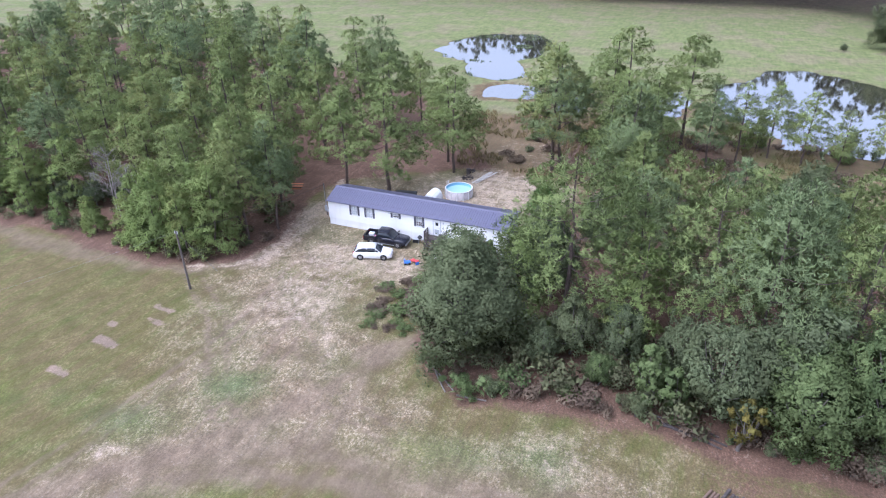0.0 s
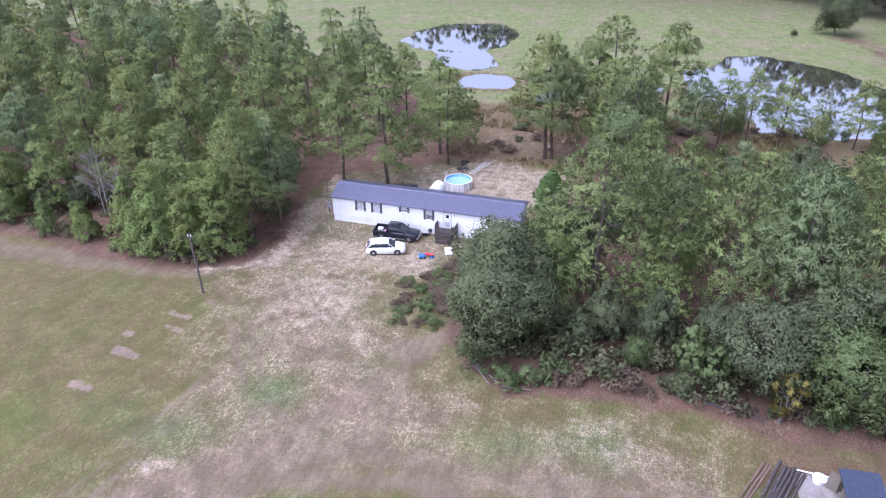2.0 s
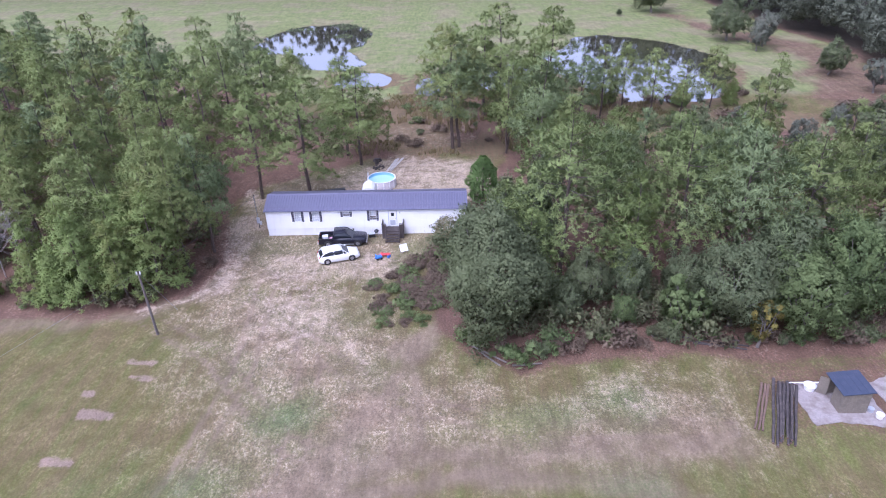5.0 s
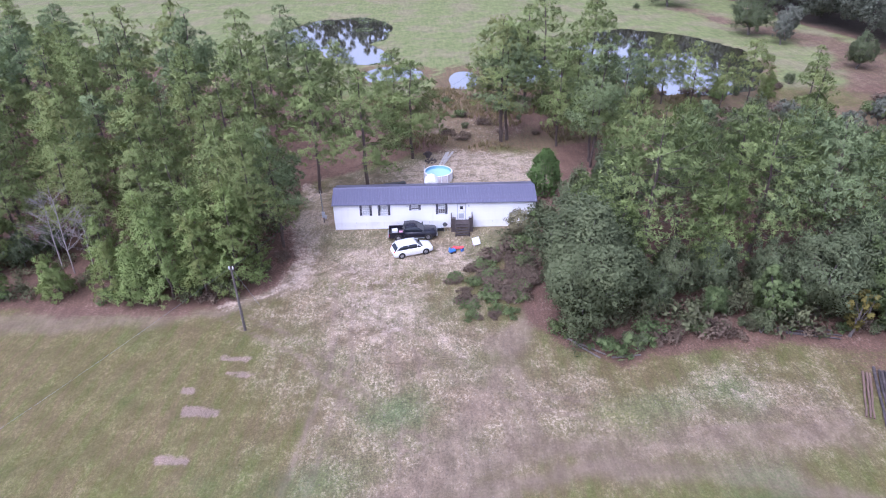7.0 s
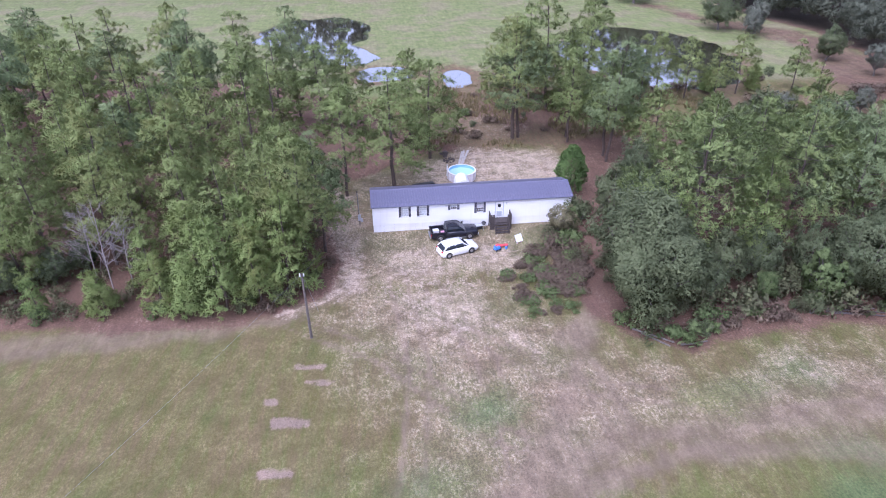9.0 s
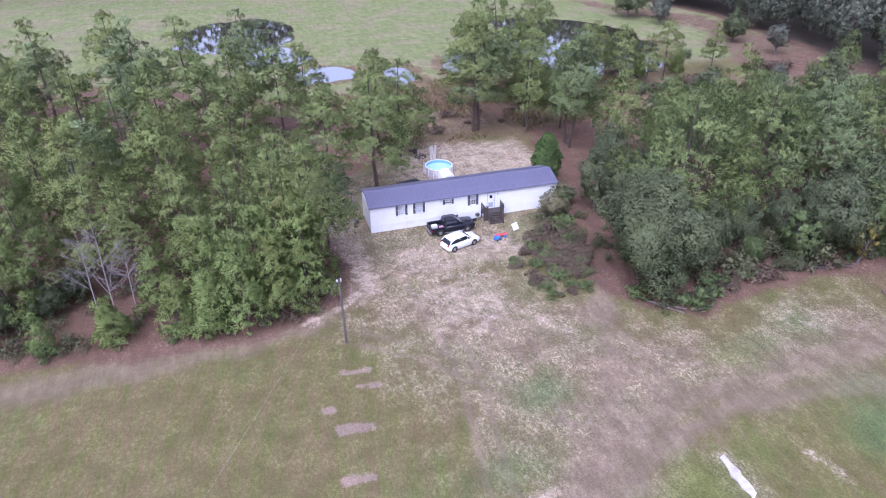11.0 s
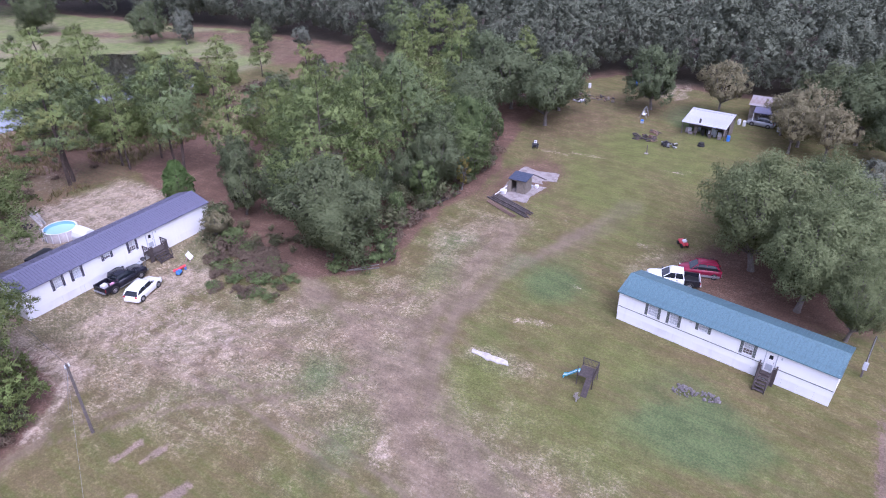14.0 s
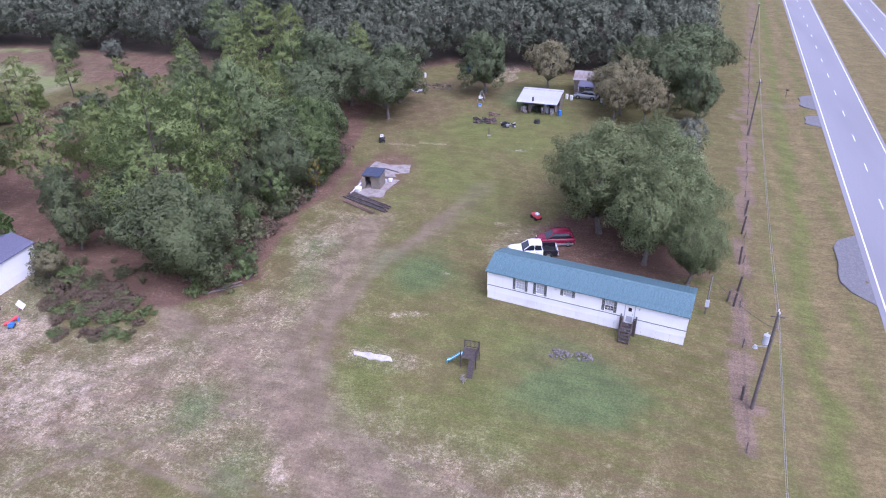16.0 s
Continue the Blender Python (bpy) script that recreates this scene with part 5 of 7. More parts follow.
rng = random.Random(7)
PINES = []
for i, (h, low, r) in enumerate(((16, 0.30, 4.1), (16, 0.27, 4.4), (15, 0.33, 3.9), (16, 0.23, 4.1), (15, 0.29, 4.4), (14, 0.12, 3.5))):
    PINES.append((tree_thing("pine_tree", *pine_meshes(20 + i, h, low, r), M["bark"], M["pine_grey"] if i == 2 else M["pine_young"] if i == 5 else M["pine"], "tall green pine with bare lower trunk", "pine trees"), h))
BROAD = []
for i, (h, low, r) in enumerate(((16, 0.26, 5.6), (15, 0.22, 5.2))):
    BROAD.append((tree_thing("pine_tree", *pine_meshes(50 + i, h, low, r, 92, False, 17, 12, 0.092, 0.34, True), M["bark"], M["pine"] if i == 0 else M["pine_grey"], "broad round-topped pine at the wood's edge", "pine trees"), h))
LOW = []
for i, (h, low, r) in enumerate(((15, 0.30, 4.1), (15, 0.26, 3.8), (15, 0.33, 4.3))):
    LOW.append((tree_thing("pine_tree", *pine_meshes(30 + i, h, low, r, 46, False, 13, 10, 0.14, 0.42), M["bark"], M["pine"] if i != 2 else M["pine_grey"], "tall green pine among the close stand", "pine trees"), h))
YOUNG = []
for i, (h, low, r) in enumerate(((9, 0.08, 2.6), (9, 0.10, 2.3), (6, 0.06, 1.7))):
    YOUNG.append((tree_thing("young_pine", *pine_meshes(40 + i, h, low, r, 56, True, 13, 12, 0.08, 0.28), M["bark"], M["pine_young"], "young bright green pine with branches to the ground", "young pines"), h))
OAKS = []
for i, (h, r, foot, leaf, n) in enumerate(((13, 5.4, -0.06, "oak", 56000), (12, 5.8, 0.02, "oak_dark", 16000), (13, 7.2, 0.08, "oak_dark", 20000), (11, 5.4, -0.02, "oak", 16000), (12, 4.6, -0.02, "green", 21000), (12, 6.2, -0.02, "oak_dark", 26000), (14, 6.8, 0.07, "oak_olive", 54000))):
    OAKS.append((tree_thing("oak_tree", *oak_meshes(60 + i, h, r, foot, n, 0.18 if n > 30000 else 0.225 if n > 20000 else 0.27, 24 if n > 30000 else 19), M["bark_grey"], M[leaf], "broad dark green oak with dense rounded crown", "broadleaved trees"), h))
TAN = (tree_thing("oak_tree", *oak_meshes(70, 9, 4.4, 0.16, 9000, 0.21, 17), M["bark_grey"], M["tan"], "thin-crowned tree with turning tan leaves", "broadleaved trees"), 9)
GREY = (tree_thing("oak_tree", *oak_meshes(71, 9, 3.6, 0.1, 6400, 0.25, 16), M["bark_grey"], M["grey_leaf"], "grey-green feathery tree by the fence", "broadleaved trees"), 9)
GOLD = (tree_thing("oak_tree", *oak_meshes(72, 6, 1.7, 0.06, 1500, 0.24, 11), M["bark_grey"], M["yellow"], "small tree with yellow autumn leaves", "broadleaved trees"), 6)
FRESH = (tree_thing("oak_tree", *oak_meshes(73, 7, 2.0, 0.05, 3600, 0.25, 12), M["bark_grey"], M["green"], "bright green leafy sapling at the wood's edge", "broadleaved trees"), 7)

placed = []


def pine(x, y, h, i=None, wide=1.0, label=""):
    i = rng.randrange(5) if i is None else i
    placed.append((x, y))
    return plant(PINES[i][0], PINES[i][1], x, y, h, rng.uniform(0, 360), label, rng.uniform(-1.5, 1.5), wide)


def broad_pine(x, y, h, i, wide=1.0):
    placed.append((x, y))
    return plant(BROAD[i][0], BROAD[i][1], x, y, h, rng.uniform(0, 360), "", 0, wide)


def low_pine(x, y, h):
    i = rng.randrange(3)
    placed.append((x, y))
    return plant(LOW[i][0], LOW[i][1], x, y, h, rng.uniform(0, 360), "", rng.uniform(-1.5, 1.5))


def young(x, y, h, i=None):
    i = rng.randrange(3) if i is None else i
    placed.append((x, y))
    return plant(YOUNG[i][0], YOUNG[i][1], x, y, h, rng.uniform(0, 360))


def oak(x, y, h, i=None, wide=1.0, label=""):
    i = rng.randrange(4) if i is None else i
    placed.append((x, y))
    return plant(OAKS[i][0], OAKS[i][1], x, y, h, rng.uniform(0, 360), label, 0, wide)


# pines in front of and behind the first home
for row in ((-5.4, -3.6, 13.5, 2), (-7.2, -7.2, 15.3, 0), (-10.5, -4.5, 14.0, 3), (-14.6, -6.9, 13.2, 1), (-18.5, -5.5, 12, 3), (-21.3, 2.6, 16), (-29, 2.6, 16), (-37, 2, 15.2), (-24.5, -3.5, 12), (-33, -5, 13), (-41, -4, 13.5), (-9, 2.5, 13), (-13.5, 2.5, 13.5),
            (-3.1, 10.0, 14.4, 0, 1.15), (3.0, 10.8, 15.2, 3, 1.35), (8.7, 20.8, 14.0, 1, 1.25), (6.3, 24.5, 14.2, 0, 1.2), (-29.5, 42, 18), (-26, 38, 17.6), (-42, 53, 16), (-19.9, 45.4, 16.2), (-10.6, 38, 18), (-6.8, 32.4, 14.5), (-13, 33, 15), (-2.5, 35, 13.5),
            (22.0, 26.7, 18.2, 0, 1.15), (23.0, 27.3, 16.5, 2, 1.15), (27.6, 41.5, 16.6, 3, 1.2), (30.5, 39.5, 18.8, 1, 1.15), (38.8, 43, 17.0, 0, 1.2), (51.5, 42.7, 11.5), (56, 41, 11.2), (43, 35.2, 12.5), (33.4, 16.4, 16.4), (33.6, 18.4, 15.0), (30, 24.3, 12.5), (30.4, 26.5, 13.5), (35.5, 24, 13), (66.9, 43.2, 11), (77.9, 43.5, 9.2), (47, 39, 12), (35, 35, 13), (60.5, 39.5, 9.5),
             (40.5, 3, 13.5), (60, -5, 14), (48.5, 5, 13), (67, 0, 12.5), (56.5, 6, 12.5), (38.6, -12.6, 12.4, 5), (29.2, -14.4, 10.5, 5)):
    pine(*row)
for row in ((32.4, -11.0, 17.6, 0, 1.1), (44.6, -8.8, 15.8, 0), (49.6, -11.8, 16.3, 1), (56.0, -10.6, 15.4, 0), (38.4, -4.5, 14.0, 1), (52, -2.5, 14.0, 1)):
    broad_pine(*row)
for row in ((-14.4, -13.4, 10.2), (-11.2, -13.0, 9.0), (-8.6, -11.0, 11.0), (-17.4, -13.2, 6.8), (-20.6, -12.6, 6.4), (-25.9, -12.6, 5.2), (-31.8, -12.4, 4.6), (-17.5, -9.5, 10.0), (-12, -9.3, 11.2), (-22.5, -9.0, 8.0), (-38.5, -11.5, 7.0), (-45, -11.0, 8.0), (48, 45, 5), (50, 46.5, 6), (62, 44.6, 5), (71, 45, 5)):
    young(*row)
for x, y, h, i, wide, label in ((25.0, -18.3, 14.2, 0, 1.16, "large dense oak standing at the corner of the wood"), (47.0, -18.6, 10.8, 5, 0.95, "light grey-green oak at the wood's edge"), (43.0, -15.6, 7.6, 1, 0.8, ""), (37.2, -18.4, 4.4, 4, 0.9, ""), (31.6, -17.6, 5.4, 1, 0.8, ""), (38.6, -14.6, 7.4, 1, 0.85, ""), (34.0, -15.0, 7.0, 3, 0.9, ""), (57.5, -18.0, 13.6, 4, 0.8, "tall pointed green tree at the wood's edge"), (52.6, -19.8, 10.6, 4, 1.15, "light green willow-like oak leaning over the wood edge"), (60.5, -16.5, 11.5, 3, 1.1, ""), (52.0, -15.5, 11.5, 1, 1.0, ""), (27.8, -1.6, 8.6, 3, 0.8, "grey-green oak beside the white home"), (30, -6.5, 11, 1, 0.8, ""), (66.5, -13, 11.5, 2, 0.9, ""), (32.5, 4.5, 9.5, 1, 0.7, ""),
                                (79, -21.5, 13.2, 2, 1.05, "broad spreading oak over the lawn"), (72.5, -10.5, 13.5, 2, 0.95, ""), (84.5, -12.5, 14, 2, 1.0, ""), (90.5, -5, 14.5, 1, 1.15, ""), (88, -20.5, 12.8, 1, 1.0, ""), (97, -35, 13.6, 1, 0.95, "oak with bare trunk standing by the carport"),
                                (95, -68.5, 14, 2, 1.0, ""), (104, -71, 14.5, 2, 1.0, ""), (88, -73, 11.5, 1, 0.9, ""), (112, -74, 14, 2, 1.0, ""), (101, -62.5, 12, 3, 1.0, ""),
                                (45.6, -59.8, 14.8, 6, 1.05, "broad olive oak shading the teal-roofed home"), (39.6, -65.0, 13.6, 6, 1.0, "broad olive oak leaning towards the teal roof"), (50.5, -65.4, 14.0, 6, 1.05, "broad olive oak shading the teal-roofed home"), (53.5, -58.8, 11.4, 6, 1.0, ""), (44.0, -68.4, 12.0, 6, 1.0, "broad olive oak shading the teal-roofed home"), (36.6, -69.4, 9.6, 6, 0.85, "")):
    oak(x, y, h, i, wide, label)
for x, y, h in ((99.5, -46.5, 11.4), (89.5, -60.5, 11.5), (84.5, -64.5, 9.8), (94, -57.5, 8.5), (85.5, -59.5, 9.0), (20.9, -4.0, 4.8)):
    placed.append((x, y))
    plant(TAN[0], TAN[1], x, y, h, rng.uniform(0, 360))
for x, y, h in ((64, -68.5, 8.4), (69.5, -70, 8.2), (60.5, -67.0, 7.4), (94, 86, 9.5), (91, 82, 7.5), (99, 50, 7.5)):
    placed.append((x, y))
    plant(GREY[0], GREY[1], x, y, h, rng.uniform(0, 360))
for x, y, h in ((66.5, 28.5, 6.0), (72, 22, 6.5), (82, 30, 5.5)):
    placed.append((x, y))
    plant(GREY[0], GREY[1], x, y, h, rng.uniform(0, 360))
plant(GOLD[0], GOLD[1], 48.3, -21.9, 6.0, 30)
for x, y, h in ((41.2, -19.6, 7.2), (43.0, -20.0, 5.6), (68.5, -17.5, 5.5), (22.4, -3.4, 4.2)):
    plant(FRESH[0], FRESH[1], x, y, h, rng.uniform(0, 360))
# distant single trees on the field and along its edge
for x, y, h, i in ((80, 128, 15, 0), (70, 124, 2.2, 1), (97, 62, 8, 3), (88, 92, 12, 1)):
    oak(x, y, h, i)
for row in ((100, 22, 16.5), (94, 15, 13), (103, 8, 14), (98, 31, 9.5), (86, 12, 11), (108, 18, 15)):
    pine(*row)


# the woods' filling, by chance but never on top of another tree
def fill(area, box_xy, gap, tries, make, seed):
    r = random.Random(seed)
    for _ in range(tries):
        x, y = r.uniform(box_xy[0], box_xy[1]), r.uniform(box_xy[2], box_xy[3])
        if float(to_area(np.array(x), np.array(y), area)) > -1.0 or any((x - a) ** 2 + (y - b) ** 2 < gap * gap for a, b in placed):
            continue
        make(x, y, r)


for x, y, h in ((-36, -7.8, 4.4), (-32.5, -6.5, 4.8), (-39.5, -6.8, 5.0), (-30, -4.2, 4.5), (-43.5, -7.5, 4.2), (-48, -8.5, 5.0), (-53, -8.0, 4.5), (-20, -9.8, 3.0)):
    oak(x, y, h, 1, 1.0, "dark leafy understory tree among the pines")
for i in range(9):
    x = -35 - i * 4.8
    pine(x + rng.uniform(-1, 1), -8.5 + rng.uniform(-1.5, 2.0), rng.uniform(8.5, 12.0), 5)
for row in ((-20.0, -2.0, 12.0, 4), (-9.5, -8.2, 12.2, 3), (-27.5, -3.5, 12.5, 1)):
    pine(*row)
fill([(-75, -8), (-20, -6), (-8.5, -1), (-9, 10), (-7, 20), (-12, 30), (-24, 36), (-36, 50), (-75, 62)], (-75, -7, -8, 62), 5.9, 1500, lambda x, y, r: low_pine(x, y, r.uniform(12.5, 15.8)), 3)
fill([(-120, -6), (-74, -8), (-74, 60), (-44, 60), (-60, 76), (-120, 84)], (-120, -44, -8, 84), 8.0, 700, lambda x, y, r: low_pine(x, y, r.uniform(12.5, 16.5)), 9)
fill([(28, -13), (60, -12), (78, -8), (100, -12), (104, 8), (76, 22), (52, 20), (36, 12), (30, 2)], (28, 104, -13, 22), 5.6, 500, lambda x, y, r: low_pine(x, y, r.uniform(10, 13.5)) if r.random() < 0.62 else oak(x, y, r.uniform(8.5, 11.5), r.choice((1, 3, 4))), 4)
for master in PINES + BROAD + LOW + YOUNG + OAKS + [TAN, GREY, GOLD, FRESH]:
    drop_master(master[0])

# the cedar by the home
r_c = np.random.RandomState(90)
zc = r_c.uniform(0, 1, 2600) ** 0.8
ang = r_c.uniform(0, 6.283, 2600)
rad = 1.80 * np.sin(np.pi * (0.22 + 0.75 * zc)) ** 0.8 * r_c.uniform(0.45, 1.0, 2600) ** 0.5 * (1 + 0.16 * np.sin(5 * ang + 9 * zc) + 0.12 * np.sin(3 * ang - 17 * zc))
pc = np.column_stack([np.cos(ang) * rad, np.sin(ang) * rad, 0.15 + zc * 5.9])
cedar = thing("cedar_tree", pose(25.6, 8.0, 0), "dense bright green cedar beside the white home", "tree", "broadleaved trees")
part("trunk", mesh_of("trunk", *tube([[0, 0, -0.2], [0, 0, 3], [0, 0, 5.5]], [0.14, 0.09, 0.03], 8), M["bark"], False), None, cedar)
part("crown", leafy("crown", tufts(r_c, pc, np.column_stack([np.cos(ang), np.sin(ang), np.full(2600, 1.2)]), 4, 0.36, 0.11), M["cedar"]), None, cedar)


# bare dead trees
def dead_tree(x, y, h, seed):
    r = np.random.RandomState(seed)
    t = thing("dead_tree", pose(x, y, at(x, y)), "bare grey dead tree with thin branches", "tree", "dead trees")
    part("trunk", mesh_of("trunk", *tube([[0, 0, -0.2], [0.1, 0, h * 0.4], [0.25, 0.1, h * 0.75], [0.2, 0.2, h]], [0.07, 0.055, 0.035, 0.012], 6), M["dead"], False), None, t)
    for i in range(24):
        z = h * r.uniform(0.18, 0.92)
        a, ln = r.uniform(0, 6.28), (1 - z / h) * h * 0.30 + min(0.6, h * 0.12)
        o = np.array([math.cos(a), math.sin(a), 0.9])
        b = np.array([0.2 * z / h, 0.1 * z / h, z])
        limb = [tube([b, b + o * ln * 0.5 + r.normal(size=3) * 0.08, b + o * ln], [0.024, 0.016, 0.007], 4)]
        for j in range(4):
            s = b + o * ln * r.uniform(0.35, 0.9)
            limb.append(tube([s, s + (o + r.normal(size=3) * 0.6) * ln * 0.22, s + (o + r.normal(size=3) * 0.7) * ln * 0.42], [0.016, 0.011, 0.005], 3))
        part("branch", mesh_of("branch", *join(limb), M["dead"], False), None, t)


dead_tree(-26.5, -8.2, 10.5, 1)
dead_tree(-28.2, -7.2, 9.0, 2)
dead_tree(-24.8, -7.4, 7.0, 3)
dead_tree(16.2, -50.4, 0.7, 4)

# shrubs
SHRUBS, GROWTH = {}, {}
for key, h, r, n, size, leaf, label in (("brush", 1.2, 1.3, 700, 0.17, "brush", "low tangled brown brush on bare soil"), ("green", 1.1, 1.0, 640, 0.17, "green", "low green leafy shrub"), ("dull", 2.2, 1.3, 1150, 0.19, "oak", "dull green bush at the wood edge"), ("tall", 2.2, 1.1, 800, 0.17, "brush", "tall dry brown thicket bush")):
    stems, crown = shrub_mesh(len(label), h, r, n, size)
    t = thing("shrub", pose(0, 0, 0), label, "shrub", "shrubs")
    part("stem", mesh_of("stem", *stems, M["bark_grey"], False), None, t)
    part("foliage", leafy("foliage", crown, M[leaf]), None, t)
    SHRUBS[key] = (t, h)
    GROWTH[key] = ((crown[0][: len(crown[0]) // 6 * 3], crown[1][: len(crown[1]) // 2], crown[2][: len(crown[0]) // 6 * 3]), h)


under, under_n = [], []


def undergrowth(key, x, y, h, wide, r):
    """A bush of the wood's undergrowth, where nobody could count them."""
    v, f, n = GROWTH[key][0]
    a, s2 = r.uniform(0, 6.28), h / GROWTH[key][1]
    rot = np.array([[math.cos(a), -math.sin(a), 0], [math.sin(a), math.cos(a), 0], [0, 0, 1]])
    under.append((v @ rot.T * [s2 * wide, s2 * wide, s2] + [x, y, at(x, y)], f))
    under_n.append(n @ rot.T)


def shrub(key, x, y, h, wide=1.0):
    return plant(SHRUBS[key][0], SHRUBS[key][1], x, y, h, rng.uniform(0, 360), "", 0, wide)


r2 = random.Random(17)
BRUSH = [(12.2, -11.4), (12.0, -14.6), (15.4, -18.6), (18.6, -18), (22.0, -13), (23.0, -4), (18.6, -5), (15.0, -9)]
n = 0
while n < 110:
    x, y = r2.uniform(11.5, 22), r2.uniform(-19.5, -3)
    d = float(to_area(np.array(x), np.array(y), BRUSH))
    if d > -0.3:
        continue
    n += 1
    key = "green" if (y < -14.5 and r2.random() < 0.6) or r2.random() < 0.12 else r2.choice(("brush", "brush", "tall"))
    hb = (r2.uniform(0.3, 0.75) + 0.05 * max(0, x - 14) + (0.9 if y > -7 and x > 18 else 0)) * (0.7 if y < -15 else 1.0)
    shrub(key, x, y, hb, r2.uniform(1.2, 2.0) if hb < 1.0 else 1.0)
for pts, gap, keys, lo, hi in (([(22.8, -20.5), (27, -23.6), (33, -21.6), (43, -21.0), (50, -21.8), (58, -21.6), (65, -19)], 0.95, ("dull", "green", "brush", "brush", "dull", "tall"), 0.5, 2.0), ([(-75, -11.6), (-48, -12.2), (-31, -12.6), (-25, -12.6), (-12.4, -14.6), (-6.6, -10.6), (-4.6, -6)], 2.2, ("green", "brush", "dull"), 0.5, 1.4), ([(46, 46), (60, 45.5), (74, 48), (82, 56)], 2.4, ("dull", "brush"), 0.8, 2.0), ([(24, 2), (24, -3)], 1.3, ("dull", "dull"), 1.8, 3.0)):
    for (ax, ay), (bx, by) in zip(pts, pts[1:]):
        m = max(1, int(math.hypot(bx - ax, by - ay) / gap))
        for i in range(m):
            k2 = (i + r2.random()) / m
            shrub(r2.choice(keys), ax + (bx - ax) * k2 + r2.uniform(-0.9, 0.9), ay + (by - ay) * k2 + r2.uniform(-0.3, 1.6), r2.uniform(lo, hi))
for _ in range(34):
    x, y = r2.uniform(14, 48), r2.uniform(24, 50)
    if float(water_edge(np.array(x), np.array(y))) > 2:
        shrub(r2.choice(("brush", "green", "brush", "dull")), x, y, r2.uniform(0.5, 1.3), 1.3)
for _ in range(26):
    x, y = r2.uniform(56, 108), r2.uniform(24, 44)
    if float(to_area(np.array(x), np.array(y), WOOD_RIGHT)) > 0.5:
        shrub(r2.choice(("brush", "green", "dull")), x, y, r2.uniform(0.8, 2.2), 1.4)
for _ in range(110):
    x, y = r2.uniform(-70, -5), r2.uniform(-14, 2)
    if float(to_area(np.array(x), np.array(y), WOOD_LEFT)) < -0.8:
        undergrowth(r2.choice(("brush", "green", "dull", "brush", "tall")), x, y, r2.uniform(0.4, 1.8), r2.uniform(0.9, 1.5), r2)
for _ in range(26):
    x, y = r2.uniform(20.5, 26), r2.uniform(-14, 3)
    undergrowth(r2.choice(("brush", "tall", "dull", "brush")), x, y, r2.uniform(0.4, 1.6), 1.2, r2)
for _ in range(95):
    x, y = r2.uniform(25, 64), r2.uniform(-21.5, -13.5)
    if float(to_area(np.array(x), np.array(y), WOOD_RIGHT)) < -1.5:
        undergrowth(r2.choice(("dull", "green", "dull", "tall", "dull")), x, y, r2.uniform(1.2, 3.2), r2.uniform(0.8, 1.2), r2)
v, f = join(under)
tagged(new("undergrowth", leafy("undergrowth", (v, f, np.concatenate(under_n)), M["under"])), "mixed dull green and brown undergrowth below the trees", "undergrowth", kind="stuff")
for key in SHRUBS:
    drop_master(SHRUBS[key][0])


def palmetto(x, y, s, seed):
    r = np.random.RandomState(seed)
    t = thing("palmetto", pose(x, y, 0), "bright green fan-leaved palmetto clump", "shrub", "palmettos")
    for i in range(13):
        a, el = r.uniform(0, 6.28), r.uniform(0.5, 1.3)
        o = np.array([math.cos(a) * math.cos(el), math.sin(a) * math.cos(el), math.sin(el)])
        c = o * s * r.uniform(0.6, 1.0)
        side = np.cross(o, [0, 0, 1.0])
        v, f = [c], []
        for j in range(9):
            b = -1.2 + 2.4 * j / 8
            d = o * math.cos(b) + side * math.sin(b) + np.array([0, 0, -0.15])
            w = (-o * math.sin(b) + side * math.cos(b)) * 0.05
            v += [c + d * 0.25 * s - w, c + d * 0.25 * s + w, c + d * 0.55 * s]
            f += [[0, 1 + 3 * j, 2 + 3 * j], [1 + 3 * j, 3 + 3 * j, 2 + 3 * j]]
        part("fan_leaf", mesh_of("fan_leaf", v, f, M["green"]), None, t)


for i, (x, y, s) in enumerate(((22.9, -20.6, 1.1), (24.2, -22.0, 1.3), (25.6, -23.4, 1.2), (28.0, -23.6, 1.4), (29.3, -22.8, 1.3), (26.8, -23.9, 1.0), (23.4, -19.2, 1.2))):
    palmetto(x, y, s, i)

# broomsedge between the yard and the ponds, and reeds on the shores: beyond counting
r_s = np.random.RandomState(5)
px, py = r_s.uniform(-4, 60, 9000), r_s.uniform(23, 60, 9000)
we = water_edge(px, py)
keep = (we > -0.4) & (to_area(px, py, [(8, 24), (28, 23), (46, 26), (60, 40), (60, 48), (46, 56), (26, 54), (8, 54), (0, 46)]) < 0) & (vnoise(px, py, 4.0, 31) > 0.42)
px, py = px[keep], py[keep]
c3 = np.column_stack([px, py, ground_z(px, py)])
v, f, _ = tufts(r_s, c3, np.tile([0, 0, 2.4], (len(c3), 1)), 6, 0.7, 0.10)
px, py = r_s.uniform(-26, 6, 5200), r_s.uniform(70, 124, 5200)
we = water_edge(px, py)
keep = ((np.abs(we) < 0.9) & (vnoise(px, py, 3.0, 34) > 0.55)) | ((we < 0.5) & (py > 104) & (vnoise(px, py, 5.0, 33) > 0.62))
v2, f2, _ = tufts(r_s, np.column_stack([px[keep], py[keep], np.full(keep.sum(), -0.3)]), np.tile([0, 0, 1.0], (keep.sum(), 1)), 4, 0.45, 0.26)
tagged(new("pond_weed", mesh_of("pond_weed", v2, f2, M["oak_dark"])), "dark green weed standing in the shallow pond", "weed", kind="stuff")
tagged(new("broomsedge", mesh_of("broomsedge", v, f, M["reed"])), "rusty brown broomsedge and weeds before the pond", "grass", kind="stuff")

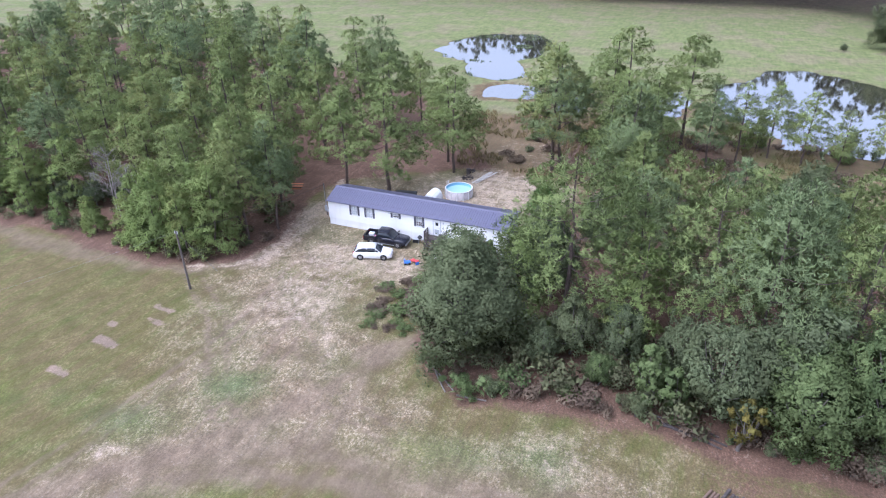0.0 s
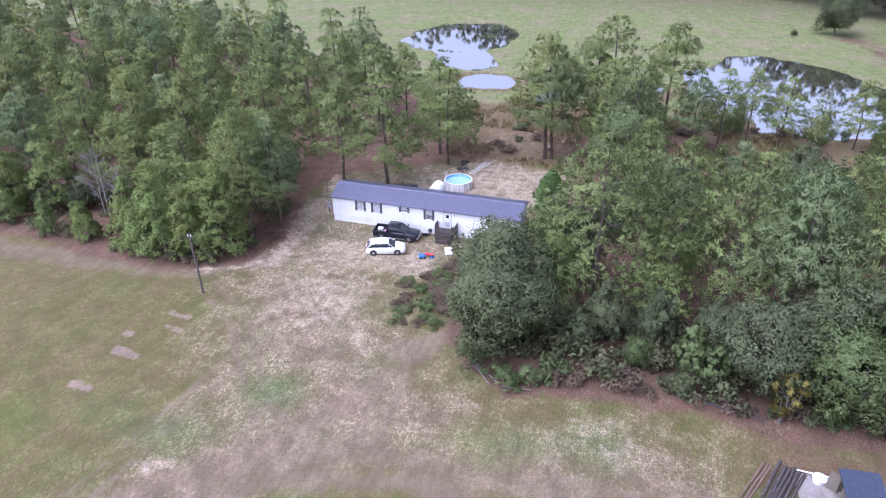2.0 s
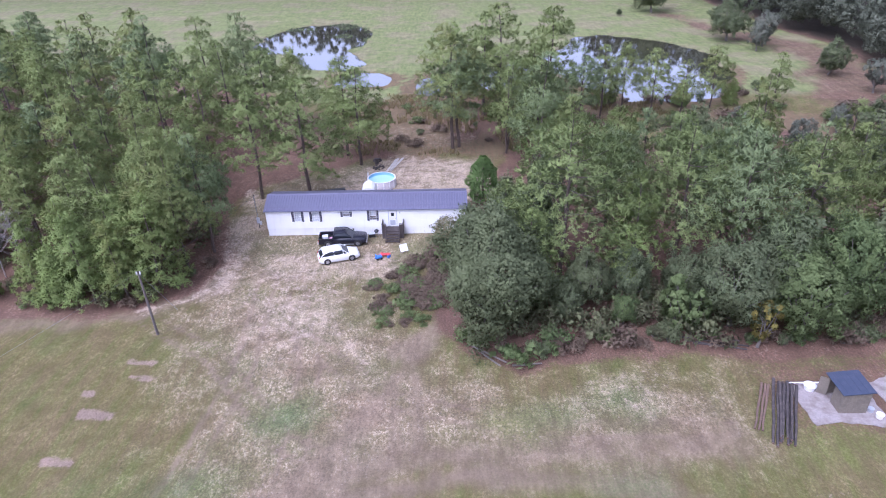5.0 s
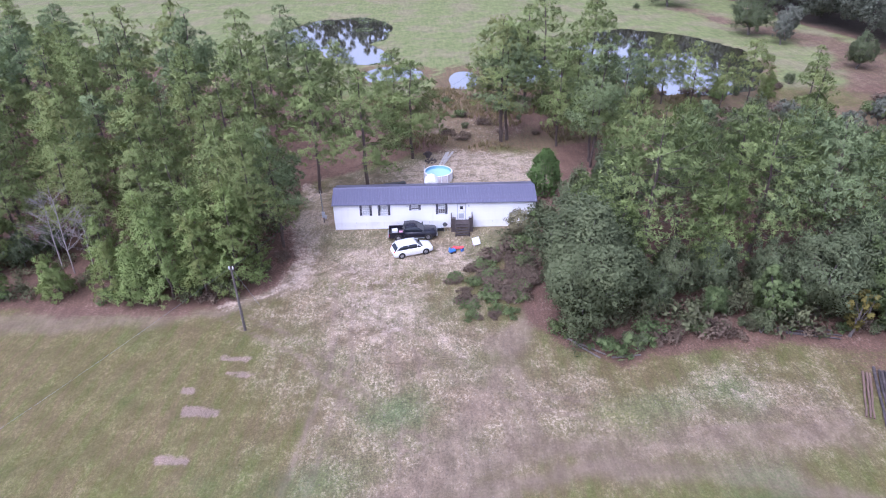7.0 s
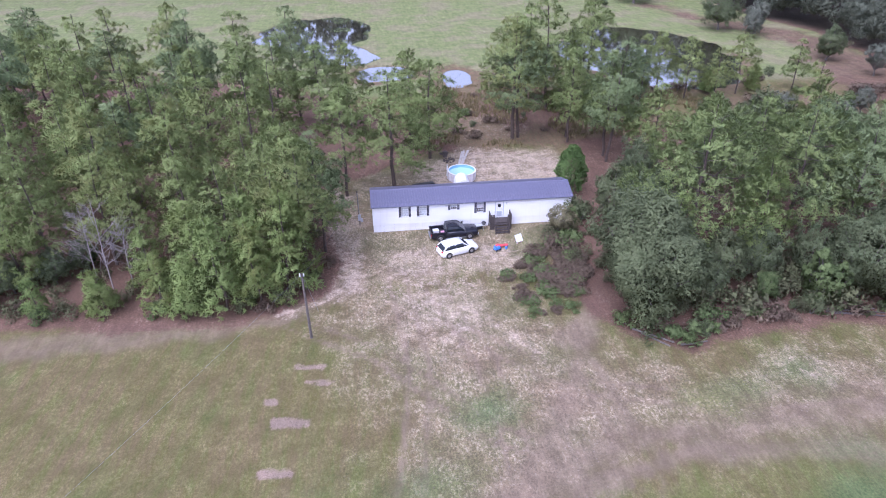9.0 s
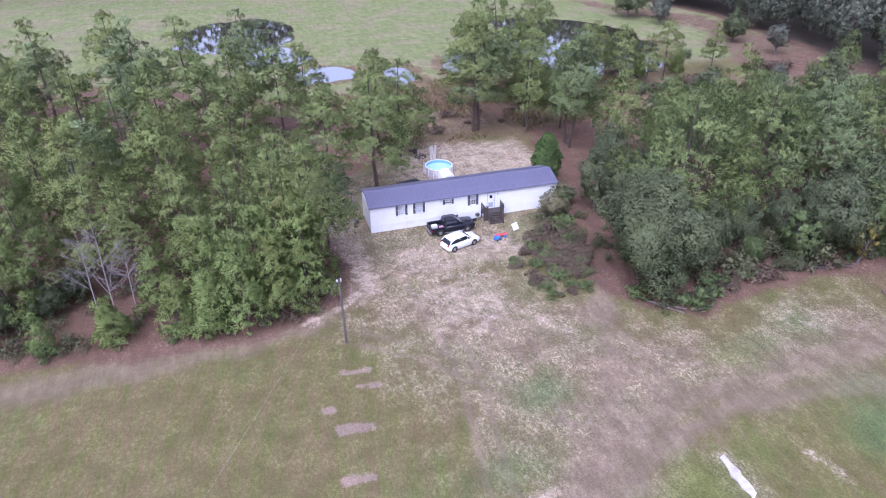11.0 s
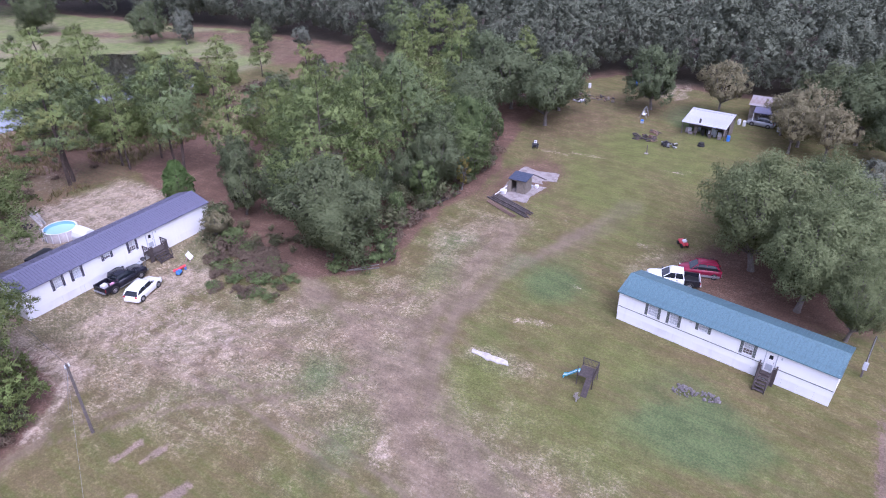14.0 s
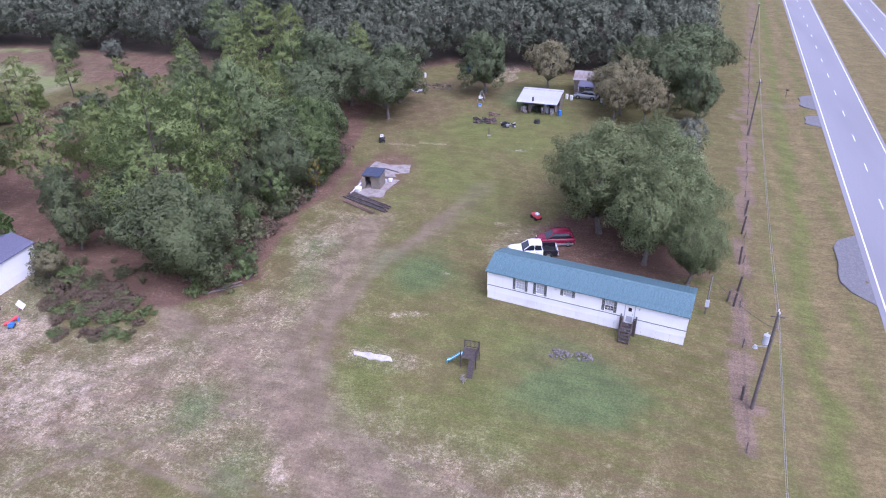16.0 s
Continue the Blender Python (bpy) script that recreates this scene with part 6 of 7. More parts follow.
# distant woods: beyond counting
r_f = np.random.RandomState(8)
bases = []
for seed in range(8):
    hh, rr = (13, 5.2) if seed % 2 else (15.5, 4.8)
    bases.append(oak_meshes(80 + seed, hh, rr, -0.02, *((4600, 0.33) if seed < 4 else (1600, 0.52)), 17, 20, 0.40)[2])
spots = []
FAR = WOOD_FAR
cx, cy = r_f.uniform(-170, 260, 30000), r_f.uniform(-92, 262, 30000)
inside = to_area(cx, cy, FAR)
for x, y, d in zip(cx, cy, inside):
    if -34 < d < -1 and len(spots) < 380 and all((x - a) ** 2 + (y - b) ** 2 > (22 if x < 150 and y < 160 else 52) for a, b, _ in spots):
        spots.append((x, y, d))
pieces, shades = [], []
for i, (x, y, d) in enumerate(spots):
    near_edge = d > -13 and x < 175 and y < 150
    v, f, nv = bases[i % 4 + (0 if near_edge else 4)]
    a, s = r_f.uniform(0, 6.28), r_f.uniform(0.8, 1.2)
    s *= 2.0 if y > 118 else 1.0 + 0.4 * smooth(-3.0, -12.0, d)
    rot = np.array([[math.cos(a), -math.sin(a), 0], [math.sin(a), math.cos(a), 0], [0, 0, 1]])
    if d < -9:
        high = v.reshape(-1, 3, 3)[:, :, 2].mean(axis=1) > 5.5
        v, nv = v.reshape(-1, 3, 3)[high].reshape(-1, 3), nv.reshape(-1, 3, 3)[high].reshape(-1, 3)
    pieces.append((v @ rot.T * s + [x, y, 0], np.arange(len(v)).reshape(-1, 3)))
    shades.append(nv @ rot.T)
v, f = join(pieces)
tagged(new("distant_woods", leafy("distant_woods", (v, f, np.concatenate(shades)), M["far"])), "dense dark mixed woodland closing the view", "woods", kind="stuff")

# ---- poles and cables ----
def insulators(parent, x, z, n=2):
    for i in range(n):
        s = -1 if i == 0 else 1
        part("insulator", rods(((x + 0.16 * s, 0, z - 0.12), (x + 0.16 * s, 0, z + 0.10), 0.06, 0.045)), M["white_plastic"], parent)


def pole(x, y, h, label, lean=(0, 0), r=0.14, group="utility poles"):
    p = thing("utility_pole", pose(x, y, 0, lean[0], lean[1], 0), label, "utility pole", group)
    part("shaft", rods(((0, 0, -0.4), (0, 0, h), r, r * 0.68), sides=10), M["post"], p)
    return p


p = pole(-6.2, -18.72, 6.95, "short leaning timber service pole with two white insulators", (0, -1.0), 0.13)
insulators(p, 0, 6.85)
part("bracket", boxes((-0.22, 0.22, -0.04, 0.04, 6.62, 6.72)), M["metal"], p)
cable("service_cable", (-6.35, -18.7, 6.85), (-37, -72, 9.0), 1.5, 0.007, M["pale_wire"], "thin overhead cable from the leaning service pole", 24)
cable("service_cable", (-6.25, -18.7, 6.8), (-1.6, 1.9, 4.4), 0.5, 0.015, M["wire"], "dark overhead cable to the white home's meter post")
cable("guy_wire", (-6.3, -18.7, 6.7), (-5.7, -14.8, 0.0), 0.0, 0.016, M["pale_wire"], "steel guy wire staying the service pole", 2)
m = thing("meter_post", pose(-1.55, 1.9, 0), "slim grey meter post with enamelled electricity box", "meter post", "meter posts")
part("shaft", rods(((0, 0, -0.2), (-0.1, 0, 4.5), 0.07, 0.06), sides=8), M["post"], m)
part("meter_box", boxes((-0.18, 0.18, -0.20, -0.06, 0.75, 1.50), bevel=0.02), M["grey_box"], m)
part("meter_box", boxes((0.12, 0.38, -0.18, -0.06, 0.55, 1.0), bevel=0.02), M["grey_box"], m)
part("conduit", rods(((0, -0.1, 1.5), (-0.09, -0.08, 4.3), 0.03, 0.03)), M["metal"], m)

q = pole(19.0, -73.55, 9.4, "dark timber roadside pole with transformer and lamp arm", (0, 0.8), 0.16)
can = part("transformer", rods(((-0.05, 0.38, 6.5), (-0.05, 0.38, 7.3), 0.23, 0.23), sides=14), M["grey_box"], q)
part("bushing", rods(((-0.15, 0.38, 7.3), (-0.15, 0.38, 7.5), 0.05, 0.04), ((0.05, 0.38, 7.3), (0.05, 0.38, 7.5), 0.05, 0.04)), M["white_plastic"], can)
arm = part("lamp_arm", rods(((0, 0.1, 6.2), (-0.5, 1.1, 6.5), 0.03, 0.03)), M["metal"], q)
part("lamp_head", rods(((-0.5, 1.1, 6.32), (-0.5, 1.1, 6.56), 0.20, 0.10), sides=10), M["metal"], arm)
part("crossbar", boxes((-0.05, 0.05, -0.5, 0.5, 8.95, 9.05)), M["post"], q)
insulators(q, 0, 9.45)
far_poles = [(83.5, -80.6, 8.8), (148, -88.6, 9.0), (214, -96.3, 9.0)]
for x, y, h in far_poles:
    f2 = pole(x, y, h, "dark timber roadside pole along the fence", (0, 0.5), 0.15)
    part("crossbar", boxes((-0.05, 0.05, -0.5, 0.5, h - 0.4, h - 0.3)), M["post"], f2)
    insulators(f2, 0, h)
line_pts = [(-46, -66.2, 9.3), (19.1, -73.55, 9.4), (83.5, -80.6, 8.8), (148, -88.6, 9.0), (214, -96.3, 9.0)]
for (ax, ay, az), (bx, by, bz) in zip(line_pts, line_pts[1:]):
    for o, low in ((0.0, 0.0), (-0.35, 1.7)):
        cable("power_cable", (ax, ay + o, az - low), (bx, by + o, bz - low), 0.9, 0.013, M["pale_wire"], "pale overhead power cable along the roadside fence", 20)
s = thing("meter_post", pose(31.6, -70.8, 0, 0, 3, 0), "leaning dark service post with grey meter box", "meter post", "meter posts")
part("shaft", rods(((0, 0, -0.3), (0, 0, 4.3), 0.09, 0.07), sides=8), M["post"], s)
part("meter_box", boxes((-0.28, -0.08, -0.18, 0.18, 0.9, 1.65), bevel=0.02), M["grey_box"], s)
part("conduit", rods(((-0.1, 0, 1.6), (-0.08, 0, 4.2), 0.03, 0.03)), M["metal"], s)
cable("service_cable", (19.0, -73.5, 8.0), (31.7, -70.8, 4.25), 0.5, 0.016, M["wire"], "dark overhead cable to the teal-roofed home")

mb = thing("mailbox", pose(106.0, -89.6, 0, 0, 0, 84), "dark metal mailbox on a timber post", "mailbox")
part("post", boxes((-0.05, 0.05, -0.05, 0.05, -0.2, 1.05), bevel=0.008), M["post"], mb)
part("box", loft([[(x, 0.11 * math.cos(a), 1.20 + 0.13 * math.sin(a)) for a in np.linspace(-0.9, 4.04, 10)] for x in (-0.26, 0.26)]), M["black"], mb)

# fence posts along the road
fp = [(14, -72.6), (33.4, -74.2), (42.4, -75.4), (83.2, -80.4), (120.6, -84.9), (160, -89.8)]
r3 = random.Random(5)
fence_thing = thing("fence", pose(0, 0, 0), "old wire fence with dark leaning timber posts", "fence")
run = []
for (ax, ay), (bx, by) in zip(fp, fp[1:]):
    n = int(math.hypot(bx - ax, by - ay) / 5.2)
    for i in range(n):
        run.append((ax + (bx - ax) * i / n, ay + (by - ay) * i / n))
for x, y in run:
    part("post", rods(((x, y, -0.2), (x + r3.uniform(-0.15, 0.15), y + r3.uniform(-0.15, 0.15), r3.uniform(0.8, 1.15)), 0.05, 0.045), sides=6), M["post"], fence_thing)
for z in (0.4, 0.75, 1.05):
    part("wire", rods(*[((a[0], a[1], z), (b[0], b[1], z), 0.008, 0.008) for a, b in zip(run, run[1:])], sides=3), M["wire"], fence_thing)
for x, y, h in ((42.0, -75.0, 2.1), (49.2, -76.0, 2.3), (54.7, -77, 1.8), (33.6, -73.6, 1.5), (34.4, -73.1, 1.2), (19.9, -72.9, 1.3), (36.5, -74.3, 1.7)):
    g = thing("gate_post", pose(x, y, 0, r3.uniform(-5, 5), r3.uniform(4, 10), 0), "stout dark leaning timber post by the fence", "post", "gate posts")
    part("shaft", rods(((0, 0, -0.3), (0, 0, h), 0.12, 0.11), sides=8), M["log"], g)

# ---- behind the white home ----
pool = thing("swimming_pool", pose(12.25, 13.55, 0), "round above-ground pool with blue water and pale wall", "swimming pool")
n = 40
ring = [(math.cos(i * 2 * math.pi / n), math.sin(i * 2 * math.pi / n)) for i in range(n)]
part("wall", loft([[(c * r, s * r, z) for c, s in ring] for r, z in ((1.86, -0.1), (1.86, 1.18), (1.80, 1.18), (1.80, 0.1))], True, False), M["pool_wall"], pool, flat=False)
part("liner", loft([[(c * r, s * r, z) for c, s in ring] for r, z in ((1.795, 1.19), (1.77, 1.19), (1.77, 0.3))], True, False), M["liner"], pool, flat=False)
part("water", loft([[(c * 1.768, s * 1.768, z) for c, s in ring] for z in (0.35, 0.78)]), M["pool_water"], pool, "turquoise water")
part("top_rail", loft([[(c * r, s * r, z) for c, s in ring] for r, z in ((1.90, 1.16), (1.90, 1.21), (1.74, 1.21), (1.74, 1.185))], True, False), M["white_plastic"], pool)
for i in range(14):
    a = i * 2 * math.pi / 14
    part("upright", boxes((1.86, 1.93, -0.05, 0.05, -0.05, 1.16)), M["white_plastic"], pool).matrix_basis = pose(0, 0, 0, 0, 0, math.degrees(a))
part("ladder", rods(((-1.95, 0.35, 0), (-1.86, 0.35, 1.7), 0.03, 0.03), ((-1.95, 0.85, 0), (-1.86, 0.85, 1.7), 0.03, 0.03), ((-1.93, 0.35, 0.4), (-1.93, 0.85, 0.4), 0.02, 0.02), ((-1.91, 0.35, 0.8), (-1.91, 0.85, 0.8), 0.02, 0.02)), M["white_plastic"], pool)

shed_w = thing("storage_shed", pose(11.3, 6.75, 0), "white rounded-roof storage shed behind the home", "shed")
secs = []
for y in (-1.1, 1.1):
    secs.append([(-0.9, y, -0.05), (-0.9, y, 2.5), (-0.72, y, 2.98), (-0.4, y, 3.28), (0, y, 3.4), (0.4, y, 3.28), (0.72, y, 2.98), (0.9, y, 2.5), (0.9, y, -0.05)])
part("body", loft(secs), M["white_plastic"], shed_w)
part("door", boxes((-0.45, 0.45, 1.1, 1.13, 0, 2.0)), M["trim"], shed_w)
tr = thing("utility_trailer", pose(6.7, 8.4, 0, 0, 0, 12), "dark covered utility trailer behind the home", "trailer")
part("box", boxes((-1.7, 1.7, -0.85, 0.85, 0.45, 1.85), bevel=0.05), M["black"], tr)
part("roof", loft([[(-1.75, y, z) for y, z in ((-0.88, 1.852), (0, 1.98), (0.88, 1.852))], [(1.75, y, z) for y, z in ((-0.88, 1.852), (0, 1.98), (0.88, 1.852))]]), M["black"], tr)
tr.scale = (0.8, 0.9, 0.92)
for sx in (-0.9, 0.9):
    part("wheel", rods(((0.1, sx - 0.1, 0.33), (0.1, sx + 0.1, 0.33), 0.33, 0.33), sides=14), M["tyre"], tr)
part("drawbar", rods(((1.7, 0, 0.5), (2.6, 0, 0.42), 0.05, 0.04), ((2.6, 0, 0.42), (2.6, 0, -0.02), 0.04, 0.04)), M["black"], tr)

for i, (dx, a) in enumerate(((0, 0), (0.42, 3), (0.85, -4))):
    b = thing("plank", pose(13.1 + dx * 0.9, 20.4 + 0.2 * i, 0, 0, 0, -14 + a), "long pale painted plank lying on the sand", "plank", "planks")
    part("board", boxes((-0.15, 0.15, -2.4, 2.4, 0.0, 0.05), bevel=0.008), M["white_slab"], b)
for x, y, w in ((10.9, 22.2, 0.55), (11.3, 19.6, 0.75)):
    b = thing("fire_ring", pose(x, y, 0), "dark charred fire ring with burnt logs", "fire ring", "fire rings")
    part("log", rods(((-w, -0.2, 0.10), (w, 0.25, 0.14), 0.10, 0.09), ((-0.3, -w, 0.10), (0.3, w, 0.24), 0.10, 0.08)), M["log"], b)
    for i in range(9):
        a = i * 0.7
        part("stone", boxes((-0.14, 0.14, -0.1, 0.1, -0.02, 0.16), bevel=0.04), M["log"], b).matrix_basis = pose(math.cos(a) * w, math.sin(a) * w, 0, 0, 0, math.degrees(a) + 90)
b = thing("burn_barrel", pose(10.9, 21.0, 0), "rusty dark burn barrel on the sand", "barrel", "barrels")
part("drum", rods(((0, 0, -0.02), (0, 0, 0.88), 0.29, 0.29), sides=14), M["log"], b)
b = thing("lumber_stack", pose(-10.8, 8.0, 0, 0, 0, 20), "stack of orange-brown lumber among the pines", "lumber")
for i in range(3):
    for j in range(5):
        part("board", boxes((-1.3, 1.3, -0.7 + j * 0.28, -0.7 + j * 0.28 + 0.24, i * 0.11, i * 0.11 + 0.09)), M["orange"] if (i + j) % 3 == 0 else M["brown_log"], b)

# ---- yard of the white home ----
g = thing("grill", pose(12.75, -0.75, 0), "black kettle grill and cart by the porch", "grill")
part("bowl", rods(((0, 0, 0.62), (0, 0, 0.82), 0.18, 0.30), ((0, 0, 0.82), (0, 0, 1.02), 0.30, 0.12), sides=14), M["black"], g)
for a in (0.3, 2.4, 4.5):
    part("leg", rods(((0.12 * math.cos(a), 0.12 * math.sin(a), 0.66), (0.3 * math.cos(a), 0.3 * math.sin(a), 0), 0.02, 0.02)), M["metal"], g)
g = thing("storage_tote", pose(12.2, -0.62, 0, 0, 0, 10), "dark plastic tote against the skirting", "box")
part("tub", boxes((-0.38, 0.38, -0.25, 0.25, 0, 0.42), bevel=0.03), M["black"], g)
part("lid", boxes((-0.40, 0.40, -0.27, 0.27, 0.422, 0.48), bevel=0.015), M["grey_box"], g)
b = thing("folding_table", pose(16.1, -4.35, 0, 0, 0, 25), "white tilted board leaning on a pink frame", "table")
part("top", boxes((-0.62, 0.62, -0.03, 0.03, -0.55, 0.55), bevel=0.012), M["white_plastic"], b).matrix_basis = pose(0, 0, 0.72, -38, 0, 0)
part("leg", rods(((-0.4, -0.25, 0), (-0.35, 0.05, 0.9), 0.03, 0.03), ((0.4, -0.25, 0), (0.35, 0.05, 0.9), 0.03, 0.03), ((-0.4, 0.5, 0), (-0.35, 0.1, 0.8), 0.03, 0.03), ((0.4, 0.5, 0), (0.35, 0.1, 0.8), 0.03, 0.03)), M["pink_plastic"], b)
b.scale = (0.72, 0.72, 0.8)
b = thing("toy_car", pose(13.4, -5.75, 0, 0, 0, 30), "blue plastic ride-on toy lying in the sand", "toy", "toys")
part("body", boxes((-0.38, 0.38, -0.24, 0.24, 0.12, 0.42), bevel=0.07), M["blue_plastic"], b)
part("seat_back", boxes((-0.36, -0.24, -0.2, 0.2, 0.40, 0.66), bevel=0.04), M["blue_plastic"], b)
for sx in (-0.24, 0.24):
    for sy in (-0.22, 0.22):
        part("wheel", rods(((sx, sy - 0.04, 0.12), (sx, sy + 0.04, 0.12), 0.13, 0.13), sides=10), M["black"], b)
b = thing("toy_slide", pose(14.0, -5.1, 0, 0, 0, -35), "small red plastic toddler slide on its side", "toy", "toys")
part("chute", loft([[(x, y, z + h) for y, h in ((-0.22, 0.12), (-0.2, 0), (0.2, 0), (0.22, 0.12), (0.18, 0.04), (-0.18, 0.04))] for x, z in ((-0.7, 0.02), (-0.2, 0.06), (0.4, 0.32), (0.7, 0.38))]), M["red_plastic"], b)
part("foot", boxes((0.5, 0.72, -0.2, 0.2, 0.0, 0.36), bevel=0.03), M["blue_plastic"], b)
for x, y, z, dims, mat_key, label in ((7.0, -2.0, 0.632, (0.62, 0.5, 0.36), "white_plastic", "white cooler box in the truck bed"), (7.75, -2.3, 0.632, (0.4, 0.35, 0.25), "pink_plastic", "pink crate in the truck bed")):
    b = thing("cooler", pose(x, y, z, 0, 0, 8), label, "box", "truck load")
    part("tub", boxes((-dims[0] / 2, dims[0] / 2, -dims[1] / 2, dims[1] / 2, 0, dims[2] - 0.06), bevel=0.02), M[mat_key], b)
    part("lid", boxes((-dims[0] / 2 - 0.01, dims[0] / 2 + 0.01, -dims[1] / 2 - 0.01, dims[1] / 2 + 0.01, dims[2] - 0.058, dims[2]), bevel=0.015), M[mat_key], b)


# ---- logs, fallen timber and stones ----
def log_row(x0, y0, x1, y1, r, mat_key, label, group, z=0.0):
    b = thing("log", pose(0, 0, 0), label, "log", group)
    k2 = [tube([[x0 + (x1 - x0) * i / 6 + r3.uniform(-0.04, 0.04), y0 + (y1 - y0) * i / 6 + r3.uniform(-0.05, 0.05), z + r * 0.9] for i in range(7)], [r * (1 - 0.05 * i) for i in range(7)], 8)]
    part("bole", mesh_of("bole", *join(k2), M[mat_key], False), None, b)
    part("cut_end", rods(((x0, y0, z + r * 0.9), (x0 + (x0 - x1) * 0.004, y0 + (y0 - y1) * 0.004, z + r * 0.9), r * 0.98, r * 0.9), sides=8), M["brown_log"], b)
    part("cut_end", rods(((x1, y1, z + r * 0.9), (x1 + (x1 - x0) * 0.004, y1 + (y1 - y0) * 0.004, z + r * 0.9), r * 0.70, r * 0.66), sides=8), M["brown_log"], b)


for i in range(7):
    o = i * 0.27 - 0.7
    log_row(48.5 + o * 0.9, -26.7 - o * 0.4 + r3.uniform(-0.3, 0.3), 45.4 + o * 0.9 + r3.uniform(-0.3, 0.3), -33.3 - o * 0.4 + r3.uniform(-0.4, 0.4), 0.135, "log", "long dark old log in the pile beside the slab", "log pile")
for i in range(4):
    o = i * 0.27 - 0.4
    log_row(48.4 + o * 0.9, -27.1 - o * 0.4, 45.8 + o * 0.9, -32.9 - o * 0.4 + r3.uniform(-0.3, 0.3), 0.12, "log", "long dark old log in the pile beside the slab", "log pile", 0.23)
for i in range(3):
    o = -1.05 - i * 0.26
    log_row(48.1 + o * 0.9, -27.3 - o * 0.4, 45.5 + o * 0.9, -32.3 - o * 0.4, 0.11, "brown_log", "weathered brown log beside the dark pile", "log pile")
for row in ((41.5, -20.3, 47.6, -21.9), (42.2, -20.9, 47.2, -22.3), (43.5, -19.6, 47.0, -21.2), (42.8, -21.3, 46.4, -22.0), (23.0, -21.2, 26.0, -23.6), (23.6, -21.9, 25.4, -24.0), (26.4, -24.0, 29.0, -23.8)):
    log_row(*row, 0.10, "bark_grey" if row[0] < 30 else "log", "fallen grey log lying at the wood's edge", "fallen logs")

ROCKS = []
for i in range(4):
    bm = bmesh.new()
    bmesh.ops.create_icosphere(bm, subdivisions=1, radius=0.2)
    for v in bm.verts:
        v.co *= 0.75 + 0.5 * noise.random()
        v.co.z *= 0.7
    ROCKS.append(finish(bm, "stone", M["rock"]))
for cx, cy, rx, ry, n, label in ((22.0, -57.9, 0.75, 1.0, 46, "round heap of grey stones in the grass"), (22.2, -59.8, 0.6, 1.0, 34, "low ragged row of grey stones in grass")):
    b = thing("stone_heap", pose(cx, cy, 0), label, "stones", "stone heaps")
    for i in range(n):
        a, d = r3.uniform(0, 6.28), math.sqrt(r3.random())
        ob = part("stone", ROCKS[i % 4], None, b)
        s2 = r3.uniform(0.4, 1.0)
        ob.matrix_basis = pose(math.cos(a) * d * rx, math.sin(a) * d * ry, 0.04 + 0.16 * (1 - d), r3.uniform(0, 360), r3.uniform(0, 360), 0) @ Matrix.Diagonal((s2, s2, s2, 1))


def ragged_slab(name, pts, z, material, label, category, group):
    """A thin slab with an uneven outline."""
    out = []
    for (ax, ay), (bx, by) in zip(pts, pts[1:] + pts[:1]):
        n = max(2, int(math.hypot(bx - ax, by - ay) / 0.5))
        for i in range(n):
            out.append((ax + (bx - ax) * i / n + r3.uniform(-0.1, 0.1), ay + (by - ay) * i / n + r3.uniform(-0.1, 0.1)))
    ob = new(name, finish(loft([[(x, y, h) for x, y in out] for h in (-0.1, z)]), name, material))
    return tagged(ob, label, category, group)


ragged_slab("concrete_slab", [(48.57, -26.90), (54.57, -26.30), (54.77, -31.80), (51.07, -31.10), (48.87, -31.50)], 0.06, M["concrete"], "stained concrete slab under the small shed", "slab", "slabs")
ragged_slab("concrete_slab", [(55.37, -26.80), (57.57, -25.80), (60.37, -26.20), (59.57, -28.40), (60.27, -31.70), (57.37, -32.30), (56.57, -30.40), (55.57, -31.00)], 0.05, M["concrete"], "cracked pale concrete slab behind the shed", "slab", "slabs")
ragged_slab("broken_slab", [(18.1, -39.7), (18.0, -43.3), (17.4, -43.6), (17.3, -41.5), (17.5, -39.8)], 0.09, M["white_slab"], "long broken pale slab lying in the grass", "slab", "slabs")

# ---- the small shed on the slab ----
sh = thing("garden_shed", pose(52.2, -29.0, 0.06), "small weathered plywood shed with dark blue roof", "shed")
for x0, x1, y0, y1, z1 in ((-1.25, -1.19, -1.45, 0.15, 2.05), (-1.25, -1.19, 1.05, 1.45, 2.05), (1.19, 1.25, -1.45, 1.45, 2.25), (-1.19, 1.19, -1.45, -1.39, 2.05), (-1.19, 1.19, 1.39, 1.45, 2.05)):
    n = max(1, round(max(x1 - x0, y1 - y0) / 0.3))
    for i in range(n):
        if x1 - x0 > y1 - y0:
            a, b2 = x0 + (x1 - x0) * i / n, x0 + (x1 - x0) * (i + 1) / n
            part("wall_board", boxes((a + 0.004, b2 - 0.004, y0, y1, 0, z1)), M["shed_wood"], sh)
        else:
            a, b2 = y0 + (y1 - y0) * i / n, y0 + (y1 - y0) * (i + 1) / n
            part("wall_board", boxes((x0, x1, a + 0.004, b2 - 0.004, 0, z1)), M["shed_wood"], sh)
part("lintel", boxes((-1.25, -1.19, 0.15, 1.05, 1.85, 2.05)), M["shed_wood"], sh)
part("door", boxes((0, 0.04, 0, 0.85, 0.03, 1.82)), M["shed_wood"], sh).matrix_basis = pose(-1.24, 1.06, 0, 0, 0, 60)
part("roof", loft([[(x, -1.62, z), (x, 1.62, z), (x, 1.62, z + 0.07), (x, -1.62, z + 0.07)] for x, z in ((-1.5, 2.06), (1.45, 2.30))]), M["roof_blue"], sh, "dark blue shingled roof")
